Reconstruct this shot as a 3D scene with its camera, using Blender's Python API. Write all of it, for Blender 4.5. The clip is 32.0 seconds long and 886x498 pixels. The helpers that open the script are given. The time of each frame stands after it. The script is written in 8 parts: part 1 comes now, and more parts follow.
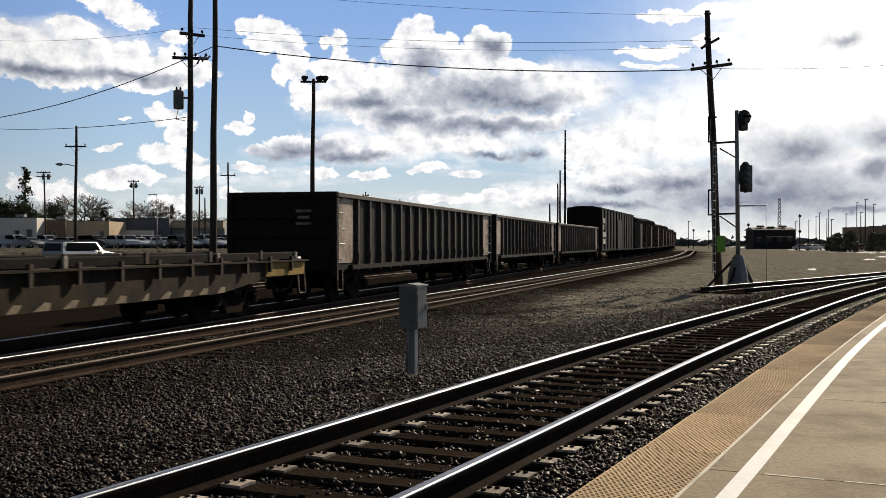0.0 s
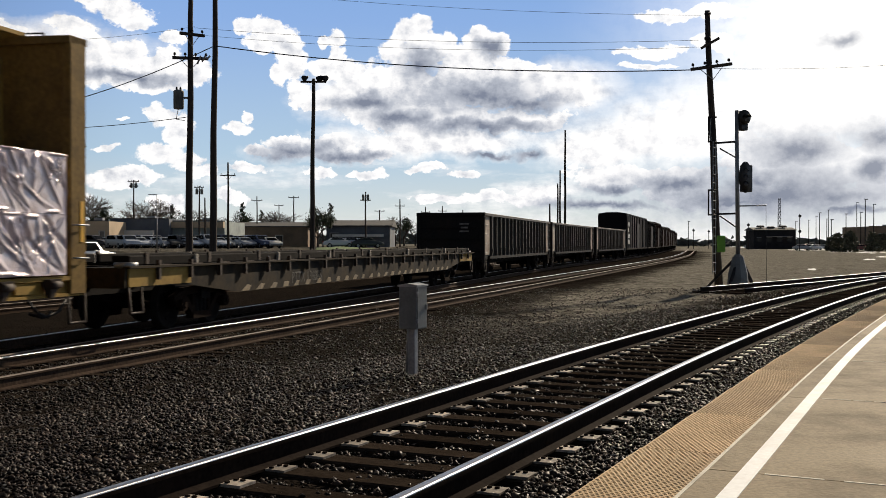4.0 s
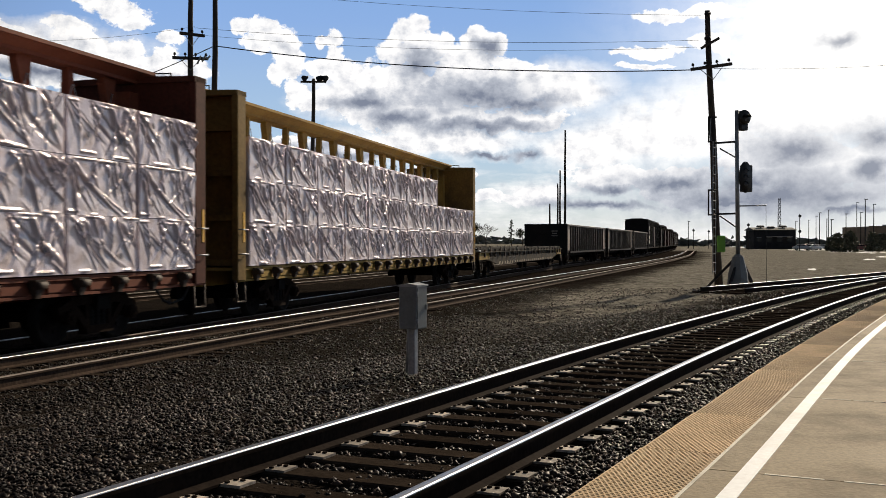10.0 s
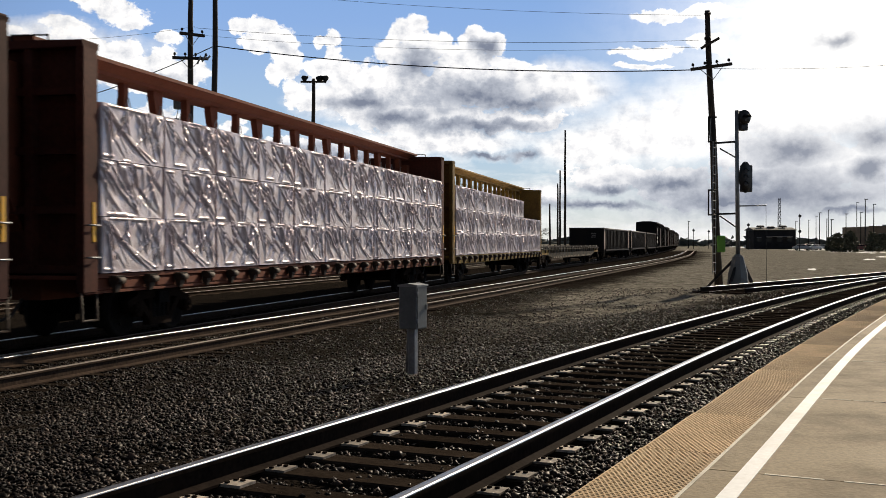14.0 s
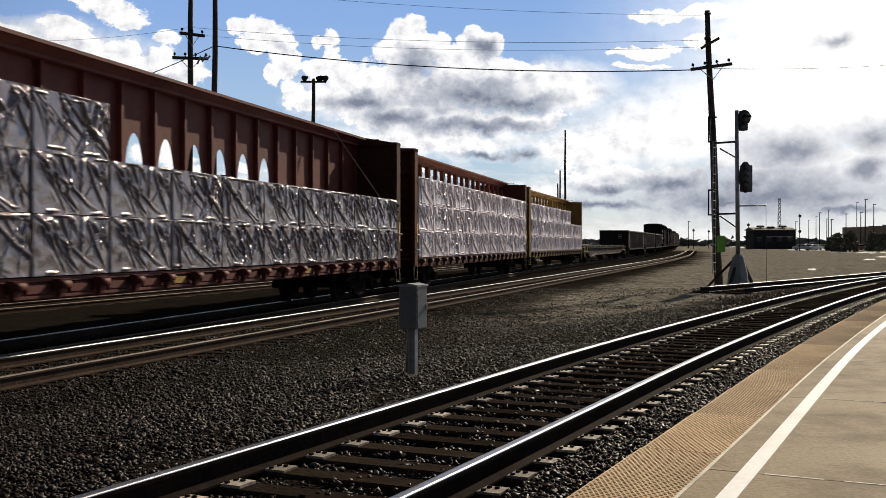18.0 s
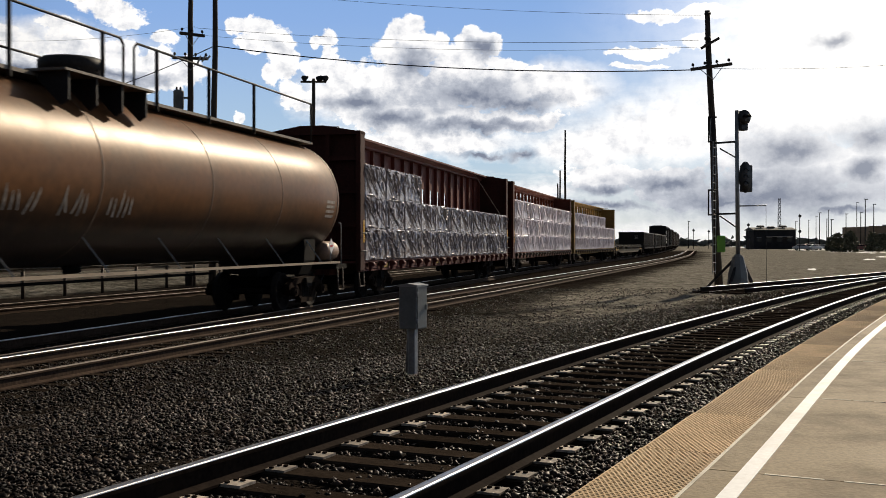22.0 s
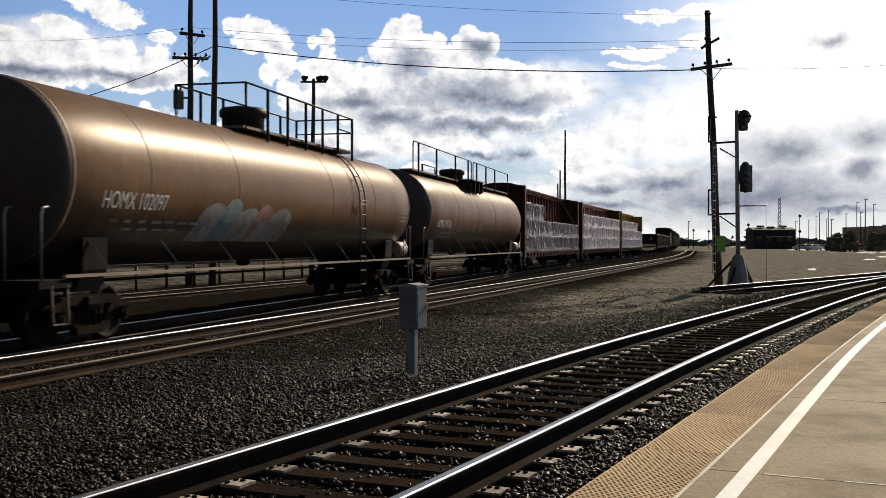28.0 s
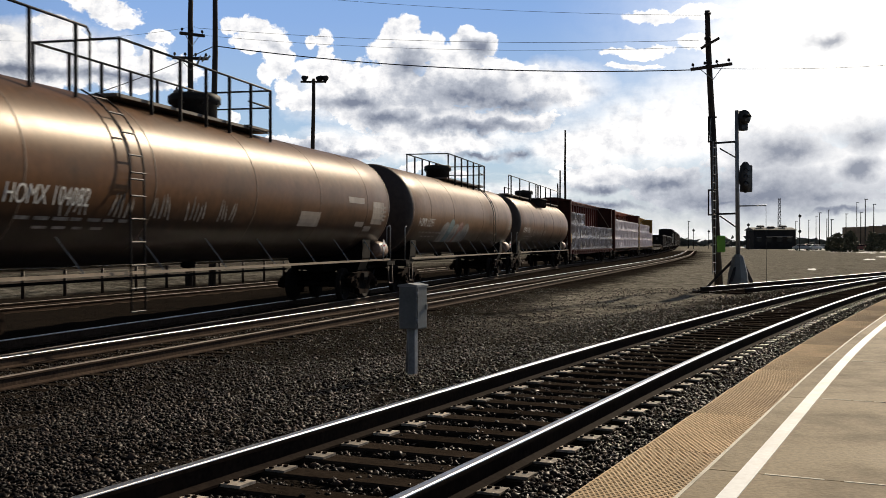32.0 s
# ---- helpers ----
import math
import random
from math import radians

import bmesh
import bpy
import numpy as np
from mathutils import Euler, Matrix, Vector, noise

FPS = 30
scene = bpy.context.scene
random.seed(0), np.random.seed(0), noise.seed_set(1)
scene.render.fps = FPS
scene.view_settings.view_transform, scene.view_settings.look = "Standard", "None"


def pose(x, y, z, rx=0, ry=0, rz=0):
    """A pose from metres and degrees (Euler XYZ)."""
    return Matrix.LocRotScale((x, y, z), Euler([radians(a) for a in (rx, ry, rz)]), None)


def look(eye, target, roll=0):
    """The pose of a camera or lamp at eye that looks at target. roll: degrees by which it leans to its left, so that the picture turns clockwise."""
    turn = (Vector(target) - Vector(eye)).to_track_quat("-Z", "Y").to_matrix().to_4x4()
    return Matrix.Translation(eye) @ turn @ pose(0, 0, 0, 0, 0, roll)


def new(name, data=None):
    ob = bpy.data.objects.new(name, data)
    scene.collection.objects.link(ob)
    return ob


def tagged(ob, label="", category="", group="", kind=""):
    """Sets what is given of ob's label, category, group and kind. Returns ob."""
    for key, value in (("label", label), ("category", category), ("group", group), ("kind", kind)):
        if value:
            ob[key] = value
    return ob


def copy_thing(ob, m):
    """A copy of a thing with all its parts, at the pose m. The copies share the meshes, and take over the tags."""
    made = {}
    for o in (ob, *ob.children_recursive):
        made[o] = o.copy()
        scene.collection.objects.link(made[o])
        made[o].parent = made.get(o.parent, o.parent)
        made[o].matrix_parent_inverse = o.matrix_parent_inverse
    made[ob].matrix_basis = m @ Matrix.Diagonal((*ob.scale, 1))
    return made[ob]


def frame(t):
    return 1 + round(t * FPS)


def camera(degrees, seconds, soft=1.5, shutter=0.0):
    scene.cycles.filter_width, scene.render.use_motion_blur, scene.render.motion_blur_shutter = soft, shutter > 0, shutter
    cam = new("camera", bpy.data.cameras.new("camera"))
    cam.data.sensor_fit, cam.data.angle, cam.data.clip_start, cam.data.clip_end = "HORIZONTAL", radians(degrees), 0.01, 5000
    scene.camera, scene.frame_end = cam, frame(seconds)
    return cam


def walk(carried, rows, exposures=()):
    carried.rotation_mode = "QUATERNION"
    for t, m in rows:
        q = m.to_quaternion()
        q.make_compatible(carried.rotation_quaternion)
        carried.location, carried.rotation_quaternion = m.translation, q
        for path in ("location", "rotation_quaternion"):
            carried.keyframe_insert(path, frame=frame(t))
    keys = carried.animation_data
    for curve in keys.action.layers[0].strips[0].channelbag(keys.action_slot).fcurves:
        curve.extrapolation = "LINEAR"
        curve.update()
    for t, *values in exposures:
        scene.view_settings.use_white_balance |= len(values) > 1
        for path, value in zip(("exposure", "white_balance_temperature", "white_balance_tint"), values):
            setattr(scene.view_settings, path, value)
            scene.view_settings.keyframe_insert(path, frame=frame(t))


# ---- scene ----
# World: x right, y ahead of the camera, z up; z = 0 is the top of the freight rails.
EYE = 1.63
cam = camera(45.70, 32.0, soft=0.85, shutter=0.5)
VIEW = look((0, 0, EYE), (0, 100, EYE - 0.5914))
walk(cam, [(0, VIEW), (32, VIEW)])
scene.view_settings.exposure = 0.0

# ---- daylight ----
SUN_AZ, SUN_EL = radians(32.0), radians(29.5)
world = bpy.data.worlds.new("sky")
scene.world = world
world.use_nodes = True
wn, wl = world.node_tree.nodes, world.node_tree.links
sky = wn.new("ShaderNodeTexSky")
sky.sky_type, sky.sun_disc = "NISHITA", False
sky.sun_elevation, sky.sun_rotation = SUN_EL, SUN_AZ
wn["Background"].inputs["Strength"].default_value = 0.041
haze = wn.new("ShaderNodeHueSaturation")
haze.inputs["Saturation"].default_value = 0.6
wl.new(sky.outputs[0], haze.inputs["Color"])
wl.new(haze.outputs[0], wn["Background"].inputs["Color"])
sun_data = bpy.data.lights.new("sun", "SUN")
sun_data.energy, sun_data.angle, sun_data.color = 4.4, radians(0.6), (1.0, 0.845, 0.64)
sun = new("sun", sun_data)
sun.matrix_world = look((math.sin(SUN_AZ) * math.cos(SUN_EL) * 50, math.cos(SUN_AZ) * math.cos(SUN_EL) * 50, math.sin(SUN_EL) * 50), (0, 0, 0))


# ---- mesh tools ----
def box(bm, cx, cy, cz, sx, sy, sz, turn=None, mat_index=0):
    """A cuboid with its centre and full sizes."""
    vs = []
    for dx, dy, dz in ((-1, -1, -1), (1, -1, -1), (1, 1, -1), (-1, 1, -1), (-1, -1, 1), (1, -1, 1), (1, 1, 1), (-1, 1, 1)):
        v = Vector((dx * sx / 2, dy * sy / 2, dz * sz / 2))
        if turn is not None:
            v = turn @ v
        vs.append(bm.verts.new((cx + v.x, cy + v.y, cz + v.z)))
    for f in ((0, 3, 2, 1), (4, 5, 6, 7), (0, 1, 5, 4), (1, 2, 6, 5), (2, 3, 7, 6), (3, 0, 4, 7)):
        bm.faces.new([vs[i] for i in f]).material_index = mat_index


def beam(bm, a, b, w, h):
    """A bar of section w x h from a to b."""
    a, b = Vector(a), Vector(b)
    d = b - a
    turn = d.to_track_quat("X", "Z").to_matrix()
    c = (a + b) / 2
    box(bm, c.x, c.y, c.z, d.length, w, h, turn)


def rod(bm, a, b, r, n=8, r2=None, caps=True):
    """A round bar from a to b, tapering to r2."""
    a, b = Vector(a), Vector(b)
    r2 = r if r2 is None else r2
    q = (b - a).to_track_quat("Z", "Y").to_matrix()
    rings = []
    for p, rad in ((a, r), (b, r2)):
        rings.append([bm.verts.new(p + q @ Vector((math.cos(2 * math.pi * i / n) * rad, math.sin(2 * math.pi * i / n) * rad, 0))) for i in range(n)])
    for i in range(n):
        f = bm.faces.new((rings[0][i], rings[0][(i + 1) % n], rings[1][(i + 1) % n], rings[1][i]))
        f.smooth = n > 6
    if caps:
        bm.faces.new(rings[0][::-1])
        bm.faces.new(rings[1])


def pipe(bm, pts, r, n=6):
    """One bent round bar through the points."""
    pts = [Vector(p) for p in pts]
    rings, side = [], None
    for i, p in enumerate(pts):
        d0 = (p - pts[i - 1]).normalized() if i else (pts[1] - p).normalized()
        d1 = (pts[i + 1] - p).normalized() if i < len(pts) - 1 else d0
        d = (d0 + d1).normalized() if (d0 + d1).length > 1e-3 else d0
        side = d.orthogonal().normalized() if side is None else (side - d * side.dot(d)).normalized()
        up = d.cross(side)
        k = 1 / max(0.5, d.dot(d0))
        rings.append([bm.verts.new(p + (side * math.cos(2 * math.pi * j / n) + up * math.sin(2 * math.pi * j / n)) * r * k) for j in range(n)])
    for r0, r1 in zip(rings[:-1], rings[1:]):
        for j in range(n):
            bm.faces.new((r0[j], r0[(j + 1) % n], r1[(j + 1) % n], r1[j])).smooth = True
    bm.faces.new(rings[0][::-1])
    bm.faces.new(rings[-1])


def sweep(bm, pts, prof, closed=True, up=Vector((0, 0, 1)), caps=True):
    """Draws a profile of (side, height) pairs along points; side is to the right of the way."""
    rows = []
    for i, p in enumerate(pts):
        d = (pts[min(i + 1, len(pts) - 1)] - pts[max(i - 1, 0)]).normalized()
        side = d.cross(up).normalized()
        rows.append([bm.verts.new(p + side * a + up * b) for a, b in prof])
    n = len(prof)
    for r0, r1 in zip(rows[:-1], rows[1:]):
        for j in range(n if closed else n - 1):
            bm.faces.new((r0[j], r0[(j + 1) % n], r1[(j + 1) % n], r1[j]))
    if closed and caps:
        bm.faces.new(rows[0])
        bm.faces.new(rows[-1][::-1])


def lathe(bm, prof, n=24, axis="z", cx=0, cy=0, cz=0, smooth=True):
    """A turned body from (radius, height) pairs."""
    rings = []
    for r, h in prof:
        ring = []
        for i in range(n):
            a = 2 * math.pi * i / n
            c, s = math.cos(a) * r, math.sin(a) * r
            p = {"z": (c, s, h), "x": (h, c, s), "y": (s, h, c)}[axis]
            ring.append(bm.verts.new((p[0] + cx, p[1] + cy, p[2] + cz)))
        rings.append(ring)
    for r0, r1 in zip(rings[:-1], rings[1:]):
        for i in range(n):
            bm.faces.new((r0[i], r0[(i + 1) % n], r1[(i + 1) % n], r1[i])).smooth = smooth
    bm.faces.new(rings[0][::-1])
    bm.faces.new(rings[-1])


def soften(bm, width=0.01, segments=1):
    bmesh.ops.bevel(bm, geom=list(bm.edges), offset=width, segments=segments, affect="EDGES", profile=0.5)


def mesh_of(name, bm, *materials):
    bmesh.ops.recalc_face_normals(bm, faces=list(bm.faces))
    me = bpy.data.meshes.new(name)
    bm.to_mesh(me)
    bm.free()
    for m in materials:
        me.materials.append(m)
    return me


def part(name, bm, material, parent=None, label="", m=None, kind=""):
    """Links a bmesh, or a ready mesh, as one mesh object under a thing or a part."""
    me = bm if isinstance(bm, bpy.types.Mesh) else mesh_of(name, bm, material)
    ob = new(name, me)
    ob.parent = parent
    if m is not None:
        ob.matrix_basis = m
    return tagged(ob, label, kind=kind)


def thing(name, label, category, group="", kind="", m=None):
    ob = new(name)
    ob.empty_display_size = 0.2
    if m is not None:
        ob.matrix_basis = m
    return tagged(ob, label, category, group, kind)


def solid(name, bm, material, label, category="", group="", kind="", m=None):
    """A thing that is one mesh."""
    ob = part(name, bm, material)
    if m is not None:
        ob.matrix_basis = m
    return tagged(ob, label, category, group, kind)


# ---- materials ----
def surf(name, col, rough=0.7, metal=0.0, grain=30.0, vary=0.2, stain=1.2, stain_col=None, stain_amt=0.35, bump=0.15, bump_dist=0.01, random_tone=0.0, spec=0.5, stretch=(1, 1, 1)):
    """A surface with fine grain, larger stains, uneven gloss and relief."""
    m = bpy.data.materials.new(name)
    m.use_nodes = True
    n, l = m.node_tree.nodes, m.node_tree.links
    b = n["Principled BSDF"]
    co = n.new("ShaderNodeTexCoord")
    mp = n.new("ShaderNodeMapping")
    mp.inputs["Scale"].default_value = stretch
    l.new(co.outputs["Object"], mp.inputs["Vector"])
    fine, wide = n.new("ShaderNodeTexNoise"), n.new("ShaderNodeTexNoise")
    fine.inputs["Scale"].default_value, fine.inputs["Detail"].default_value = grain, 5
    wide.inputs["Scale"].default_value, wide.inputs["Detail"].default_value = stain, 6
    wide.inputs["Roughness"].default_value = 0.65
    l.new(mp.outputs[0], fine.inputs["Vector"])
    l.new(mp.outputs[0], wide.inputs["Vector"])
    ramp = n.new("ShaderNodeMapRange")
    ramp.inputs["From Min"].default_value, ramp.inputs["From Max"].default_value = 0.3, 0.7
    ramp.inputs["To Min"].default_value, ramp.inputs["To Max"].default_value = 1 - vary, 1 + vary
    l.new(fine.outputs["Fac"], ramp.inputs["Value"])
    tone = n.new("ShaderNodeVectorMath")
    tone.operation = "SCALE"
    mixc = n.new("ShaderNodeMix")
    mixc.data_type = "RGBA"
    sc = stain_col or tuple(c * 0.45 for c in col)
    mixc.inputs["A"].default_value, mixc.inputs["B"].default_value = (*col, 1), (*sc, 1)
    edge = n.new("ShaderNodeMapRange")
    edge.inputs["From Min"].default_value, edge.inputs["From Max"].default_value = 0.45, 0.72
    edge.inputs["To Max"].default_value = stain_amt * 2
    l.new(wide.outputs["Fac"], edge.inputs["Value"])
    l.new(edge.outputs[0], mixc.inputs["Factor"])
    l.new(mixc.outputs["Result"], tone.inputs[0])
    scale = ramp.outputs[0]
    if random_tone:
        info, rr, mul = n.new("ShaderNodeObjectInfo"), n.new("ShaderNodeMapRange"), n.new("ShaderNodeMath")
        rr.inputs["To Min"].default_value, rr.inputs["To Max"].default_value = 1 - random_tone, 1 + random_tone
        l.new(info.outputs["Random"], rr.inputs["Value"])
        mul.operation = "MULTIPLY"
        l.new(rr.outputs[0], mul.inputs[0])
        l.new(ramp.outputs[0], mul.inputs[1])
        scale = mul.outputs[0]
    l.new(scale, tone.inputs["Scale"])
    l.new(tone.outputs[0], b.inputs["Base Color"])
    ro = n.new("ShaderNodeMapRange")
    ro.inputs["To Min"].default_value, ro.inputs["To Max"].default_value = max(0.03, rough - 0.12), min(1, rough + 0.12)
    l.new(wide.outputs["Fac"], ro.inputs["Value"])
    l.new(ro.outputs[0], b.inputs["Roughness"])
    b.inputs["Metallic"].default_value = metal
    b.inputs["Specular IOR Level"].default_value = spec
    if bump:
        bu = n.new("ShaderNodeBump")
        bu.inputs["Strength"].default_value, bu.inputs["Distance"].default_value = bump, bump_dist
        l.new(fine.outputs["Fac"], bu.inputs["Height"])
        l.new(bu.outputs[0], b.inputs["Normal"])
    return m


def plain(name, col, rough=0.5, metal=0.0, glow=0.0):
    m = bpy.data.materials.new(name)
    m.use_nodes = True
    b = m.node_tree.nodes["Principled BSDF"]
    b.inputs["Base Color"].default_value, b.inputs["Roughness"].default_value, b.inputs["Metallic"].default_value = (*col, 1), rough, metal
    if glow:
        b.inputs["Emission Color"].default_value, b.inputs["Emission Strength"].default_value = (*col, 1), glow
    return m




def ground_material():
    """Dark crushed stone that thins out into grey-brown dirt where the mesh's dirt share rises."""
    m = surf("ballast_and_dirt", (0.0195, 0.016, 0.0133), 1.0, grain=26, vary=0.7, stain=0.35, stain_col=(0.016, 0.0135, 0.011), bump=1.0, bump_dist=0.05, spec=0.0)
    n, l = m.node_tree.nodes, m.node_tree.links
    b = n["Principled BSDF"]
    base = b.inputs["Base Color"].links[0].from_socket
    at, co = n.new("ShaderNodeAttribute"), n.new("ShaderNodeTexCoord")
    at.attribute_name = "dirt"
    spots, patches, fac = n.new("ShaderNodeTexNoise"), n.new("ShaderNodeTexNoise"), n.new("ShaderNodeMath")
    spots.inputs["Scale"].default_value, spots.inputs["Detail"].default_value, spots.inputs["Roughness"].default_value = 3.0, 9, 0.75
    patches.inputs["Scale"].default_value, patches.inputs["Detail"].default_value = 0.16, 6
    for t in (spots, patches):
        l.new(co.outputs["Object"], t.inputs["Vector"])
    both = n.new("ShaderNodeMath")
    both.operation = "ADD"
    l.new(spots.outputs["Fac"], both.inputs[0])
    l.new(patches.outputs["Fac"], both.inputs[1])
    fac.operation = "MULTIPLY_ADD"
    l.new(both.outputs[0], fac.inputs[0])
    fac.inputs[1].default_value = 1.5
    l.new(at.outputs["Fac"], fac.inputs[2])
    edge, gate, dirt, mix = n.new("ShaderNodeMapRange"), n.new("ShaderNodeMath"), n.new("ShaderNodeValToRGB"), n.new("ShaderNodeMix")
    edge.inputs["From Min"].default_value, edge.inputs["From Max"].default_value = 1.55, 2.35
    l.new(fac.outputs[0], edge.inputs["Value"])
    gate.operation, gate.use_clamp = "MULTIPLY", True
    rise = n.new("ShaderNodeMath")
    rise.operation, rise.use_clamp = "MULTIPLY", True
    rise.inputs[1].default_value = 2.0
    l.new(at.outputs["Fac"], rise.inputs[0])
    l.new(edge.outputs[0], gate.inputs[0])
    l.new(rise.outputs[0], gate.inputs[1])
    els = dirt.color_ramp.elements
    els[0].position, els[0].color = 0.30, (0.07, 0.068, 0.056, 1)
    els[1].position, els[1].color = 0.66, (0.40, 0.375, 0.325, 1)
    els.new(0.48).color = (0.20, 0.188, 0.158, 1)
    l.new(spots.outputs["Fac"], dirt.inputs[0])
    mix.data_type = "RGBA"
    l.new(gate.outputs[0], mix.inputs["Factor"])
    l.new(base, mix.inputs["A"])
    l.new(dirt.outputs[0], mix.inputs["B"])
    l.new(mix.outputs["Result"], b.inputs["Base Color"])
    return m


M_GROUND = ground_material()
M_TIE = surf("creosoted_timber", (0.03, 0.023, 0.018), 0.9, grain=18, vary=0.5, stain=3, bump=0.6, random_tone=0.35, stretch=(6, 1, 6), spec=0.0)
M_RAIL_TOP = surf("polished_rail_head", (0.38, 0.38, 0.40), 0.32, 1.0, grain=60, vary=0.1, stain=4, bump=0.0, stretch=(0.1, 0.1, 1))
M_RAIL_SIDE = surf("rusty_rail", (0.02, 0.014, 0.011), 0.85, 0.0, spec=0.02, grain=25, vary=0.3, stain=2)
M_RUST_SIDE = surf("brown_rusted_rail", (0.06, 0.040, 0.029), 0.9, 0.0, spec=0.05, grain=25, vary=0.35, stain=2)
M_PLATE = surf("worn_steel_plate", (0.46, 0.40, 0.34), 0.5, 0.0, grain=30, vary=0.3, stain=9, stain_amt=0.4, random_tone=0.45)
M_CONCRETE = surf("platform_concrete", (0.27, 0.215, 0.135), 0.8, grain=38, vary=0.18, stain=1.4, stain_col=(0.13, 0.099, 0.06), stain_amt=0.5, bump=0.3, spec=0.25)
M_TACTILE = surf("tactile_paving", (0.57, 0.40, 0.215), 0.75, grain=30, vary=0.15, stain=0.9, stain_col=(0.36, 0.25, 0.135), stain_amt=0.45, random_tone=0.28, spec=0.25)
M_WHITE_LINE = surf("white_line_paint", (0.84, 0.87, 0.90), 0.6, grain=20, vary=0.06, stain=2, stain_col=(0.55, 0.52, 0.46), stain_amt=0.25)
M_WOODPOLE = surf("weathered_pole", (0.06, 0.045, 0.035), 0.9, grain=20, vary=0.35, stain=1, bump=0.4, stretch=(1, 1, 0.08))
M_GREY_BOX = surf("grey_steel_cabinet", (0.18, 0.19, 0.19), 0.5, 0.2, grain=30, vary=0.08, stain=2.5)
M_BLACK = surf("black_steel", (0.018, 0.018, 0.02), 0.6, spec=0.25, grain=20, vary=0.3, stain=2, stain_col=(0.03, 0.022, 0.018))
M_RAIL_DULL = surf("dull_rail_head", (0.17, 0.13, 0.105), 0.7, 0.0, grain=40, vary=0.2, stain=3)
M_GALV = surf("galvanised_steel", (0.32, 0.33, 0.34), 0.5, 0.5, grain=30, vary=0.15, stain=3)


# ---- sky backdrop: a ring of drifting cloud ----
def sky_backdrop():
    bm = bmesh.new()
    R, n, rows = 4200.0, 96, 10
    grid = []
    for j in range(rows + 1):
        el = -0.02 + 0.27 * j / rows
        grid.append([bm.verts.new((math.sin(2 * math.pi * i / n) * R, math.cos(2 * math.pi * i / n) * R, el * R)) for i in range(n)])
    for j in range(rows):
        for i in range(n):
            f = bm.faces.new((grid[j][i], grid[j][(i + 1) % n], grid[j + 1][(i + 1) % n], grid[j + 1][i]))
            f.smooth = True
            mid = (i + 0.5) * 2 * math.pi / n
            f.material_index = sum((mid if mid < math.pi else mid - 2 * math.pi) > e for e in SECTORS)
    ends = (-9.0,) + SECTORS + (9.0,)
    mats = [cloud_material(R, lo, hi) for lo, hi in zip(ends[:-1], ends[1:])]
    ob = new("backdrop_sky", mesh_of("backdrop_sky", bm, *mats))
    return tagged(ob, "blue afternoon sky with bright backlit cumulus clouds", "sky", kind="structure")


SECTORS = tuple((k + 0.5) * 2 * math.pi / 96 - math.pi / 96 for k in (-4, -2, 0, 2, 4))


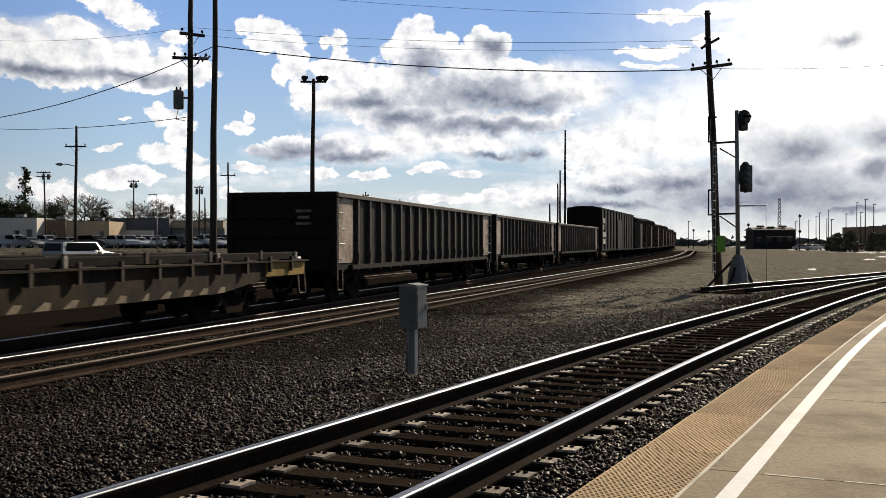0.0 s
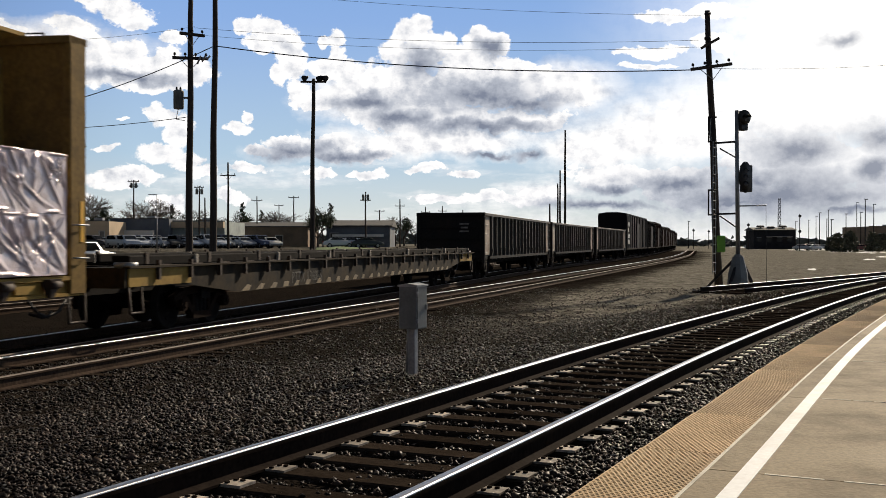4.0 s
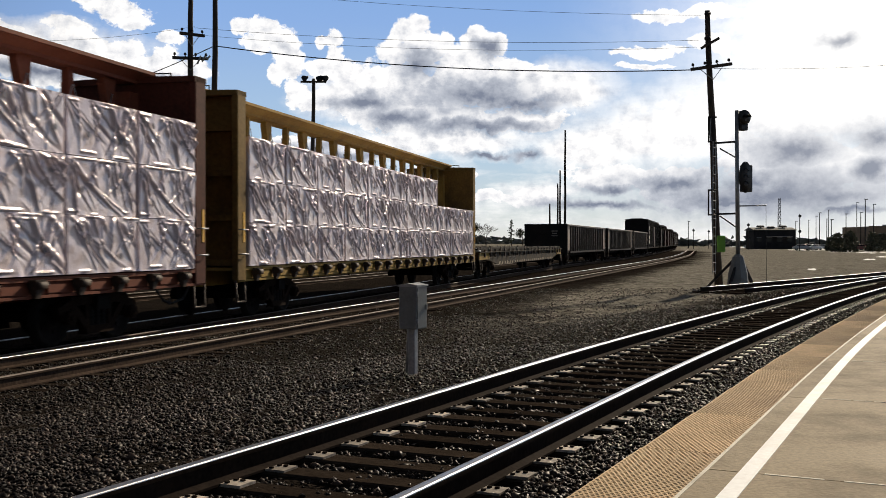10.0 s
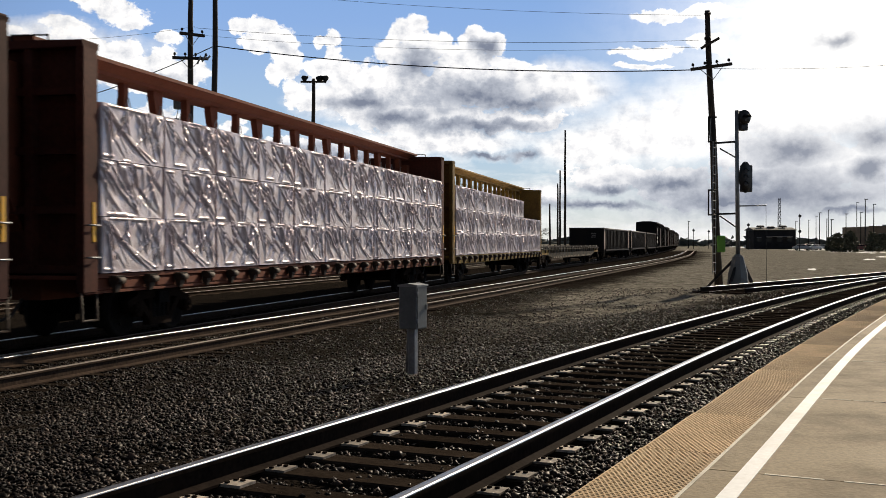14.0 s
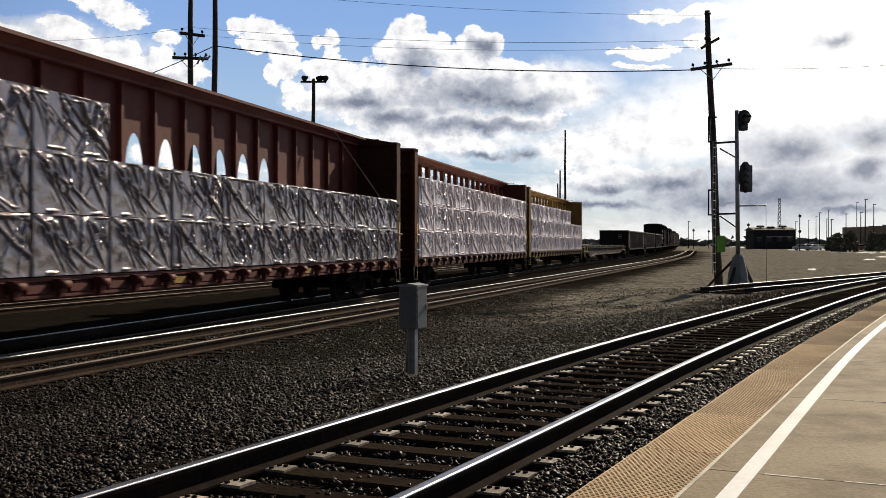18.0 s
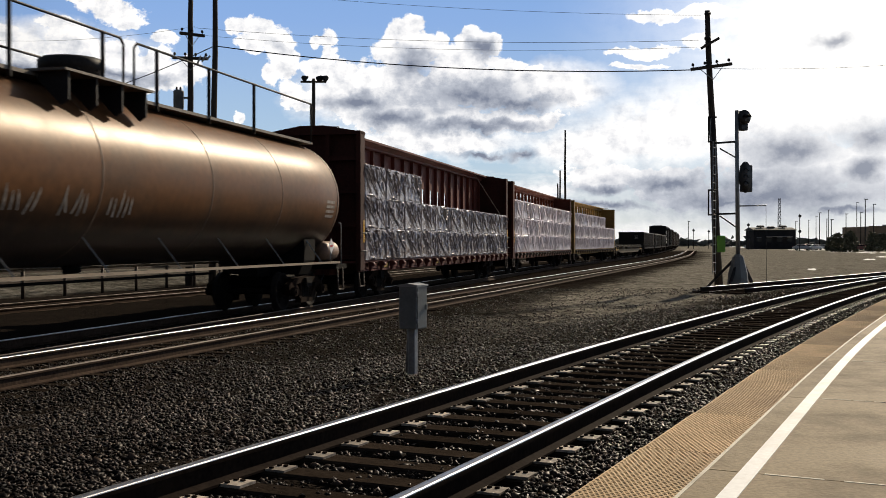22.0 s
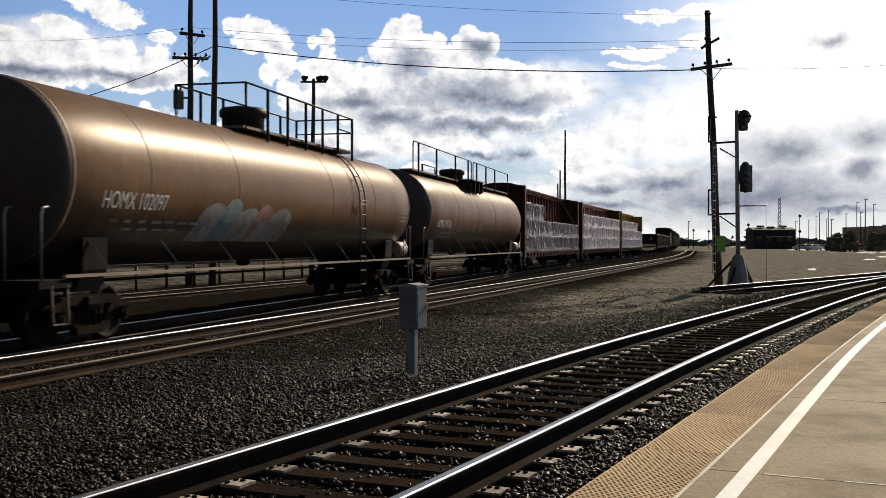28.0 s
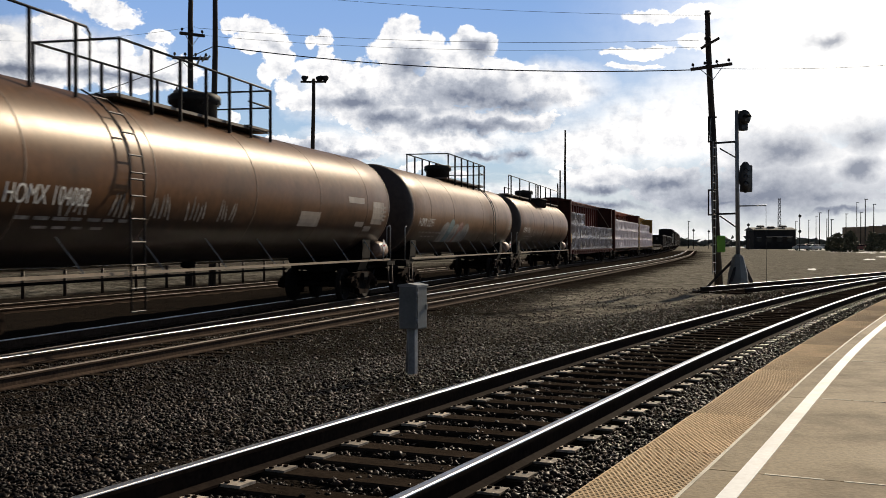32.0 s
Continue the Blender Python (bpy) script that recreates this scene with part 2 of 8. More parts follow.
def cloud_material(R, lo, hi):
    """Blue sky with the clouds that reach into one sector of the ring, between two azimuths."""
    m = bpy.data.materials.new("cloudy_sky")
    m.use_nodes = True
    n, l = m.node_tree.nodes, m.node_tree.links
    n.clear()

    def near_by(spec):
        return [c for c in spec if lo - c[2] * 1.6 - 0.03 < c[0] < hi + c[2] * 1.6 + 0.03] or [(lo - 3, 0, 0.01, 0.01)]

    def math_node(op, a, b=None, clamp=False):
        k = n.new("ShaderNodeMath")
        k.operation, k.use_clamp = op, clamp
        for i, v in enumerate((a, b)):
            if v is None:
                continue
            if isinstance(v, (int, float)):
                k.inputs[i].default_value = v
            else:
                l.new(v, k.inputs[i])
        return k.outputs[0]

    co = n.new("ShaderNodeTexCoord")
    sep = n.new("ShaderNodeSeparateXYZ")
    l.new(co.outputs["Object"], sep.inputs[0])
    az = math_node("ARCTAN2", sep.outputs["X"], sep.outputs["Y"])
    el = math_node("DIVIDE", sep.outputs["Z"], R)
    uv = n.new("ShaderNodeCombineXYZ")
    l.new(az, uv.inputs[0])
    l.new(el, uv.inputs[1])

    def noise_at(vec, scale, detail, rough, sx=1.0, sy=1.0, z=0.0):
        mp, t = n.new("ShaderNodeMapping"), n.new("ShaderNodeTexNoise")
        mp.inputs["Scale"].default_value, mp.inputs["Location"].default_value = (sx, sy, 1), (0, 0, z)
        l.new(vec, mp.inputs["Vector"])
        t.inputs["Scale"].default_value, t.inputs["Detail"].default_value, t.inputs["Roughness"].default_value = scale, detail, rough
        l.new(mp.outputs[0], t.inputs["Vector"])
        return t

    def moved(vec, du, dv):
        k = n.new("ShaderNodeVectorMath")
        k.operation = "ADD"
        k.inputs[1].default_value = (du, dv, 0)
        l.new(vec, k.inputs[0])
        return k.outputs[0]

    def shaken(vec, amount):
        """Ragged edges: the place is shaken by noise before the clouds' outlines are taken."""
        shake, cen, sca, add = noise_at(vec, 30, 6, 0.6), n.new("ShaderNodeVectorMath"), n.new("ShaderNodeVectorMath"), n.new("ShaderNodeVectorMath")
        cen.operation, sca.operation, add.operation = "SUBTRACT", "SCALE", "ADD"
        cen.inputs[1].default_value = (0.5, 0.5, 0.5)
        sca.inputs["Scale"].default_value = amount
        l.new(shake.outputs["Color"], cen.inputs[0])
        l.new(cen.outputs[0], sca.inputs[0])
        l.new(vec, add.inputs[0])
        l.new(sca.outputs[0], add.inputs[1])
        return add.outputs[0]

    def blobs(vec, spec):
        """The greatest of many soft ellipses; 1 in the middle of each, 0 at its rim."""
        out = None
        for u, v, ru, rv in spec:
            mp, ln = n.new("ShaderNodeMapping"), n.new("ShaderNodeVectorMath")
            mp.inputs["Location"].default_value = (-u / ru, -v / rv, 0)
            mp.inputs["Scale"].default_value = (1 / ru, 1 / rv, 0)
            l.new(vec, mp.inputs["Vector"])
            ln.operation = "LENGTH"
            l.new(mp.outputs[0], ln.inputs[0])
            d = math_node("SUBTRACT", 1.0, ln.outputs["Value"])
            out = d if out is None else math_node("MAXIMUM", out, d)
        return out

    ragged = shaken(uv.outputs[0], 0.030)

    def heap_density(vec):
        """Cumulus masses with billowing rims."""
        fine = noise_at(vec, 52, 9, 0.62, 1, 1.2, 3)
        d = math_node("ADD", math_node("MAXIMUM", blobs(ragged, near_by(CUMULUS)), -0.6), math_node("MULTIPLY", math_node("SUBTRACT", fine.outputs["Fac"], 0.52), 1.3))
        return d, fine

    def ramp(value, *stops):
        r = n.new("ShaderNodeValToRGB")
        els = r.color_ramp.elements
        while len(els) < len(stops):
            els.new(0.5)
        for e, (p, c) in zip(els, stops):
            e.position, e.color = p, (*c, 1)
        l.new(value, r.inputs[0])
        return r.outputs[0]

    def mix(fac, a, b):
        k = n.new("ShaderNodeMix")
        k.data_type = "RGBA"
        for i, v in (("Factor", fac), ("A", a), ("B", b)):
            if isinstance(v, tuple):
                k.inputs[i].default_value = (*v, 1)
            else:
                l.new(v, k.inputs[i])
        return k.outputs["Result"]

    blue = ramp(math_node("MULTIPLY", el, 3.6), (0.0, (0.80, 0.79, 0.73)), (0.12, (0.64, 0.71, 0.72)), (0.3, (0.45, 0.61, 0.76)), (0.75, (0.27, 0.44, 0.78)), (1.0, (0.22, 0.40, 0.75)))
    here = uv.outputs[0]
    dens, fine = heap_density(here)
    sunward = noise_at(moved(here, 0.007, 0.006), 52, 7, 0.62, 1, 1.2, 3)
    wide = noise_at(here, 10, 9, 0.62, 0.55, 2.4, 11)
    low = math_node("MULTIPLY", math_node("SUBTRACT", 0.085, el), 3.0)
    side_bias = math_node("MULTIPLY", math_node("MINIMUM", math_node("MAXIMUM", math_node("ADD", az, 0.12), -0.3), 0.25), 0.30)
    veil = math_node("ADD", math_node("SUBTRACT", wide.outputs["Fac"], 0.57), math_node("MAXIMUM", math_node("MINIMUM", low, 0.06), -0.14))
    veil = math_node("ADD", veil, side_bias)
    under = math_node("ADD", blobs(ragged, near_by(UNDERSIDES)), math_node("MULTIPLY", math_node("SUBTRACT", fine.outputs["Fac"], 0.45), 0.6))
    cover = math_node("MAXIMUM", math_node("MULTIPLY", dens, 6.0, True), math_node("MULTIPLY", veil, 5.0, True))
    cover = math_node("MAXIMUM", cover, math_node("MULTIPLY", under, 1.3, True))
    soft = math_node("ADD", blobs(ragged, near_by(SOFT)), math_node("MULTIPLY", math_node("SUBTRACT", wide.outputs["Fac"], 0.5), 0.8))
    cover = math_node("MAXIMUM", cover, math_node("MULTIPLY", soft, 1.7, True))
    calm = math_node("SUBTRACT", 1.0, math_node("MULTIPLY", math_node("ADD", az, -0.12), 3.2, True))
    relief = math_node("MULTIPLY", math_node("SUBTRACT", sunward.outputs["Fac"], fine.outputs["Fac"]), 1.25)
    shade = math_node("ADD", math_node("ADD", math_node("MULTIPLY", relief, math_node("ADD", math_node("MULTIPLY", calm, 0.75), 0.25)), 0.10), math_node("MULTIPLY", math_node("SUBTRACT", dens, 0.40), 0.22, True))
    shade = math_node("ADD", math_node("MAXIMUM", shade, 0.0), math_node("MULTIPLY", under, 0.92, True), True)
    cloud = ramp(shade, (0.0, (1.12, 1.10, 1.08)), (0.22, (0.90, 0.90, 0.92)), (0.55, (0.52, 0.55, 0.62)), (1.0, (0.22, 0.25, 0.33)))
    col = mix(cover, blue, cloud)
    # brightening towards the sun
    du = math_node("SUBTRACT", az, 0.41)
    dv = math_node("SUBTRACT", el, 0.19)
    dist = math_node("SQRT", math_node("ADD", math_node("MULTIPLY", du, du), math_node("MULTIPLY", math_node("MULTIPLY", dv, dv), 1.6)))
    near = math_node("SUBTRACT", 1.0, math_node("MULTIPLY", dist, 3.0), True)
    near = math_node("MULTIPLY", math_node("MULTIPLY", near, near), 1.5)
    col = mix(math_node("MULTIPLY", near, math_node("SUBTRACT", 1.2, shade), True), col, (1.35, 1.32, 1.27))
    # the sky dims away from the sun
    side = math_node("MULTIPLY", math_node("ADD", math_node("COSINE", math_node("SUBTRACT", az, 0.87)), 0.1), 2.0, True)
    em = n.new("ShaderNodeEmission")
    l.new(math_node("ADD", math_node("MULTIPLY", side, 0.80), 0.20), em.inputs["Strength"])
    l.new(col, em.inputs["Color"])
    out = n.new("ShaderNodeOutputMaterial")
    l.new(em.outputs[0], out.inputs["Surface"])
    return m


def ae(x, y, w, h):
    """Azimuth, elevation and half sizes of a patch of sky, from its place in the view."""
    return (math.atan((x - 784) / 1860), (430 - y) / 1860 * math.cos(math.atan((x - 784) / 1860)), w / 1860, h / 1860)


# cloud masses, each as (x, y, half width, half height) in the view
LEFT_BANK = ((8, 62, 30, 26), (60, 88, 60, 30), (135, 82, 70, 32), (205, 90, 60, 32), (265, 118, 60, 34), (330, 128, 48, 28), (120, 45, 50, 14), (205, 16, 60, 22), (235, 36, 32, 16), (20, 118, 60, 24),
             (120, 132, 130, 22), (245, 150, 80, 14), (150, 4, 36, 9), (300, 70, 26, 16))
LEFT_TOWER = ((425, 46, 26, 18), (470, 56, 34, 24), (495, 76, 30, 36), (448, 78, 30, 18), (512, 112, 26, 34), (486, 132, 18, 22), (520, 160, 22, 26), (560, 74, 15, 14), (583, 70, 16, 16), (590, 100, 16, 26),
              (570, 128, 34, 22), (612, 140, 34, 34), (560, 176, 40, 22))
MAIN_TOWER = ((742, 178, 64, 40), (738, 44, 22, 20), (712, 62, 34, 26), (690, 92, 34, 28), (745, 84, 44, 40), (782, 74, 18, 24), (845, 78, 36, 28), (838, 60, 18, 14), (872, 82, 24, 22), (815, 112, 60, 34), (905, 120, 40, 24), (945, 136, 36, 22),
              (990, 158, 44, 26), (1022, 168, 20, 28), (850, 156, 130, 44), (690, 150, 80, 50), (640, 190, 60, 34), (760, 212, 150, 26), (900, 212, 120, 24))
MID_ROW = ((275, 200, 32, 22), (305, 228, 30, 34), (270, 268, 44, 20), (318, 285, 34, 18), (410, 224, 26, 14), (428, 206, 10, 12), (176, 259, 28, 8), (205, 210, 14, 5), (440, 262, 24, 14), (505, 250, 56, 14),
           (560, 262, 110, 22), (640, 270, 70, 16), (430, 296, 40, 12))
LOW_ROW = ((30, 322, 34, 20), (98, 340, 50, 22), (190, 318, 50, 18), (240, 312, 36, 18), (290, 362, 34, 20), (352, 305, 26, 14), (400, 348, 30, 14), (560, 304, 36, 10), (640, 308, 42, 11), (742, 298, 40, 9), (812, 308, 32, 7),
           (770, 354, 76, 12), (860, 348, 60, 14), (940, 352, 60, 16))
EAST = ((1175, 28, 62, 14), (1262, 24, 46, 18), (1128, 118, 62, 6), (1140, 92, 70, 10), (1255, 76, 44, 16), 
        (1075, 312, 90, 30), (1180, 322, 90, 34), (1260, 350, 110, 20), (1440, 305, 62, 40), (1500, 345, 90, 16), (1390, 280, 130, 56), (1540, 290, 60, 60))
VEILS = ((1490, 70, 240, 130), (1420, 190, 320, 90), (1180, 236, 260, 76), (1040, 262, 170, 60), (990, 160, 120, 70), (760, 250, 300, 40), (620, 170, 130, 60), (90, 90, 200, 60))
BASES = ((60, 124, 140, 20), (220, 136, 130, 15), (835, 168, 150, 44), (920, 180, 110, 24), (640, 180, 100, 24), (850, 222, 180, 18), (700, 205, 90, 26), (735, 115, 50, 40),
         (510, 268, 110, 22), (600, 274, 120, 16), (860, 90, 34, 26))
EAST_BASES = ((1370, 345, 360, 74), (1478, 75, 70, 32), (860, 272, 80, 9), (925, 275, 46, 14), (1190, 325, 110, 26), (1080, 335, 90, 18), (1060, 364, 190, 14), (1290, 358, 160, 16), (1400, 262, 130, 56), (1535, 300, 60, 46), (1545, 236, 90, 46),
              (1340, 320, 70, 40), (1500, 372, 140, 16))
CUMULUS = [ae(*c) for c in LEFT_BANK + LEFT_TOWER + MAIN_TOWER + MID_ROW + LOW_ROW + EAST]
UNDERSIDES = [ae(*c) for c in BASES + EAST_BASES]
SOFT = [ae(*c) for c in VEILS]
SKY = sky_backdrop()
# ---- lines of the tracks in plan ----
def make_line(x_ref, y_ref, knots, slopes):
    """A smooth line over the plan: its x, its slope and its length over y."""
    y = np.arange(-60.0, 620.0, 0.5)
    m = np.interp(y, knots, slopes)
    x = np.concatenate([[0], np.cumsum((m[1:] + m[:-1]) / 2 * 0.5)])
    x = x - np.interp(y_ref, y, x) + x_ref
    s = np.concatenate([[0], np.cumsum(np.hypot(np.diff(x), 0.5))])
    return y, x, m, s - np.interp(0, y, s)


def on_line(line, s, off=0.0, z=0.0):
    """The point at length s, off metres to the right, and the heading's angle from +x."""
    y = float(np.interp(s, line[3], line[0]))
    x, m = float(np.interp(y, line[0], line[1])), float(np.interp(y, line[0], line[2]))
    q = math.hypot(1, m)
    return Vector((x + off / q, y - off * m / q, z)), math.atan2(1, m)


def s_of_y(line, y):
    return float(np.interp(y, line[0], line[3]))


FREIGHT = make_line(-7.27, 15, (-30, 30, 60, 90, 130, 180, 400), (0.2896, 0.2443, 0.2422, 0.304, 0.2682, 0.2455, 0.2289))
MIDDLE = make_line(-7.05, 10, (0, 20, 40, 80, 160, 400), (0.2976, 0.3175, 0.3065, 0.311, 0.2478, 0.23))
NEAR = make_line(1.05, 10, (0, 5, 10, 16, 24, 40, 60, 120), (0.494, 0.481, 0.468, 0.513, 0.535, 0.63, 0.75, 0.95))
OUTER = make_line(-9.54, 35.5, (0, 30, 60, 120, 400), (0.27, 0.28, 0.285, 0.27, 0.23))
SPUR = make_line(9.2, 34.2, (0, 32, 50, 120), (0.77, 0.77, 0.74, 0.74))
NEAR_Z = 0.30


def gap_to(line, x, y):
    """Distance sideways from a line, for arrays."""
    m = np.interp(y, line[0], line[2])
    return (x - np.interp(y, line[0], line[1])) / np.hypot(1, m)


def ground_z(x, y):
    d = np.abs(gap_to(NEAR, x, y))
    t = np.clip((5.5 - d) / 3.6, 0, 1)
    f = np.clip((-gap_to(FREIGHT, x, y) - 29) / 10, 0, 1) * np.clip((y - 30) / 30, 0, 1)
    spur = np.clip((3.4 - np.abs(gap_to(SPUR, x, y))) / 1.4, 0, 1) * np.clip((y - 32) / 2.5, 0, 1)
    near = np.clip((150 - y) / 40, 0, 1)
    return -0.19 + near * np.maximum(0.27 * t * t * (3 - 2 * t), 0.15 * spur) + 1.1 * f * f * (3 - 2 * f)


def graded(lo, hi, fine_lo, fine_hi, step, grow=1.25):
    a = list(np.arange(fine_lo, fine_hi, step))
    d, v = step, a[-1]
    while v < hi:
        d *= grow
        v += d
        a.append(v)
    d, v = step, a[0]
    while v > lo:
        d *= grow
        v -= d
        a.insert(0, v)
    return np.array(a)


def ground():
    xs, ys = graded(-4000, 4000, -16, 30, 0.35), graded(-4000, 4000, 2, 60, 0.4)
    X, Y = np.meshgrid(xs, ys)
    rng = np.random.default_rng(3)
    Z = ground_z(X, Y) + rng.normal(0, 0.012, X.shape) * (np.abs(Y) < 80)
    nx, ny = len(xs), len(ys)
    idx = np.arange(nx * ny).reshape(ny, nx)
    faces = np.stack([idx[:-1, :-1], idx[:-1, 1:], idx[1:, 1:], idx[1:, :-1]], -1).reshape(-1, 4)
    me = bpy.data.meshes.new("ground")
    me.from_pydata(np.stack([X, Y, Z], -1).reshape(-1, 3).tolist(), [], faces.tolist())
    me.materials.append(M_GROUND)
    # share of bare dirt: none on the track beds, growing between and beyond them
    def rise(v, lo, hi):
        k = np.clip((v - lo) / (hi - lo), 0, 1)
        return k * k * (3 - 2 * k)
    right = rise(gap_to(MIDDLE, X, Y), 1.2, 5.0) * rise(np.abs(gap_to(NEAR, X, Y)), 1.6, 5.0) * rise(Y, 12, 38)
    left = 0.45 * rise(-gap_to(OUTER, X, Y), 2.0, 6.0)
    share = np.maximum(np.maximum(right, left), rise(Y, 200, 300))
    me.attributes.new("dirt", "FLOAT", "POINT").data.foreach_set("value", share.reshape(-1).astype(np.float32))
    ob = new("ground", me)
    return tagged(ob, "dark crushed-stone ballast and bare brown yard dirt", "ground", kind="structure")


def gravel(name, spots, size, label):
    """Loose angular stones, each a small uneven octahedron."""
    rng = np.random.default_rng(5)
    n = len(spots)
    base = np.array([(1, 0, 0), (0, 1, 0), (-1, 0, 0), (0, -1, 0), (0, 0, 1), (0, 0, -1)], float)
    v = base[None] * rng.uniform(0.55, 1.25, (n, 6, 1)) + rng.normal(0, 0.16, (n, 6, 3))
    a, b = rng.uniform(0, 6.28, n), rng.normal(0, 0.6, n)
    ca, sa, cb, sb = np.cos(a), np.sin(a), np.cos(b), np.sin(b)
    rx = np.zeros((n, 3, 3))
    rx[:, 0, 0] = 1
    rx[:, 1, 1], rx[:, 1, 2], rx[:, 2, 1], rx[:, 2, 2] = cb, -sb, sb, cb
    rz = np.zeros((n, 3, 3))
    rz[:, 2, 2] = 1
    rz[:, 0, 0], rz[:, 0, 1], rz[:, 1, 0], rz[:, 1, 1] = ca, -sa, sa, ca
    sc = size * rng.lognormal(0, 0.32, (n, 1, 1)) * np.array([1.0, 0.8, 0.62])
    v = np.einsum("nij,nkj->nki", rz @ rx, v * sc) + spots[:, None]
    f = np.array([(0, 1, 4), (1, 2, 4), (2, 3, 4), (3, 0, 4), (1, 0, 5), (2, 1, 5), (3, 2, 5), (0, 3, 5)])
    faces = (f[None] + 6 * np.arange(n)[:, None, None]).reshape(-1, 3)
    me = bpy.data.meshes.new(name)
    me.vertices.add(n * 6)
    me.vertices.foreach_set("co", v.reshape(-1).astype(np.float32))
    me.loops.add(len(faces) * 3)
    me.polygons.add(len(faces))
    me.polygons.foreach_set("loop_start", np.arange(len(faces), dtype=np.int32) * 3)
    me.loops.foreach_set("vertex_index", faces.reshape(-1).astype(np.int32))
    me.update(calc_edges=True)
    me.materials.append(M_GRAVEL)
    ob = new(name, me)
    return tagged(ob, label, "gravel", kind="stuff")


def island_material(name, dark, light, rough, spec=0.5):
    m = bpy.data.materials.new(name)
    m.use_nodes = True
    n, l = m.node_tree.nodes, m.node_tree.links
    g, r, no, co = n.new("ShaderNodeNewGeometry"), n.new("ShaderNodeValToRGB"), n.new("ShaderNodeTexNoise"), n.new("ShaderNodeTexCoord")
    els = r.color_ramp.elements
    els[0].color, els[1].color = (*dark, 1), (*light, 1)
    els.new(0.8).color = (*[(a * 2 + b) / 3 for a, b in zip(dark, light)], 1)
    l.new(g.outputs["Random Per Island"], r.inputs[0])
    no.inputs["Scale"].default_value, no.inputs["Detail"].default_value = 90, 4
    l.new(co.outputs["Object"], no.inputs["Vector"])
    mul = n.new("ShaderNodeMix")
    mul.data_type, mul.blend_type = "RGBA", "MULTIPLY"
    mul.inputs["Factor"].default_value = 0.6
    l.new(r.outputs[0], mul.inputs["A"])
    l.new(no.outputs["Fac"], mul.inputs["B"])
    b = n["Principled BSDF"]
    l.new(mul.outputs["Result"], b.inputs["Base Color"])
    b.inputs["Roughness"].default_value, b.inputs["Specular IOR Level"].default_value = rough, spec
    return m


M_GRAVEL = island_material("loose_ballast_stone", (0.0075, 0.006, 0.005), (0.128, 0.096, 0.078), 0.45, 0.10)


def scatter_gravel():
    rng = np.random.default_rng(11)
    pts = []
    for y0, y1, per in ((4.0, 7.5, 1500), (7.5, 11, 1000), (11, 16, 480), (16, 26, 170), (26, 42, 45)):
        x0, x1 = -0.47 * y1 - 0.5, 0.47 * y1
        k = int((x1 - x0) * (y1 - y0) * per)
        pts.append(np.stack([rng.uniform(x0, x1, k), rng.uniform(y0, y1, k)], -1))
    p = np.concatenate(pts)
    d = gap_to(NEAR, p[:, 0], p[:, 1])
    keep = (d < 1.6) & (np.abs(np.abs(d) - 0.753) > 0.12) & (np.abs(p[:, 0]) < 0.47 * p[:, 1] + 0.5)
    dm, df = gap_to(MIDDLE, p[:, 0], p[:, 1]), gap_to(FREIGHT, p[:, 0], p[:, 1])
    keep &= (np.abs(np.abs(dm) - 0.753) > 0.1) & (df > -2.0) & (np.abs(df) > -1)
    # fewer stones on the sleepers than in the cribs
    y = p[:, 1]
    s = np.interp(y, NEAR[0], NEAR[3]) - d * 0.43
    on_tie = (d > -1.3) & (d < 0.98) & (np.abs((s / TIE_STEP) % 1 - 0.5) < 0.27)
    keep &= ~on_tie | ((rng.random(len(p)) < 0.13) & (np.abs(np.abs(d) - 0.753) > 0.24))
    p, on_tie, d, dm = p[keep], on_tie[keep], d[keep], dm[keep]
    z = ground_z(p[:, 0], p[:, 1]) + rng.uniform(-0.01, 0.02, len(p)) + np.where(on_tie, 0.03, 0) - np.where((d > -1.3) & (d < 0.98) & ~on_tie, -0.006, 0) + np.where(d >= 0.98, 0.045, 0)
    gravel("ballast_gravel", np.column_stack([p, z]), 0.0235, "loose dark grey crushed stones between the tracks")


TIE_STEP = 0.48
RAIL = ((-0.07, -0.17), (0.07, -0.17), (0.07, -0.155), (0.012, -0.135), (0.012, -0.045), (0.036, -0.036), (0.037, -0.013), (0.034, -0.006), (0.026, -0.002), (0.012, 0.0), (-0.012, 0.0), (-0.026, -0.002),
        (-0.034, -0.006), (-0.037, -0.013), (-0.036, -0.036), (-0.012, -0.045), (-0.012, -0.135), (-0.07, -0.155))


def tie_mesh(length, name="tie"):
    bm = bmesh.new()
    box(bm, 0, 0, -0.09, 0.225, length, 0.18)
    soften(bm, 0.012)
    return mesh_of(name, bm, M_TIE)


def plate_mesh():
    """A tie plate with its four spikes; x runs along the rail."""
    bm = bmesh.new()
    box(bm, 0, 0, 0.008, 0.17, 0.43, 0.018)
    for x, y in ((-0.055, -0.1), (0.055, 0.1), (0.03, -0.105), (-0.03, 0.105), (0.03, -0.155), (-0.03, 0.155)):
        box(bm, x, y, 0.022, 0.022, 0.026, 0.014, mat_index=1)
    return mesh_of("tie_plate", bm, M_PLATE, M_RAIL_SIDE)


TIE_MESH, PLATE_MESH = tie_mesh(2.6), plate_mesh()


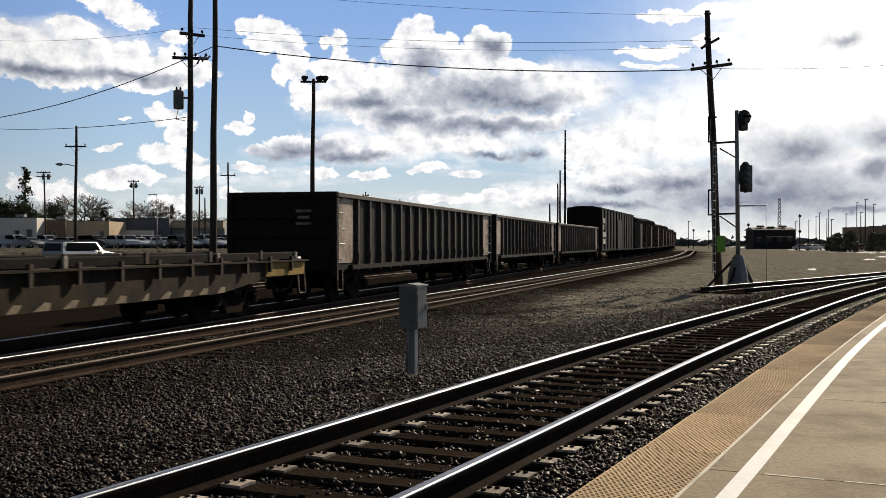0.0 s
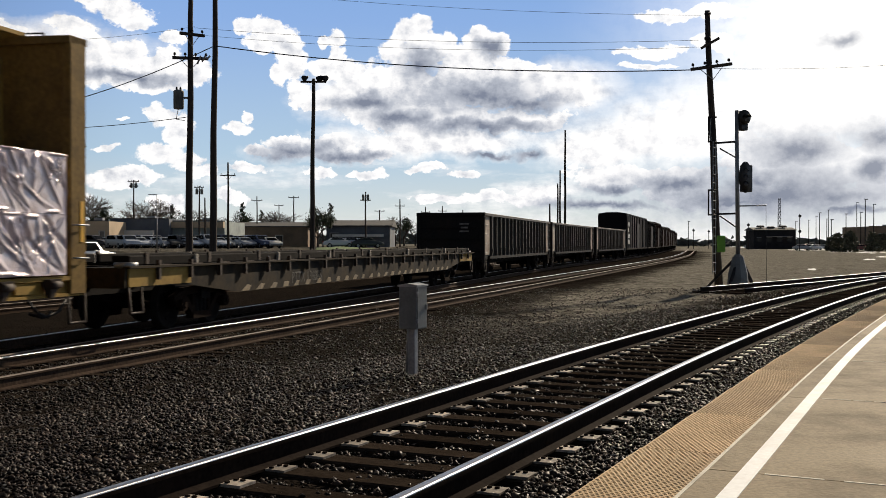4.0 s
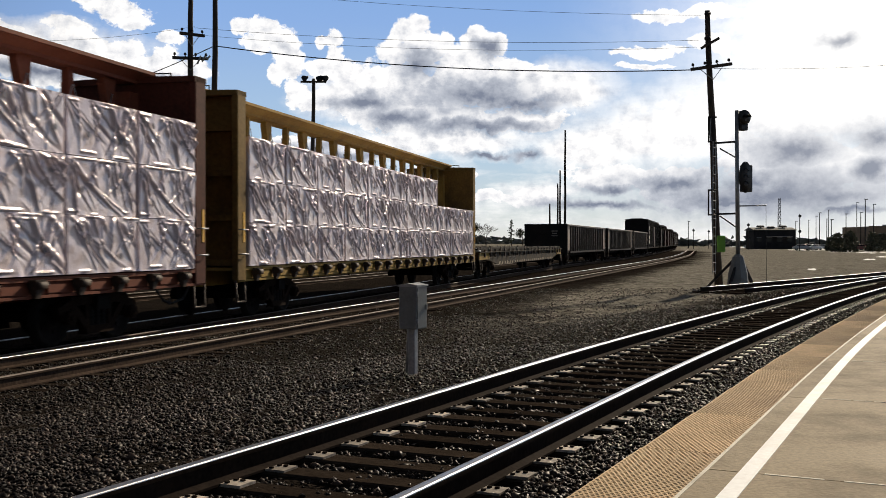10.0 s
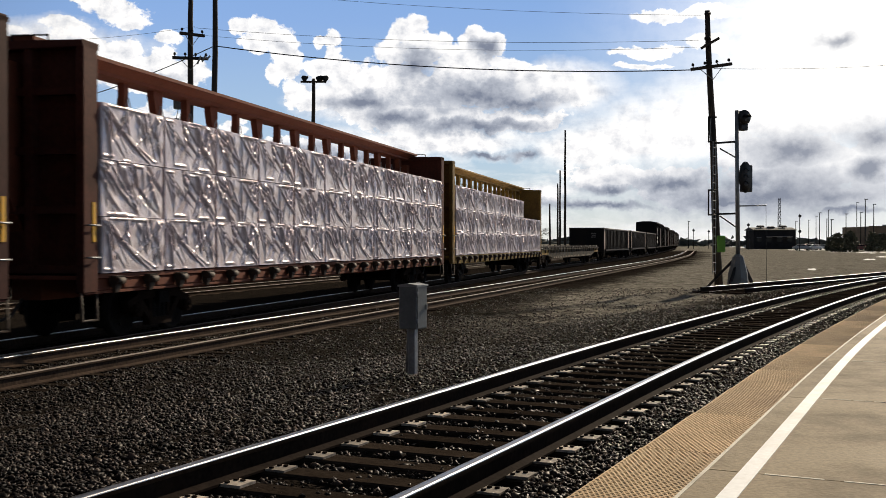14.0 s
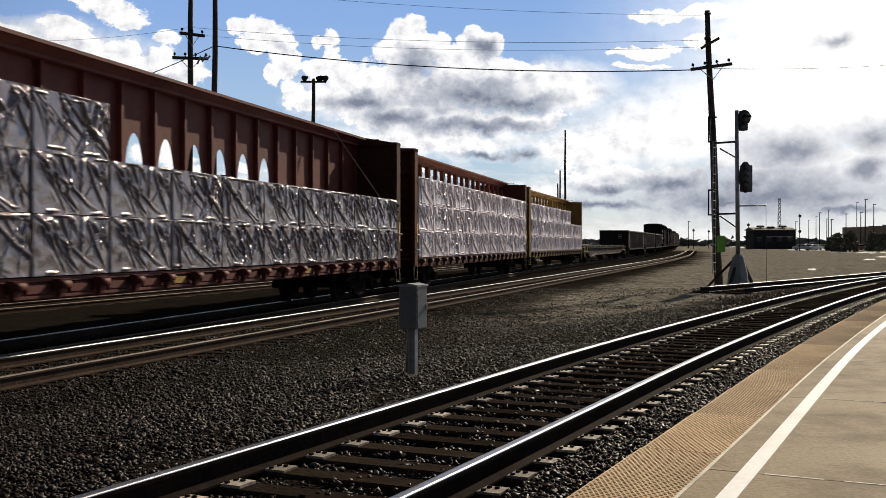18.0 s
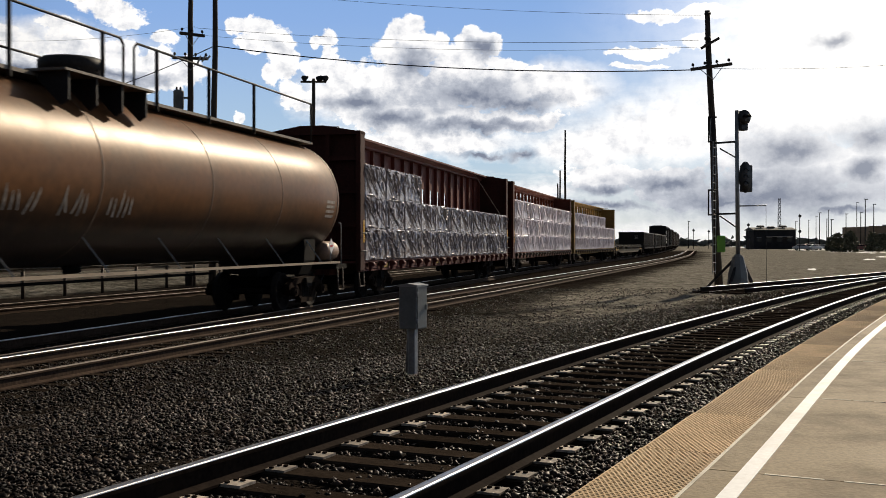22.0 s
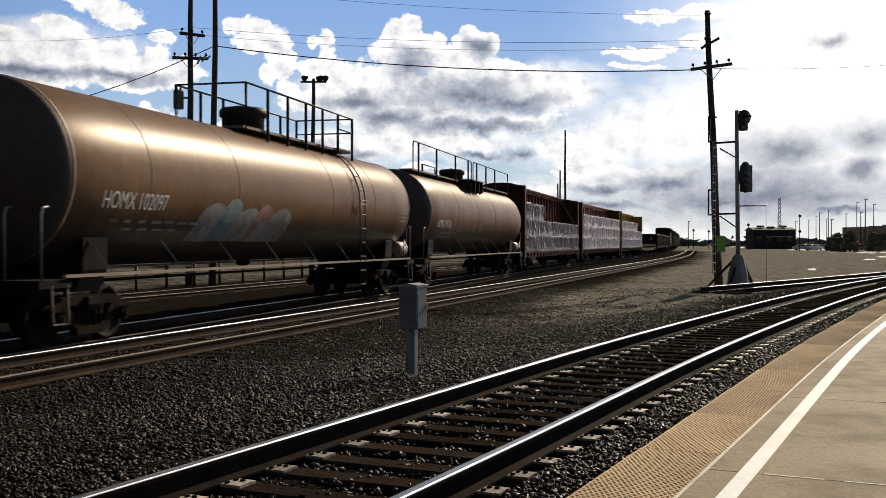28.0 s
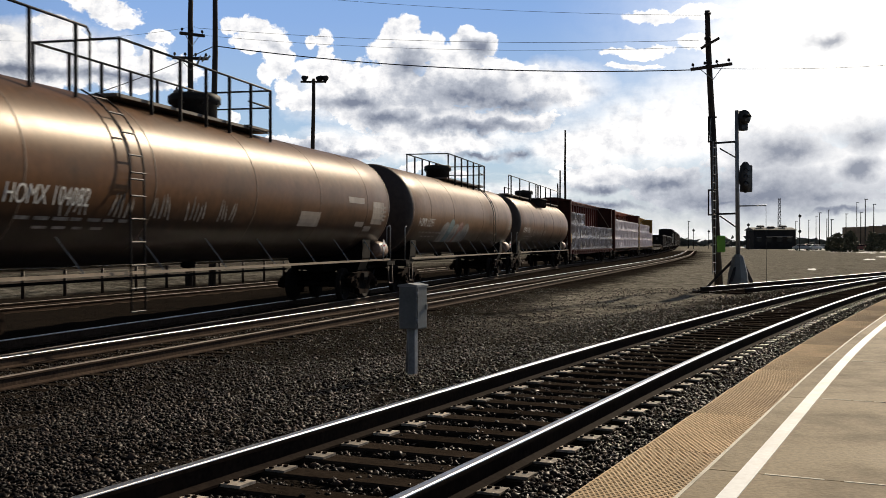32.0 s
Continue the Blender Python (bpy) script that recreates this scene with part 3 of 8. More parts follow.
def track(name, label, line, y0, y1, z, ties=True, plates_to=0.0, step=TIE_STEP, dull=()):
    """A track: two rails, its sleepers and tie plates."""
    t = thing(name, label, "railway track", kind="structure")
    s0, s1 = s_of_y(line, y0), s_of_y(line, y1)
    n = int((s1 - s0) / 1.0)
    for off in (-0.753, 0.753):
        bm = bmesh.new()
        sweep(bm, [on_line(line, s0 + (s1 - s0) * i / n, off, z)[0] for i in range(n + 1)], RAIL)
        bmesh.ops.recalc_face_normals(bm, faces=list(bm.faces))
        for f in bm.faces:
            head = f.normal.z > 0.3 and f.calc_center_median().z > z - 0.011
            f.material_index = 1 if head else 0
            f.smooth = head
        me = mesh_of("rail", bm, M_RUST_SIDE if dull else M_RAIL_SIDE, M_RAIL_DULL if off in dull else M_RAIL_TOP)
        part("rail", me, None, t, "steel rail with a dull brown head" if off in dull else "steel rail with a polished running head")
    if not ties:
        return t
    k = math.ceil(s0 / step)
    while (k + 0.5) * step < s1:
        s = (k + 0.5) * step
        p, a = on_line(line, s, 0, z)
        jig = random.uniform(-0.06, 0.06)
        q = Matrix.Translation((p.x, p.y, z - 0.172)) @ Matrix.Rotation(a + random.uniform(-0.02, 0.02), 4, "Z")
        part("tie", TIE_MESH, None, t, m=q @ Matrix.Translation((0, jig, random.uniform(-0.008, 0.004))))
        if p.y < plates_to:
            for off in (-0.753, 0.753):
                part("tie_plate", PLATE_MESH, None, t, m=q @ Matrix.Translation((0, -off, 0.0)))
        k += 1
    return t


def edge_at(s):
    """Distances of the platform's edge, the tactile strip's joint and the white line from the near track."""
    return tuple(float(np.interp(s, (6.0, 9.5, 12.5, 15.5), v)) for v in ((1.612, 1.632, 1.69, 1.73), (2.12, 2.145, 2.17, 2.195), (2.308, 2.318, 2.335, 2.338)))


def platform():
    """A low concrete platform with a tactile strip and a white line along its edge."""
    s0, s1 = s_of_y(NEAR, -14), s_of_y(NEAR, 70)
    n = 168
    z = NEAR_Z + 0.05

    def strip(which, a, b, top, bottom, t0=s0, t1=s1, k=n):
        """A band that keeps the offsets a to b from one of the platform's lines."""
        bm = bmesh.new()
        rows = []
        for i in range(k + 1):
            s = t0 + (t1 - t0) * i / k
            e = edge_at(s)
            lo, hi = e[which] + a, (e[1] if b is None else e[which] + b)
            rows.append([bm.verts.new(on_line(NEAR, s, o, h)[0]) for o, h in ((lo, bottom), (hi, bottom), (hi, top), (lo, top))])
        for r0, r1 in zip(rows[:-1], rows[1:]):
            for q in range(4):
                bm.faces.new((r0[q], r0[(q + 1) % 4], r1[(q + 1) % 4], r1[q]))
        bm.faces.new(rows[0])
        bm.faces.new(rows[-1][::-1])
        return bm

    p = thing("platform", "low tan concrete station platform with worn joints", "platform", kind="structure")
    rng = random.Random(2)
    slab_s = 7.62 - 3.1 * 9
    while slab_s < s1:
        e = slab_s + 3.1
        part("slab", strip(1, 0.0, 7.0, z, -0.3, slab_s + 0.006, e - 0.006, 8), M_CONCRETE, p)
        # pale broken filling in the joint
        o = 2.45
        while o < 8.5:
            w = rng.uniform(0.05, 0.35)
            a, h = on_line(NEAR, e, o + w / 2, z)
            bm = bmesh.new()
            box(bm, 0, 0, 0.0, 0.012 + rng.random() * 0.01, w, 0.006)
            part("joint_filling", bm, M_BORDER, p, m=Matrix.Translation(a) @ Matrix.Rotation(h + rng.uniform(-0.04, 0.04), 4, "Z"))
            o += w + rng.choice((0.0, 0.02, 0.1, 0.3))
        slab_s = e
    part("edge_beam", strip(0, 0.0, None, z - 0.012, -0.3), M_CONCRETE, p, "concrete edge beam")
    part("white_line", strip(2, 0.0, 0.098, z + 0.004, z - 0.01), M_WHITE_LINE, p, "painted white safety line")
    part("border_line", strip(1, -0.008, 0.014, z + 0.003, z - 0.02), M_BORDER, p, "pale sealed joint beside the tactile strip")
    t = 8.08 - 1.5 * 14
    while t < s_of_y(NEAR, 44):
        e = edge_at(t + 0.75)
        a, h = on_line(NEAR, t + 0.75, e[1] - 0.252, z - 0.012)
        part("tactile_tile", TILE_MESH, None, p, m=Matrix.Translation(a) @ Matrix.Rotation(h, 4, "Z"))
        t += 1.5
    return p


def tile_mesh():
    bm = bmesh.new()
    box(bm, 0, 0, 0.006, 1.494, 0.488, 0.012)
    nx, ny = 50, 16
    for i in range(nx):
        for j in range(ny):
            x, y = -0.735 + i * 0.03, -0.228 + j * 0.0296 + (0.0074 if i % 2 else -0.0074)
            lo = [bm.verts.new((x + dx * 0.011, y + dy * 0.011, 0.012)) for dx, dy in ((-1, -1), (1, -1), (1, 1), (-1, 1))]
            hi = [bm.verts.new((x + dx * 0.007, y + dy * 0.007, 0.0151)) for dx, dy in ((-1, -1), (1, -1), (1, 1), (-1, 1))]
            for k in range(4):
                bm.faces.new((lo[k], lo[(k + 1) % 4], hi[(k + 1) % 4], hi[k]))
            bm.faces.new(hi)
    return mesh_of("tactile_tile", bm, M_TACTILE)


TILE_MESH = tile_mesh()
M_BORDER = surf("pale_joint", (0.6, 0.56, 0.46), 0.7, grain=30, vary=0.1)

ground()
scatter_gravel()
track("track_near", "curved main track with timber sleepers beside the platform", NEAR, -30.0, 75, NEAR_Z, plates_to=38)
track("track_middle", "straight freight track with one bright rail", MIDDLE, -12.0, 240, 0.0, plates_to=0, step=0.52, dull=(0.753,))
track("track_freight", "freight track under the moving cars", FREIGHT, 3.5, 330, 0.0, step=0.9, dull=(0.753,))
track("track_outer", "far siding track beyond the train", OUTER, -20.0, 200, -0.05, step=1.0, dull=(-0.753, 0.753))
track("track_spur", "short spur track ending at the signal mast", SPUR, 34.0, 75, 0.18, plates_to=62, step=0.6)
platform()
# ---- the freight train ----
# Car space: x ahead, y left, z up from the rail head; the origin is under the car's middle.
TRAIN_V = 4.763
MOVING = []     # (thing, length along the track at the start, half the truck spacing, pose in car space)
WHEELS = []     # wheelsets that turn
WHEEL_R = 0.457

M_SIDEFRAME = surf("rusty_cast_steel", (0.018, 0.0115, 0.0085), 0.85, grain=25, vary=0.35, stain=4, stain_col=(0.03, 0.018, 0.012), stain_amt=0.3, spec=0.03)
M_WHEEL = surf("wheel_steel", (0.016, 0.013, 0.012), 0.75, 0.0, spec=0.05, grain=30, vary=0.2, stain=5)
M_UNDER = surf("grimy_underframe", (0.014, 0.0125, 0.012), 0.9, grain=20, vary=0.3, stain=2, spec=0.08)
M_YELLOW = surf("aged_yellow_paint", (0.34, 0.22, 0.052), 0.7, grain=18, vary=0.12, stain=1.1, stain_col=(0.15, 0.08, 0.03), stain_amt=0.4, spec=0.2)
M_ORANGE = surf("faded_orange_red_paint", (0.17, 0.052, 0.028), 0.7, grain=18, vary=0.12, stain=1.0, stain_col=(0.13, 0.04, 0.022), stain_amt=0.4, spec=0.2)
M_BROWN_RED = surf("oxide_red_paint", (0.13, 0.033, 0.024), 0.65, grain=18, vary=0.14, stain=0.9, stain_col=(0.055, 0.018, 0.015), stain_amt=0.4, spec=0.25)
# End walls: darker copies of the car paints, their shade put into the colour.
M_YELLOW_END = surf("shaded_yellow_end_paint", (0.20, 0.125, 0.035), 0.7, grain=14, vary=0.2, stain=1.0, stain_col=(0.06, 0.04, 0.02), stain_amt=0.5, spec=0.15)
M_ORANGE_END = surf("shaded_maroon_end_paint", (0.085, 0.026, 0.017), 0.7, grain=14, vary=0.2, stain=1.0, stain_col=(0.035, 0.014, 0.011), stain_amt=0.5, spec=0.15)
M_BROWN_END = surf("shaded_brown_end_paint", (0.055, 0.018, 0.014), 0.7, grain=14, vary=0.2, stain=1.0, stain_col=(0.025, 0.011, 0.01), stain_amt=0.5, spec=0.15)
M_GON = surf("worn_black_gondola_paint", (0.021, 0.019, 0.018), 0.6, grain=14, vary=0.3, stain=0.8, stain_col=(0.045, 0.032, 0.024), stain_amt=0.3, spec=0.1)
M_GON_EDGE = surf("scraped_rib_paint", (0.058, 0.046, 0.039), 0.6, grain=16, vary=0.4, stain=1.4, stain_col=(0.03, 0.025, 0.021), stain_amt=0.5)
M_GON_PANEL = surf("rust_streaked_panel", (0.42, 0.34, 0.27), 0.6, grain=9, vary=0.3, stain=1.6, stain_col=(0.12, 0.07, 0.045), stain_amt=0.5)
M_TANK = surf("dusty_tan_tank_paint", (0.150, 0.070, 0.031), 0.40, grain=6, vary=0.16, stain=0.7, stain_col=(0.075, 0.045, 0.028), stain_amt=0.45, bump=0.03, spec=0.15)
M_TANK_B = surf("tan_tank_paint_pale", (0.195, 0.108, 0.056), 0.38, grain=6, vary=0.14, stain=0.6, stain_col=(0.11, 0.066, 0.04), stain_amt=0.4, bump=0.03, spec=0.15)
M_TANK_C = surf("grimy_tan_tank_paint", (0.130, 0.064, 0.031), 0.38, grain=6, vary=0.16, stain=0.7, stain_col=(0.065, 0.038, 0.024), stain_amt=0.45, bump=0.03, spec=0.15)
# Tank heads: a darker brown than the shells.
M_TANK_END = surf("dark_tank_head", (0.05, 0.036, 0.032), 0.6, grain=8, vary=0.2, stain=0.8)
M_SEAM = surf("weld_seam", (0.13, 0.09, 0.065), 0.6)
M_LETTER = surf("faded_white_lettering", (0.80, 0.78, 0.74), 0.6, grain=20, vary=0.15, stain=3, stain_amt=0.2)
M_RED_BOX = surf("brown_boxcar_paint", (0.026, 0.014, 0.012), 0.6, spec=0.15, grain=14, vary=0.15, stain=0.7)
M_DARK_BOX = surf("dark_boxcar_paint", (0.011, 0.0095, 0.0105), 0.6, spec=0.15, grain=14, vary=0.15, stain=0.7)
M_REFLECT = plain("yellow_reflector", (0.75, 0.42, 0.04), 0.35)
M_WHITE_SIGN = plain("white_placard", (0.75, 0.75, 0.75), 0.5)
M_BLOCK = surf("bare_pale_steel", (0.30, 0.27, 0.23), 0.7, grain=14, vary=0.3, stain=5, stain_amt=0.4)
M_STAKE = surf("worn_brown_stake", (0.048, 0.028, 0.017), 0.7, grain=20, vary=0.3)


def belly_shade(m, top, ragged, col):
    """Paints shade into the lower flanks' colour, ending above in uneven upright streaks."""
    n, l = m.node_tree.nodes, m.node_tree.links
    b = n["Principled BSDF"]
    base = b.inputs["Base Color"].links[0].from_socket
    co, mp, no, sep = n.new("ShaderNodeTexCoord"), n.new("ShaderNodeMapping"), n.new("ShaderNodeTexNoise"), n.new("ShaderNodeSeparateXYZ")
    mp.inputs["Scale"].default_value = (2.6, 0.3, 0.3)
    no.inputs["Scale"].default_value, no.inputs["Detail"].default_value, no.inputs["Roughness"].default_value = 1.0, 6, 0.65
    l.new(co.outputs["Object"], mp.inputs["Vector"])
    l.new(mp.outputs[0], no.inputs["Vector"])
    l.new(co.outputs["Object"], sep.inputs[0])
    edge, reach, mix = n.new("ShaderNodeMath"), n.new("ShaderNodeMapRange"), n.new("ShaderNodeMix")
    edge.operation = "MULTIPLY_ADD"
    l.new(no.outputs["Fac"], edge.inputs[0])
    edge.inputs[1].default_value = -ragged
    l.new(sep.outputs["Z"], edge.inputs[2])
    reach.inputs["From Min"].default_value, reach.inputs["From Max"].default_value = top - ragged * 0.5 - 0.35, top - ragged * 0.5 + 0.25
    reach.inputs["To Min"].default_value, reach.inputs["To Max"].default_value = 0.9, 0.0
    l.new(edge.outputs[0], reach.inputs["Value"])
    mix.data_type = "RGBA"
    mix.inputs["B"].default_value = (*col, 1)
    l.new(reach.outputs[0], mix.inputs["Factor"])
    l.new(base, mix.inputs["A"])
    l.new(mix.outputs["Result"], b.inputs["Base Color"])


for k in (M_TANK, M_TANK_B, M_TANK_C):
    k.node_tree.nodes["Principled BSDF"].inputs["Specular Tint"].default_value = (1.0, 0.70, 0.42, 1)
belly_shade(M_TANK, 2.12, 0.5, (0.020, 0.017, 0.016))
belly_shade(M_TANK_B, 2.08, 0.4, (0.024, 0.020, 0.019))
belly_shade(M_TANK_C, 2.2, 0.6, (0.018, 0.015, 0.014))


def side_frame_mesh():
    bm = bmesh.new()
    for s in (-1, 1):
        beam(bm, (0, 0, 0.74), (s * 0.78, 0, 0.70), 0.14, 0.15)
        beam(bm, (s * 0.70, 0, 0.69), (s * 1.10, 0, 0.56), 0.13, 0.13)
        beam(bm, (s * 0.72, 0, 0.64), (s * 0.30, 0, 0.25), 0.14, 0.12)
        beam(bm, (s * 0.33, 0, 0.66), (s * 0.30, 0, 0.28), 0.12, 0.09)
        box(bm, s * 0.89, 0, 0.50, 0.26, 0.14, 0.16)
        rod(bm, (s * 0.89, -0.02, 0.46), (s * 0.89, -0.17, 0.46), 0.115, 12)
        rod(bm, (s * 0.89, -0.17, 0.46), (s * 0.89, -0.20, 0.46), 0.06, 8)
    beam(bm, (-0.38, 0, 0.235), (0.38, 0, 0.235), 0.16, 0.13)
    return mesh_of("side_frame", bm, M_SIDEFRAME)


def spring_mesh():
    """One coil spring of a truck."""
    bm = bmesh.new()
    lathe(bm, [(0.075 if k % 2 else 0.052, 0.29 + 0.32 * k / 13) for k in range(14)], 10)
    return mesh_of("spring", bm, M_UNDER)


def wheelset_mesh():
    bm = bmesh.new()
    rod(bm, (0, -0.98, 0), (0, 0.98, 0), 0.075, 12)
    for s in (-1, 1):
        lathe(bm, [(0.11, s * 0.60), (0.36, s * 0.66), (0.40, s * 0.69), (WHEEL_R + 0.025, s * 0.69), (WHEEL_R + 0.02, s * 0.715), (WHEEL_R, s * 0.725), (WHEEL_R - 0.004, s * 0.815),
                   (0.40, s * 0.82), (0.37, s * 0.765), (0.16, s * 0.74), (0.13, s * 0.82)], 28, "y")
        for k in range(5):
            a = 2 * math.pi * k / 5
            box(bm, math.cos(a) * 0.25, s * 0.765, math.sin(a) * 0.25, 0.05, 0.02, 0.05)
    return mesh_of("wheelset", bm, M_WHEEL)


SIDE_FRAME, SPRINGS, WHEELSET = side_frame_mesh(), spring_mesh(), wheelset_mesh()


def truck(car, x, turning=True):
    bm = bmesh.new()
    box(bm, 0, 0, 0.66, 0.36, 2.3, 0.22)
    rod(bm, (0, 0, 0.74), (0, 0, 0.86), 0.2, 12)
    beam(bm, (-0.45, 0, 0.42), (0.45, 0, 0.42), 0.12, 0.12)
    t = part("truck", bm, M_UNDER, car, "grimy two-axle truck", m=pose(x, 0, 0))
    for s in (-1, 1):
        part("side_frame", SIDE_FRAME, None, t, "rusty cast side frame", m=pose(0, s * 1.0, 0, rz=0 if s < 0 else 180))
        for dx in (-0.17, 0.0, 0.17):
            part("spring", SPRINGS, None, t, m=pose(dx, s * 1.0, 0))
    for dx in (-0.89, 0.89):
        w = part("wheelset", WHEELSET, None, t, "steel wheelset", m=pose(dx, 0, WHEEL_R))
        if turning:
            WHEELS.append((w, dx))
    return t


def coupler(car, x, way):
    bm = bmesh.new()
    box(bm, 0.28 * way, 0, 0.87, 0.6, 0.16, 0.18)
    box(bm, 0.62 * way, 0.03, 0.87, 0.22, 0.26, 0.28)
    rod(bm, (0.66 * way, 0.1, 0.70), (0.66 * way, 0.1, 1.04), 0.06, 8)
    soften(bm, 0.015)
    part("coupler", bm, M_SIDEFRAME, car, m=pose(x, 0, 0))
    bm = bmesh.new()
    pipe(bm, [Vector((0.1 * way, -0.35, 0.75)), Vector((0.4 * way, -0.36, 0.5)), Vector((0.75 * way, -0.3, 0.42)), Vector((0.95 * way, -0.2, 0.5))], 0.025)
    part("air_hose", bm, M_BLACK, car, m=pose(x, 0, 0))


def ladder_mesh(name, w, z0, z1, mat, step=0.38, r=0.014):
    """A ladder in the plane y = 0, x across."""
    bm = bmesh.new()
    for x in (-w / 2, w / 2):
        rod(bm, (x, 0, z0), (x, 0, z1), r, 6)
    z = z0 + 0.1
    while z < z1:
        rod(bm, (-w / 2, 0, z), (w / 2, 0, z), r, 6)
        z += step
    return mesh_of(name, bm, mat)




def grab_irons(car, x, y, z0, z1, n, w=0.45):
    for k in range(n):
        z = z0 + (z1 - z0) * k / max(n - 1, 1)
        bm = bmesh.new()
        pipe(bm, [Vector((x - w / 2, y, z)), Vector((x - w / 2, y - 0.07, z)), Vector((x + w / 2, y - 0.07, z)), Vector((x + w / 2, y, z))], 0.011)
        part("grab_iron", bm, M_GALV, car)


def rides(ob, s_mid, half, local=None):
    MOVING.append((ob, s_mid, half, local))
    return ob


# ---- lumber bundles in silvery wrap ----
def wrap_material(name, tone, rough):
    m = bpy.data.materials.new(name)
    m.use_nodes = True
    n, l = m.node_tree.nodes, m.node_tree.links
    b = n["Principled BSDF"]
    co, no, no2, wv = n.new("ShaderNodeTexCoord"), n.new("ShaderNodeTexNoise"), n.new("ShaderNodeTexNoise"), n.new("ShaderNodeTexWave")
    info, add, ramp, bump = n.new("ShaderNodeObjectInfo"), n.new("ShaderNodeVectorMath"), n.new("ShaderNodeValToRGB"), n.new("ShaderNodeBump")
    l.new(co.outputs["Object"], add.inputs[0])
    l.new(info.outputs["Random"], add.inputs[1])
    no.inputs["Scale"].default_value, no.inputs["Detail"].default_value = 1.6, 3
    no2.inputs["Scale"].default_value, no2.inputs["Detail"].default_value, no2.inputs["Distortion"].default_value = 11, 5, 2.5
    l.new(add.outputs[0], no.inputs["Vector"])
    l.new(add.outputs[0], no2.inputs["Vector"])
    els = ramp.color_ramp.elements
    els[0].position, els[0].color = 0.35, (0.84 * tone, 0.71 * tone, 0.725 * tone, 1)
    els[1].position, els[1].color = 0.65, (0.98 * tone, 0.86 * tone, 0.865 * tone, 1)
    l.new(no.outputs["Fac"], ramp.inputs[0])
    l.new(ramp.outputs[0], b.inputs["Base Color"])
    b.inputs["Roughness"].default_value, b.inputs["Metallic"].default_value = rough, 0.2
    bump.inputs["Strength"].default_value, bump.inputs["Distance"].default_value = 0.35, 0.015
    l.new(no2.outputs["Fac"], bump.inputs["Height"])
    l.new(bump.outputs[0], b.inputs["Normal"])
    n.remove(wv)
    return m


M_WRAP = wrap_material("silvery_plastic_wrap", 0.90, 0.20)
M_WRAP_GREY = wrap_material("grey_plastic_wrap", 0.34, 0.15)
M_WRAP_GREY.node_tree.nodes["Principled BSDF"].inputs["Metallic"].default_value = 0.45
BUNDLE_L, BUNDLE_W, BUNDLE_H = 2.02, 1.18, 0.90


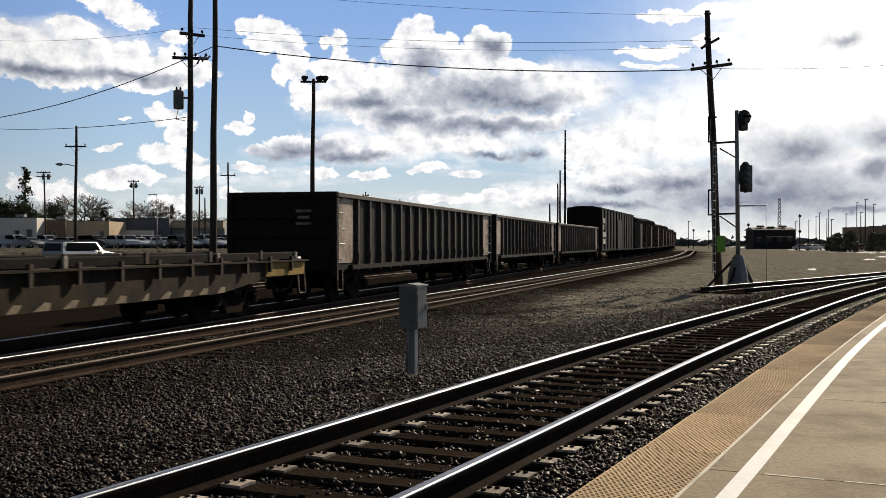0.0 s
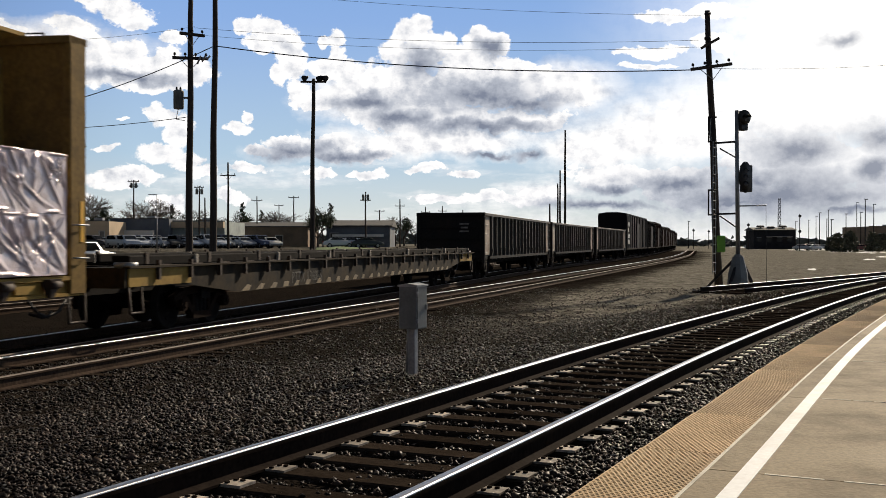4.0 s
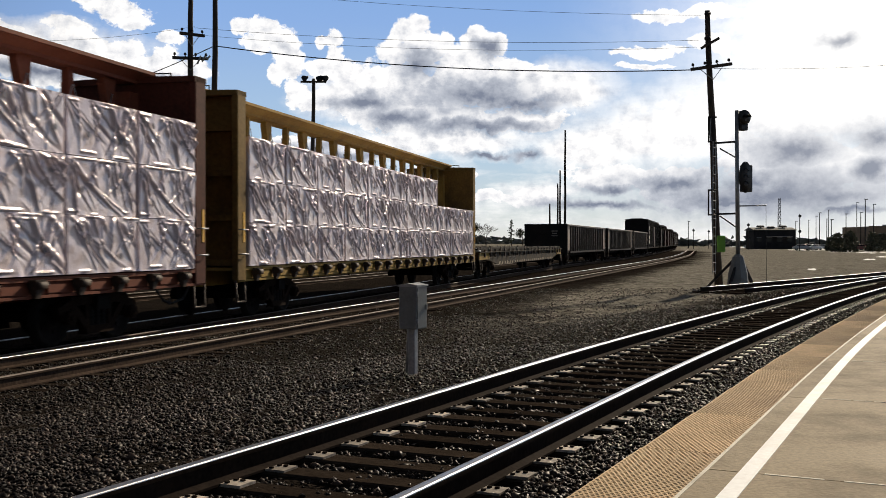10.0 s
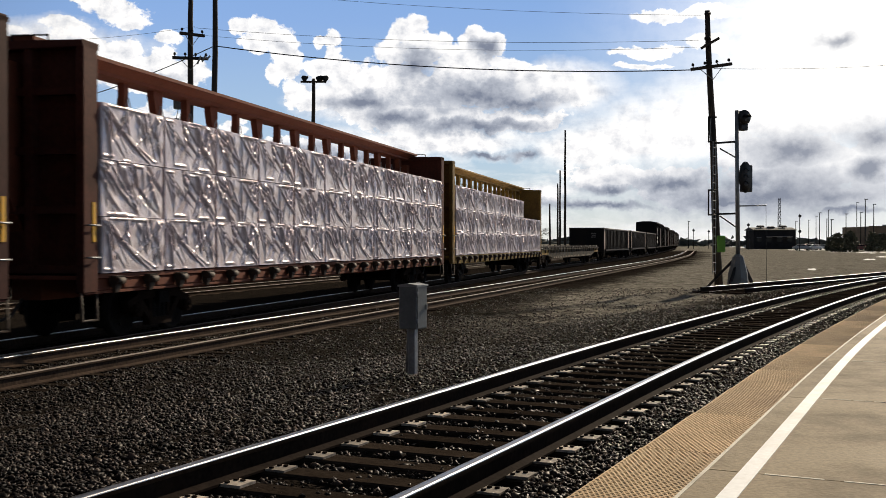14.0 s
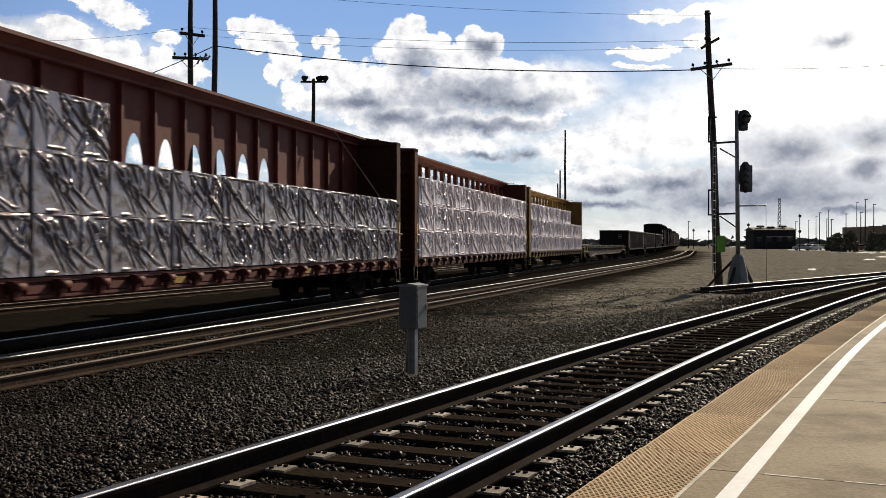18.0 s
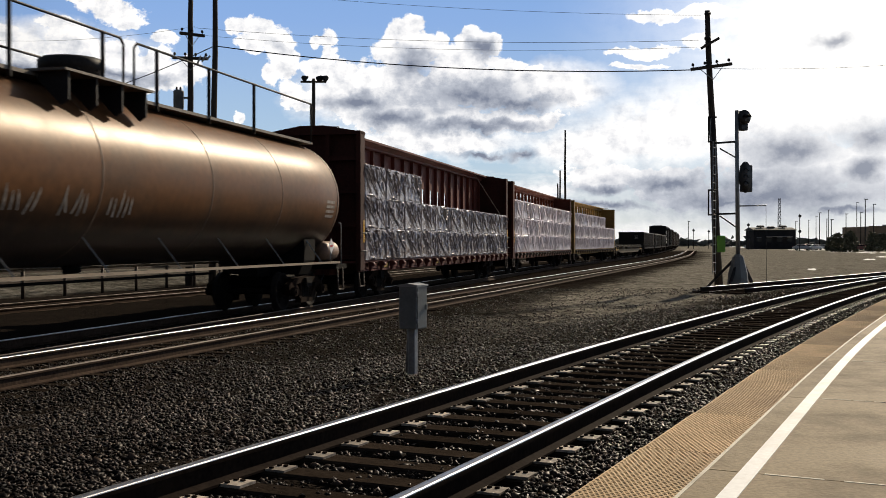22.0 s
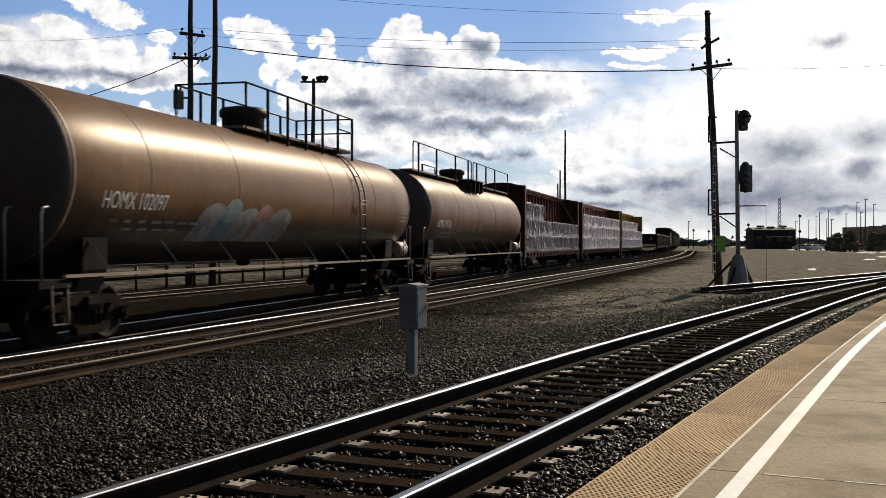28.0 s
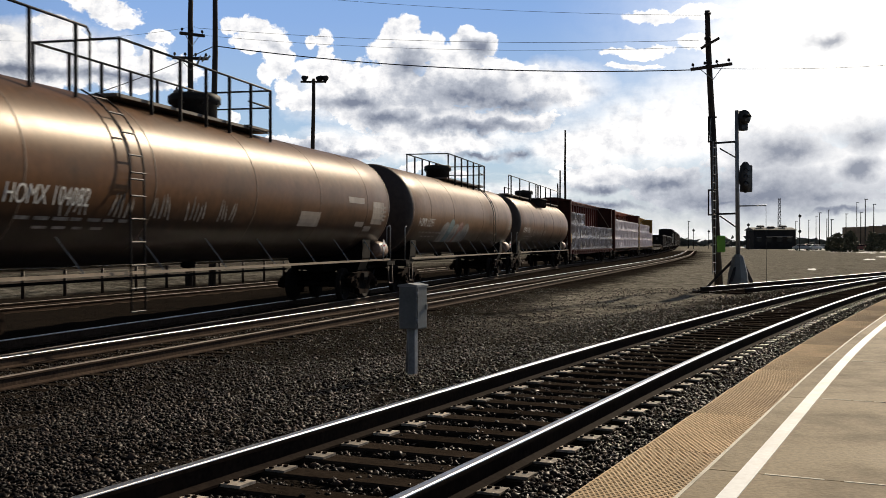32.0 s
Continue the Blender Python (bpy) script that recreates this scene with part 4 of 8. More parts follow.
def bundle_mesh(seed):
    """A wrapped stack of boards; the folds of its wrap run down and across from the corners."""
    rng = np.random.default_rng(seed)
    L, W, H = BUNDLE_L - 0.045, BUNDLE_W, BUNDLE_H - 0.006
    folds = []     # start, drift and bend of the crease per metre of drop, half width, height, length
    for _ in range(15):
        # drapes drawn down and across from the upper edge
        folds.append((rng.uniform(-L * 0.52, L * 0.42), H / 2 - rng.uniform(0, 0.1), rng.normal(0.25, 0.5), rng.uniform(-0.6, 1.3), rng.uniform(0.025, 0.07), rng.choice([1, 1, -1]) * rng.uniform(0.022, 0.055), rng.uniform(0.35, 1.0)))
    for _ in range(13):
        # fan of sharp creases from the corners
        e = rng.choice([-1, -1, 1])
        folds.append((e * L * 0.47 + rng.normal(0, 0.05), H / 2 - rng.uniform(0, 0.1), -e * rng.uniform(0.1, 1.5), rng.uniform(-0.7, 0.9), rng.uniform(0.015, 0.035), rng.choice([1, -1]) * rng.uniform(0.014, 0.034), rng.uniform(0.4, 1.0)))
    for _ in range(14):
        folds.append((rng.uniform(-L / 2, L / 2), rng.uniform(-H / 2, H / 2), rng.normal(0.3, 0.7), 0.0, rng.uniform(0.012, 0.022), rng.uniform(0.006, 0.016), rng.uniform(0.12, 0.4)))
    gathers = [(rng.uniform(-L / 2, L / 2), rng.choice([1, 1, -1]) * (H / 2 - rng.uniform(0.015, 0.08)), rng.uniform(0.1, 0.35), rng.uniform(0.02, 0.04), rng.uniform(0.02, 0.05)) for _ in range(6)]
    bm = bmesh.new()

    def sheet(nu, nv, place, fold):
        g = []
        for j in range(nv + 1):
            row = []
            for i in range(nu + 1):
                row.append(bm.verts.new(place(i / nu - 0.5, j / nv - 0.5, fold)))
            g.append(row)
        for j in range(nv):
            for i in range(nu):
                bm.faces.new((g[j][i], g[j][i + 1], g[j + 1][i + 1], g[j + 1][i])).smooth = True

    def lift(x, z):
        d = 0.0
        for fx, fz, slope, bend, w, amp, run in folds:
            drop = fz - z
            if 0 <= drop < run:
                across = abs(x - fx - slope * drop - bend * drop * drop) / math.hypot(1, slope + 2 * bend * drop)
                if across < w:
                    d += amp * (1 - across / w) * min(1, (run - drop) / 0.25, 0.35 + drop / 0.1)
        for gx, g_z, run, w, amp in gathers:
            if abs(x - gx) < run and abs(z - g_z) < w:
                d += amp * (1 - abs(z - g_z) / w) * (1 - (x - gx) ** 2 / run ** 2)
        rim = L / 2 - abs(x)
        d *= min(1, rim / 0.05 + 0.25)
        slack = 0.03 * max(0, noise.noise(Vector((x * 7, seed, 3 if z > 0 else 9)))) * math.exp(-(H / 2 - abs(z)) / 0.035)
        return d + slack - 0.02 * math.exp(-rim / 0.02) + 0.012 * noise.noise(Vector((x * 5, z * 5, seed)))

    sheet(150, 62, lambda u, v, f: (u * L, -W / 2 - lift(u * L, v * H), v * H), True)
    sheet(12, 8, lambda u, v, f: (-u * L, W / 2 + 0.01 * noise.noise(Vector((u * 6, v * 6, seed))), v * H), False)
    sheet(24, 8, lambda u, v, f: (u * L, v * W, H / 2 - 0.03 * abs(2 * v) ** 4 - 0.03 * abs(2 * u) ** 6 + 0.015 * noise.noise(Vector((u * 9, v * 6, seed)))), False)
    sheet(4, 4, lambda u, v, f: (u * L, -v * W, -H / 2), False)
    for s in (-1, 1):
        sheet(10, 10, lambda u, v, f: (s * (L / 2 - 0.012 + 0.015 * noise.noise(Vector((u * 5, v * 5, seed + s)))), s * u * W, v * H), False)
    bmesh.ops.remove_doubles(bm, verts=list(bm.verts), dist=0.002)
    me = bpy.data.meshes.new("lumber_pack")
    bm.to_mesh(me)
    bm.free()
    me.materials.append(M_WRAP)
    return me


BUNDLES = [bundle_mesh(k) for k in range(7)]
GREY_BUNDLES = [me.copy() for me in BUNDLES]
for me in GREY_BUNDLES:
    me.materials[0] = M_WRAP_GREY


def stamp_mesh():
    """A round printed mark on the wrap."""
    bm = bmesh.new()
    lathe(bm, [(0.055, 0), (0.055, 0.003), (0.04, 0.003), (0.04, 0)], 14, "y")
    box(bm, 0, 0.0, 0, 0.05, 0.004, 0.012)
    return mesh_of("printed_mark", bm, plain("faint_print", (0.22, 0.21, 0.25), 0.5))


STAMP = stamp_mesh()


def load(s_mid, half, deck, length, tiers, grey=False):
    """Tiers of bundles on both sides; tiers: for each, which bundles from the rear are there."""
    n = 11
    x0 = -n * BUNDLE_L / 2
    for level, have in enumerate(tiers):
        for i in have:
            for side in (-1, 1):
                seed = random.randrange(7)
                ob = new("lumber_pack", (GREY_BUNDLES if grey else BUNDLES)[seed])
                tagged(ob, "lumber pack wrapped in wrinkled %s plastic on a centerbeam car" % ("dull grey" if grey else "silvery-white"), "lumber pack", "lumber packs on the train")
                m = pose(x0 + (i + 0.5) * BUNDLE_L + random.uniform(-0.02, 0.02), side * (0.86 + random.uniform(-0.012, 0.012)), deck + 0.03 + (level + 0.5) * BUNDLE_H,
                         rx=random.uniform(-0.4, 0.4), rz=0 if side < 0 else 180)
                if side < 0:
                    for k in range(2):
                        part("printed_mark", STAMP, None, ob, m=pose(-0.5 + k + random.uniform(-0.2, 0.2), -BUNDLE_W / 2 - 0.03, random.uniform(-0.2, 0.25)))
                rides(ob, s_mid, half, m)


# ---- centerbeam flat cars ----
def winch_mesh(mat):
    bm = bmesh.new()
    top = [(-0.17, 0.0), (0.17, 0.0), (0.06, -0.27), (-0.06, -0.27)]
    for a, b in ((0.0, -0.13),):
        f = [bm.verts.new((x, a, z)) for x, z in top]
        r = [bm.verts.new((x * 0.8, b if z == 0 else b * 0.5, z)) for x, z in top]
        bm.faces.new(f)
        bm.faces.new(r[::-1])
        for k in range(4):
            bm.faces.new((f[k], f[(k + 1) % 4], r[(k + 1) % 4], r[k]))
    rod(bm, (-0.12, -0.1, -0.08), (0.12, -0.1, -0.08), 0.06, 10)
    return mesh_of("winch", bm, mat)


CHORD = ((-0.22, 4.64), (-0.22, 4.70), (-0.40, 4.80), (-0.46, 4.81), (-0.46, 4.87), (-0.40, 4.885), (0.40, 4.885), (0.46, 4.87), (0.46, 4.81), (0.40, 4.80), (0.22, 4.70), (0.22, 4.64))


def centerbeam(s_near, s_far, paint, label, style, tiers, edge=None):
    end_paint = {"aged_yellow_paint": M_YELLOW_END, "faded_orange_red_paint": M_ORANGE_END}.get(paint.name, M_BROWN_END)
    L = s_far - s_near
    s_mid, half = (s_near + s_far) / 2, L / 2 - 3.0
    car = thing("centerbeam_car", label, "rail car", "freight cars of the train")
    rides(car, s_mid, half)
    top, deck = 4.74, 1.12
    bm = bmesh.new()
    box(bm, 0, 0, deck - 0.03, L - 0.1, 2.72, 0.06)
    box(bm, 0, 0, 0.88, L - 1.2, 0.55, 0.36)
    part("deck", bm, paint, car)
    for s in (-1, 1):
        bm = bmesh.new()
        sweep(bm, [Vector((-L / 2 + 0.05, s * 1.36, 0)), Vector((L / 2 - 0.05, s * 1.36, 0))], ((-0.05, 0.83), (0.05, 0.83), (0.05, 0.87), (-0.01, 0.88), (-0.01, 1.05), (0.06, 1.07), (0.06, deck + 0.012), (-0.05, deck + 0.012)) if s < 0 else
              ((-0.05, 0.83), (0.05, 0.83), (0.05, deck + 0.012), (-0.06, deck + 0.012)))
        part("side_sill", bm, paint, car)
    wm = winch_mesh(M_STAKE if style == "posts" else M_BROWN_RED)
    n = 21
    for i in range(n):
        x = -L / 2 + 0.9 + (L - 1.8) * i / (n - 1)
        for s in (-1, 1):
            part("winch", wm, None, car, m=pose(x, s * 1.40, deck - 0.02, rz=0 if s < 0 else 180))
    # sloped bays of the sill between the winches
    for i in range(n - 1):
        x = -L / 2 + 0.9 + (L - 1.8) * (i + 0.5) / (n - 1)
        bm = bmesh.new()
        box(bm, x, -1.39, 0.96, 0.42, 0.03, 0.12)
        part("sill_plate", bm, M_YELLOW if (i % 6 == 1 and style != "posts") else paint, car)
    for s in (-1, 1):
        # bulkhead: panel, corner posts, ribs on the outer face, cap
        xb = s * (L / 2 - 0.2)
        bm = bmesh.new()
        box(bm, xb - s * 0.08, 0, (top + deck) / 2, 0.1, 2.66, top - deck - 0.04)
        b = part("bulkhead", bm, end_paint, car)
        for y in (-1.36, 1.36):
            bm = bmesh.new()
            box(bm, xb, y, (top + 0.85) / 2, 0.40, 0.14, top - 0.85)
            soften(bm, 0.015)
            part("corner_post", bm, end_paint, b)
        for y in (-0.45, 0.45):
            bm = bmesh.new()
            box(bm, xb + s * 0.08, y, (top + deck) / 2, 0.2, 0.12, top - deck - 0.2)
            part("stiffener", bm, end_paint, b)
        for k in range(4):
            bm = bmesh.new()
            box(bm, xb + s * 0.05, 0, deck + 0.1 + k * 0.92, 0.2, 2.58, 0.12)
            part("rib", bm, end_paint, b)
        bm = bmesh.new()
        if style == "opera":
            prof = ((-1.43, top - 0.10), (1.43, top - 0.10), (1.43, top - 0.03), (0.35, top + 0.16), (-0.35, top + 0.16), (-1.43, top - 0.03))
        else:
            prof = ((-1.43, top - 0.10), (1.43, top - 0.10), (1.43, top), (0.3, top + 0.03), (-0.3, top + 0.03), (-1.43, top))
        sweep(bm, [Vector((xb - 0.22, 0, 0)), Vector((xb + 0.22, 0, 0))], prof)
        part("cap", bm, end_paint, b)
        bm = bmesh.new()
        pipe(bm, [Vector((xb + s * 0.1, -0.75, top)), Vector((xb + s * 0.1, -0.75, top + 0.12)), Vector((xb + s * 0.1, -0.1, top + 0.14)), Vector((xb + s * 0.1, -0.1, top))], 0.014)
        part("cap_grab", bm, M_BLACK, b)
        bm = bmesh.new()
        box(bm, xb + 0.08, -1.435, 1.95, 0.09, 0.012, 0.62)
        part("reflector", bm, M_REFLECT, b, "yellow reflective strip")
        # step below the corner
        bm = bmesh.new()
        pipe(bm, [Vector((xb - 0.2, -1.38, 0.86)), Vector((xb - 0.2, -1.40, 0.42)), Vector((xb + 0.22, -1.40, 0.42)), Vector((xb + 0.22, -1.38, 0.86))], 0.02)
        part("sill_step", bm, M_STAKE, car)
        grab_irons(car, xb, -1.43, 1.4, 1.9, 2, 0.3)
        coupler(car, s * (L / 2 - 0.1), s)
        truck(car, s * half)
    inner = L - 0.9
    ch = top + 0.02
    if style == "posts":
        bm = bmesh.new()
        sweep(bm, [Vector((-inner / 2 - 0.3, 0, 0)), Vector((inner / 2 + 0.3, 0, 0))], CHORD)
        part("top_chord", bm, paint, car)
        n = 18
        for i in range(n):
            x = -inner / 2 + inner * (i + 0.5) / n
            bm = bmesh.new()
            if i % 2 == 0:
                box(bm, x, 0, (ch - 0.1 + deck) / 2, 0.15, 0.14, ch - 0.1 - deck)
            else:
                sweep(bm, [Vector((x, -0.075, 0)), Vector((x, 0.075, 0))], tuple((-a, b) for a, b in ((-0.10, deck), (0.10, deck), (0.10, ch - 0.62), (0.22, ch - 0.22), (0.22, ch - 0.1), (-0.14, ch - 0.1), (-0.14, ch - 0.22), (-0.10, ch - 0.62))))
            part("post", bm, paint, car)
        bm = bmesh.new()
        for i in range(n - 1):
            x = -inner / 2 + inner * (i + 0.5) / n
            d = inner / n
            for s in (-1, 1):
                beam(bm, (x, s * 0.1, deck + 0.2), (x + d, s * 0.1, ch - 0.4), 0.012, 0.012)
                beam(bm, (x + d, s * 0.12, deck + 0.2), (x, s * 0.12, ch - 0.4), 0.012, 0.012)
        part("cross_cables", bm, M_GALV, car)
        for s in (-1, 1):
            bm = bmesh.new()
            sweep(bm, [Vector((s * (inner / 2 - 0.1), -0.2, 0)), Vector((s * (inner / 2 - 0.1), 0.2, 0))], tuple((-a * s, b) for a, b in ((0.1, deck), (-1.3, deck + 2.3), (-1.3, ch - 0.3), (0.1, ch - 0.3))))
            part("end_gusset", bm, paint, car)
    else:
        bm = bmesh.new()
        sweep(bm, [Vector((-inner / 2 - 0.3, 0, 0)), Vector((inner / 2 + 0.3, 0, 0))], CHORD)
        part("top_chord", bm, paint, car)
        n = 18
        d = inner / n
        for i in range(n):
            x = -inner / 2 + d * (i + 0.5)
            part("web_panel", OPERA_PANEL(d, deck, ch - 0.1, 4 <= i <= 12), None, car, m=pose(x, 0, 0))
            bm = bmesh.new()
            box(bm, x + d / 2, 0, (ch - 0.1 + deck) / 2, 0.08, 0.26, ch - 0.1 - deck)
            part("stiffener", bm, paint, car)
    if style == "opera":
        bm = bmesh.new()
        beam(bm, (L / 2 - 3.4, -0.47, 4.80), (L / 2 - 2.3, -1.47, 2.97), 0.05, 0.012)
        part("strap", bm, M_BLOCK, car, "loose pale tie-down strap")
    load(s_mid, half, deck, L, tiers, style == "opera")
    return car


OPERA = {}


def OPERA_PANEL(d, z0, z1, hole):
    """A web panel; the open ones have a tall oval window, rounded above."""
    key = (round(d, 3), hole)
    if key in OPERA:
        return OPERA[key]
    bm = bmesh.new()
    t = 0.02
    if not hole:
        box(bm, 0, 0, (z0 + z1) / 2, d, t, z1 - z0)
    else:
        rim = []
        for i in range(28):
            a = 2 * math.pi * i / 28
            rim.append((0.36 * math.cos(a), 2.75 + (1.0 if math.sin(a) > 0 else 0.75) * math.sin(a)))
        out = []
        for x, z in rim:
            a = math.atan2((z - 2.75) / (z1 - z0), x / d)
            k = min((d / 2) / max(abs(math.cos(a)) * d, 1e-6), ((z1 - z0) / 2) / max(abs(math.sin(a)) * (z1 - z0), 1e-6))
            out.append((math.cos(a) * d * k, (z0 + z1) / 2 + math.sin(a) * (z1 - z0) * k))
        for y in (-t / 2, t / 2):
            r = [bm.verts.new((x, y, z)) for x, z in rim]
            o = [bm.verts.new((x, y, z)) for x, z in out]
            for i in range(28):
                bm.faces.new((r[i], r[(i + 1) % 28], o[(i + 1) % 28], o[i]))
        bm.verts.ensure_lookup_table()
        for i in range(28):
            bm.faces.new((bm.verts[i], bm.verts[(i + 1) % 28], bm.verts[56 + (i + 1) % 28], bm.verts[56 + i]))
    OPERA[key] = mesh_of("web_panel", bm, M_BROWN_RED)
    return OPERA[key]


# ---- tank cars ----
TANK_R, TANK_Z = 1.50, 2.72
SEAMS = {"long_rail": (-9.4, -5.15, -1.4, 2.4, 5.8, 9.4), "centre_platform": (-9.2, -6.9, -3.4, 2.2, 5.7, 9.2), "third": (-9.7, -7.6, -4.0, 0.2, 4.0, 7.7, 9.7)}


def wrap_text(car, text, x, z, size, mat, name="lettering", lab="faded white lettering"):
    """Letters laid on the shell of a tank."""
    cu = bpy.data.curves.new("lettering", "FONT")
    cu.body, cu.size, cu.extrude, cu.resolution_u = text, size, 0.0, 3
    ob = bpy.data.objects.new("lettering_source", cu)
    scene.collection.objects.link(ob)
    me = bpy.data.meshes.new_from_object(ob.evaluated_get(bpy.context.evaluated_depsgraph_get()))
    bpy.data.objects.remove(ob)
    bpy.data.curves.remove(cu)
    for v in me.vertices:
        a = (z + v.co.y - TANK_Z) / TANK_R
        r = TANK_R + 0.006
        v.co = (x + v.co.x * 0.78, -r * math.cos(a), TANK_Z + r * math.sin(a))
    me.materials.append(mat)
    part(name, me, None, car, lab)


def flat_text(car, text, x, z, size, mat):
    """Letters on an upright plate, on the car's right side."""
    cu = bpy.data.curves.new("lettering", "FONT")
    cu.body, cu.size, cu.extrude, cu.resolution_u = text, size, 0.0, 3
    ob = bpy.data.objects.new("lettering_source", cu)
    scene.collection.objects.link(ob)
    me = bpy.data.meshes.new_from_object(ob.evaluated_get(bpy.context.evaluated_depsgraph_get()))
    bpy.data.objects.remove(ob)
    bpy.data.curves.remove(cu)
    for v in me.vertices:
        v.co = (x + v.co.x * 0.95, -1.336, z + v.co.y)
    me.materials.append(mat)
    part("lettering", me, None, car, "faded grey reporting marks")


def shell_patch(bm, x0, x1, z0, z1, lean=0.0, n=6, lift=0.005, round_top=True):
    """A painted patch that follows the shell; angles are heights along it."""
    rows = []
    for j in range(n + 1):
        z = z0 + (z1 - z0) * j / n
        k = 1.0
        if round_top and j > n * 0.6:
            k = math.sqrt(max(0.05, 1 - ((j / n - 0.6) / 0.4) ** 2))
        c, w = (x0 + x1) / 2 + lean * (z - z0), (x1 - x0) / 2 * k
        a = (z - TANK_Z) / TANK_R
        r = TANK_R + lift
        rows.append([bm.verts.new((c + s * w, -r * math.cos(a), TANK_Z + r * math.sin(a))) for s in (-1, 1)])
    for a, b in zip(rows[:-1], rows[1:]):
        bm.faces.new((a[0], a[1], b[1], b[0]))


def railing(car, name, pts, posts, z0, r=0.022, mid=None):
    """Handrail along points, with posts down to z0."""
    bm = bmesh.new()
    pipe(bm, pts, r, 8)
    part(name, bm, M_BLACK, car)
    for p in posts:
        bm = bmesh.new()
        beam(bm, (p[0], p[1], z0), (p[0], p[1], p[2]), 0.07, 0.018)
        part("rail_post", bm, M_BLACK, car)


def tank_car(s_near, s_far, kind, label, number, paint):
    L = s_far - s_near
    s_mid, half = (s_near + s_far) / 2, L / 2 - 1.6
    car = thing("tank_car", label, "tank car", "freight cars of the train")
    rides(car, s_mid, half)
    hd = 0.42
    bm = bmesh.new()
    prof = []
    for i in range(9):
        a = math.pi / 2 * i / 8
        prof.append((max(0.01, TANK_R * math.sin(a)), -L / 2 + hd - hd * math.cos(a)))
    k = 12
    for i in range(1, k):
        prof.append((TANK_R, -L / 2 + hd + (L - 2 * hd) * i / k))
    prof += [(r, -h) for r, h in prof[8::-1]]
    lathe(bm, prof, 56, "x", 0, 0, TANK_Z)
    bmesh.ops.recalc_face_normals(bm, faces=list(bm.faces))
    for f in bm.faces:
        if abs(f.calc_center_median().x) > L / 2 - hd * 0.93:
            f.material_index = 1
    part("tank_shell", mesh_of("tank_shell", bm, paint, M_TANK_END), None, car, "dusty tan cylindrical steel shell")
    for x in SEAMS[kind]:
        bm = bmesh.new()
        w = 0.035 if abs(x) > 9 else 0.012
        lathe(bm, [(TANK_R - 0.02, x - w), (TANK_R + 0.005, x - w), (TANK_R + 0.005, x + w), (TANK_R - 0.02, x + w)], 56, "x", 0, 0, TANK_Z)
        part("weld_seam", bm, M_SEAM, car)
    # stub sills, bolster saddles, end platforms
    for s in (-1, 1):
        bm = bmesh.new()
        box(bm, s * (L / 2 - 1.1), 0, 0.98, 3.2, 0.5, 0.34)
        box(bm, s * (L / 2 - 0.1), 0, 1.02, 0.8, 2.9, 0.12)
        part("stub_sill", bm, M_UNDER, car)
        bm = bmesh.new()
        sweep(bm, [Vector((s * half - 0.35, 0, 0)), Vector((s * half + 0.35, 0, 0))], ((-1.0, 0.85), (1.0, 0.85), (1.15, 1.2), (1.16, 1.72), (0.7, 1.36), (0, 1.2), (-0.7, 1.36), (-1.16, 1.72), (-1.15, 1.2)))
        part("saddle", bm, M_UNDER, car)
        for y in (-1.36, -0.75, 0.75, 1.36):
            bm = bmesh.new()
            x = s * (L / 2 + 0.12)
            pipe(bm, [Vector((x, y, 1.05)), Vector((x, y, 2.05)), Vector((x - s * 0.04, y, 2.14)), Vector((x - s * 0.16, y, 2.16))], 0.017)
            part("end_handrail", bm, M_GALV, car)
        bm = bmesh.new()
        pipe(bm, [Vector((s * (L / 2 - 0.2) - 0.2, -1.44, 1.0)), Vector((s * (L / 2 - 0.2) - 0.2, -1.46, 0.42)), Vector((s * (L / 2 - 0.2) + 0.2, -1.46, 0.42)), Vector((s * (L / 2 - 0.2) + 0.2, -1.44, 1.0))], 0.02)
        part("sill_step", bm, M_STAKE, car)
        coupler(car, s * (L / 2 + 0.1), s)
        truck(car, s * half)
    # side rail at sill height with its braces
    for s in (-1, 1):
        bm = bmesh.new()
        beam(bm, (-L / 2 + 0.3, s * 1.46, 1.13), (L / 2 - 0.3, s * 1.46, 1.13), 0.06, 0.05)
        part("side_rail", bm, M_RAILPAINT, car, "thin tan side handrail")
        for i in range(8):
            x = -L / 2 + 1.6 + (L - 3.2) * i / 7
            bm = bmesh.new()
            beam(bm, (x - 0.22, s * 1.13, 1.72), (x + 0.02, s * 1.46, 1.15), 0.035, 0.02)
            part("rail_brace", bm, M_GALV, car)
    # brake reservoir at the far end's corner, hazard placard
    bm = bmesh.new()
    lathe(bm, [(0.05, -0.5), (0.22, -0.44), (0.25, -0.36), (0.25, 0.36), (0.22, 0.44), (0.05, 0.5)], 20, "x", L / 2 - 0.1, -1.0, 1.42)
    part("air_reservoir", bm, M_RESERVOIR, car, "rust-stained brake air reservoir")
    for s in (1,):
        bm = bmesh.new()
        box(bm, 0, 0, 0, 0.27, 0.012, 0.27, Matrix.Rotation(math.radians(45), 3, "Y"))
        pl = part("placard", bm, M_WHITE_SIGN, car, "white diamond hazard placard", m=pose(s * (L / 2 - 1.0), -1.5, 1.55))
        bm = bmesh.new()
        box(bm, 0, -0.008, 0, 0.2, 0.006, 0.05)
        part("placard_band", bm, plain("placard_red", (0.5, 0.05, 0.06)), pl)
        bm = bmesh.new()
        rod(bm, (s * (L / 2 - 1.0), -1.48, 1.1), (s * (L / 2 - 1.0), -1.48, 1.45), 0.015)
        part("placard_post", bm, M_GALV, car)
    # bottom outlet and pipework
    bm = bmesh.new()
    rod(bm, (0, 0, 1.35), (0, 0, 1.12), 0.16, 12)
    rod(bm, (-0.2, 0, 1.15), (0.2, 0, 1.15), 0.06, 10)
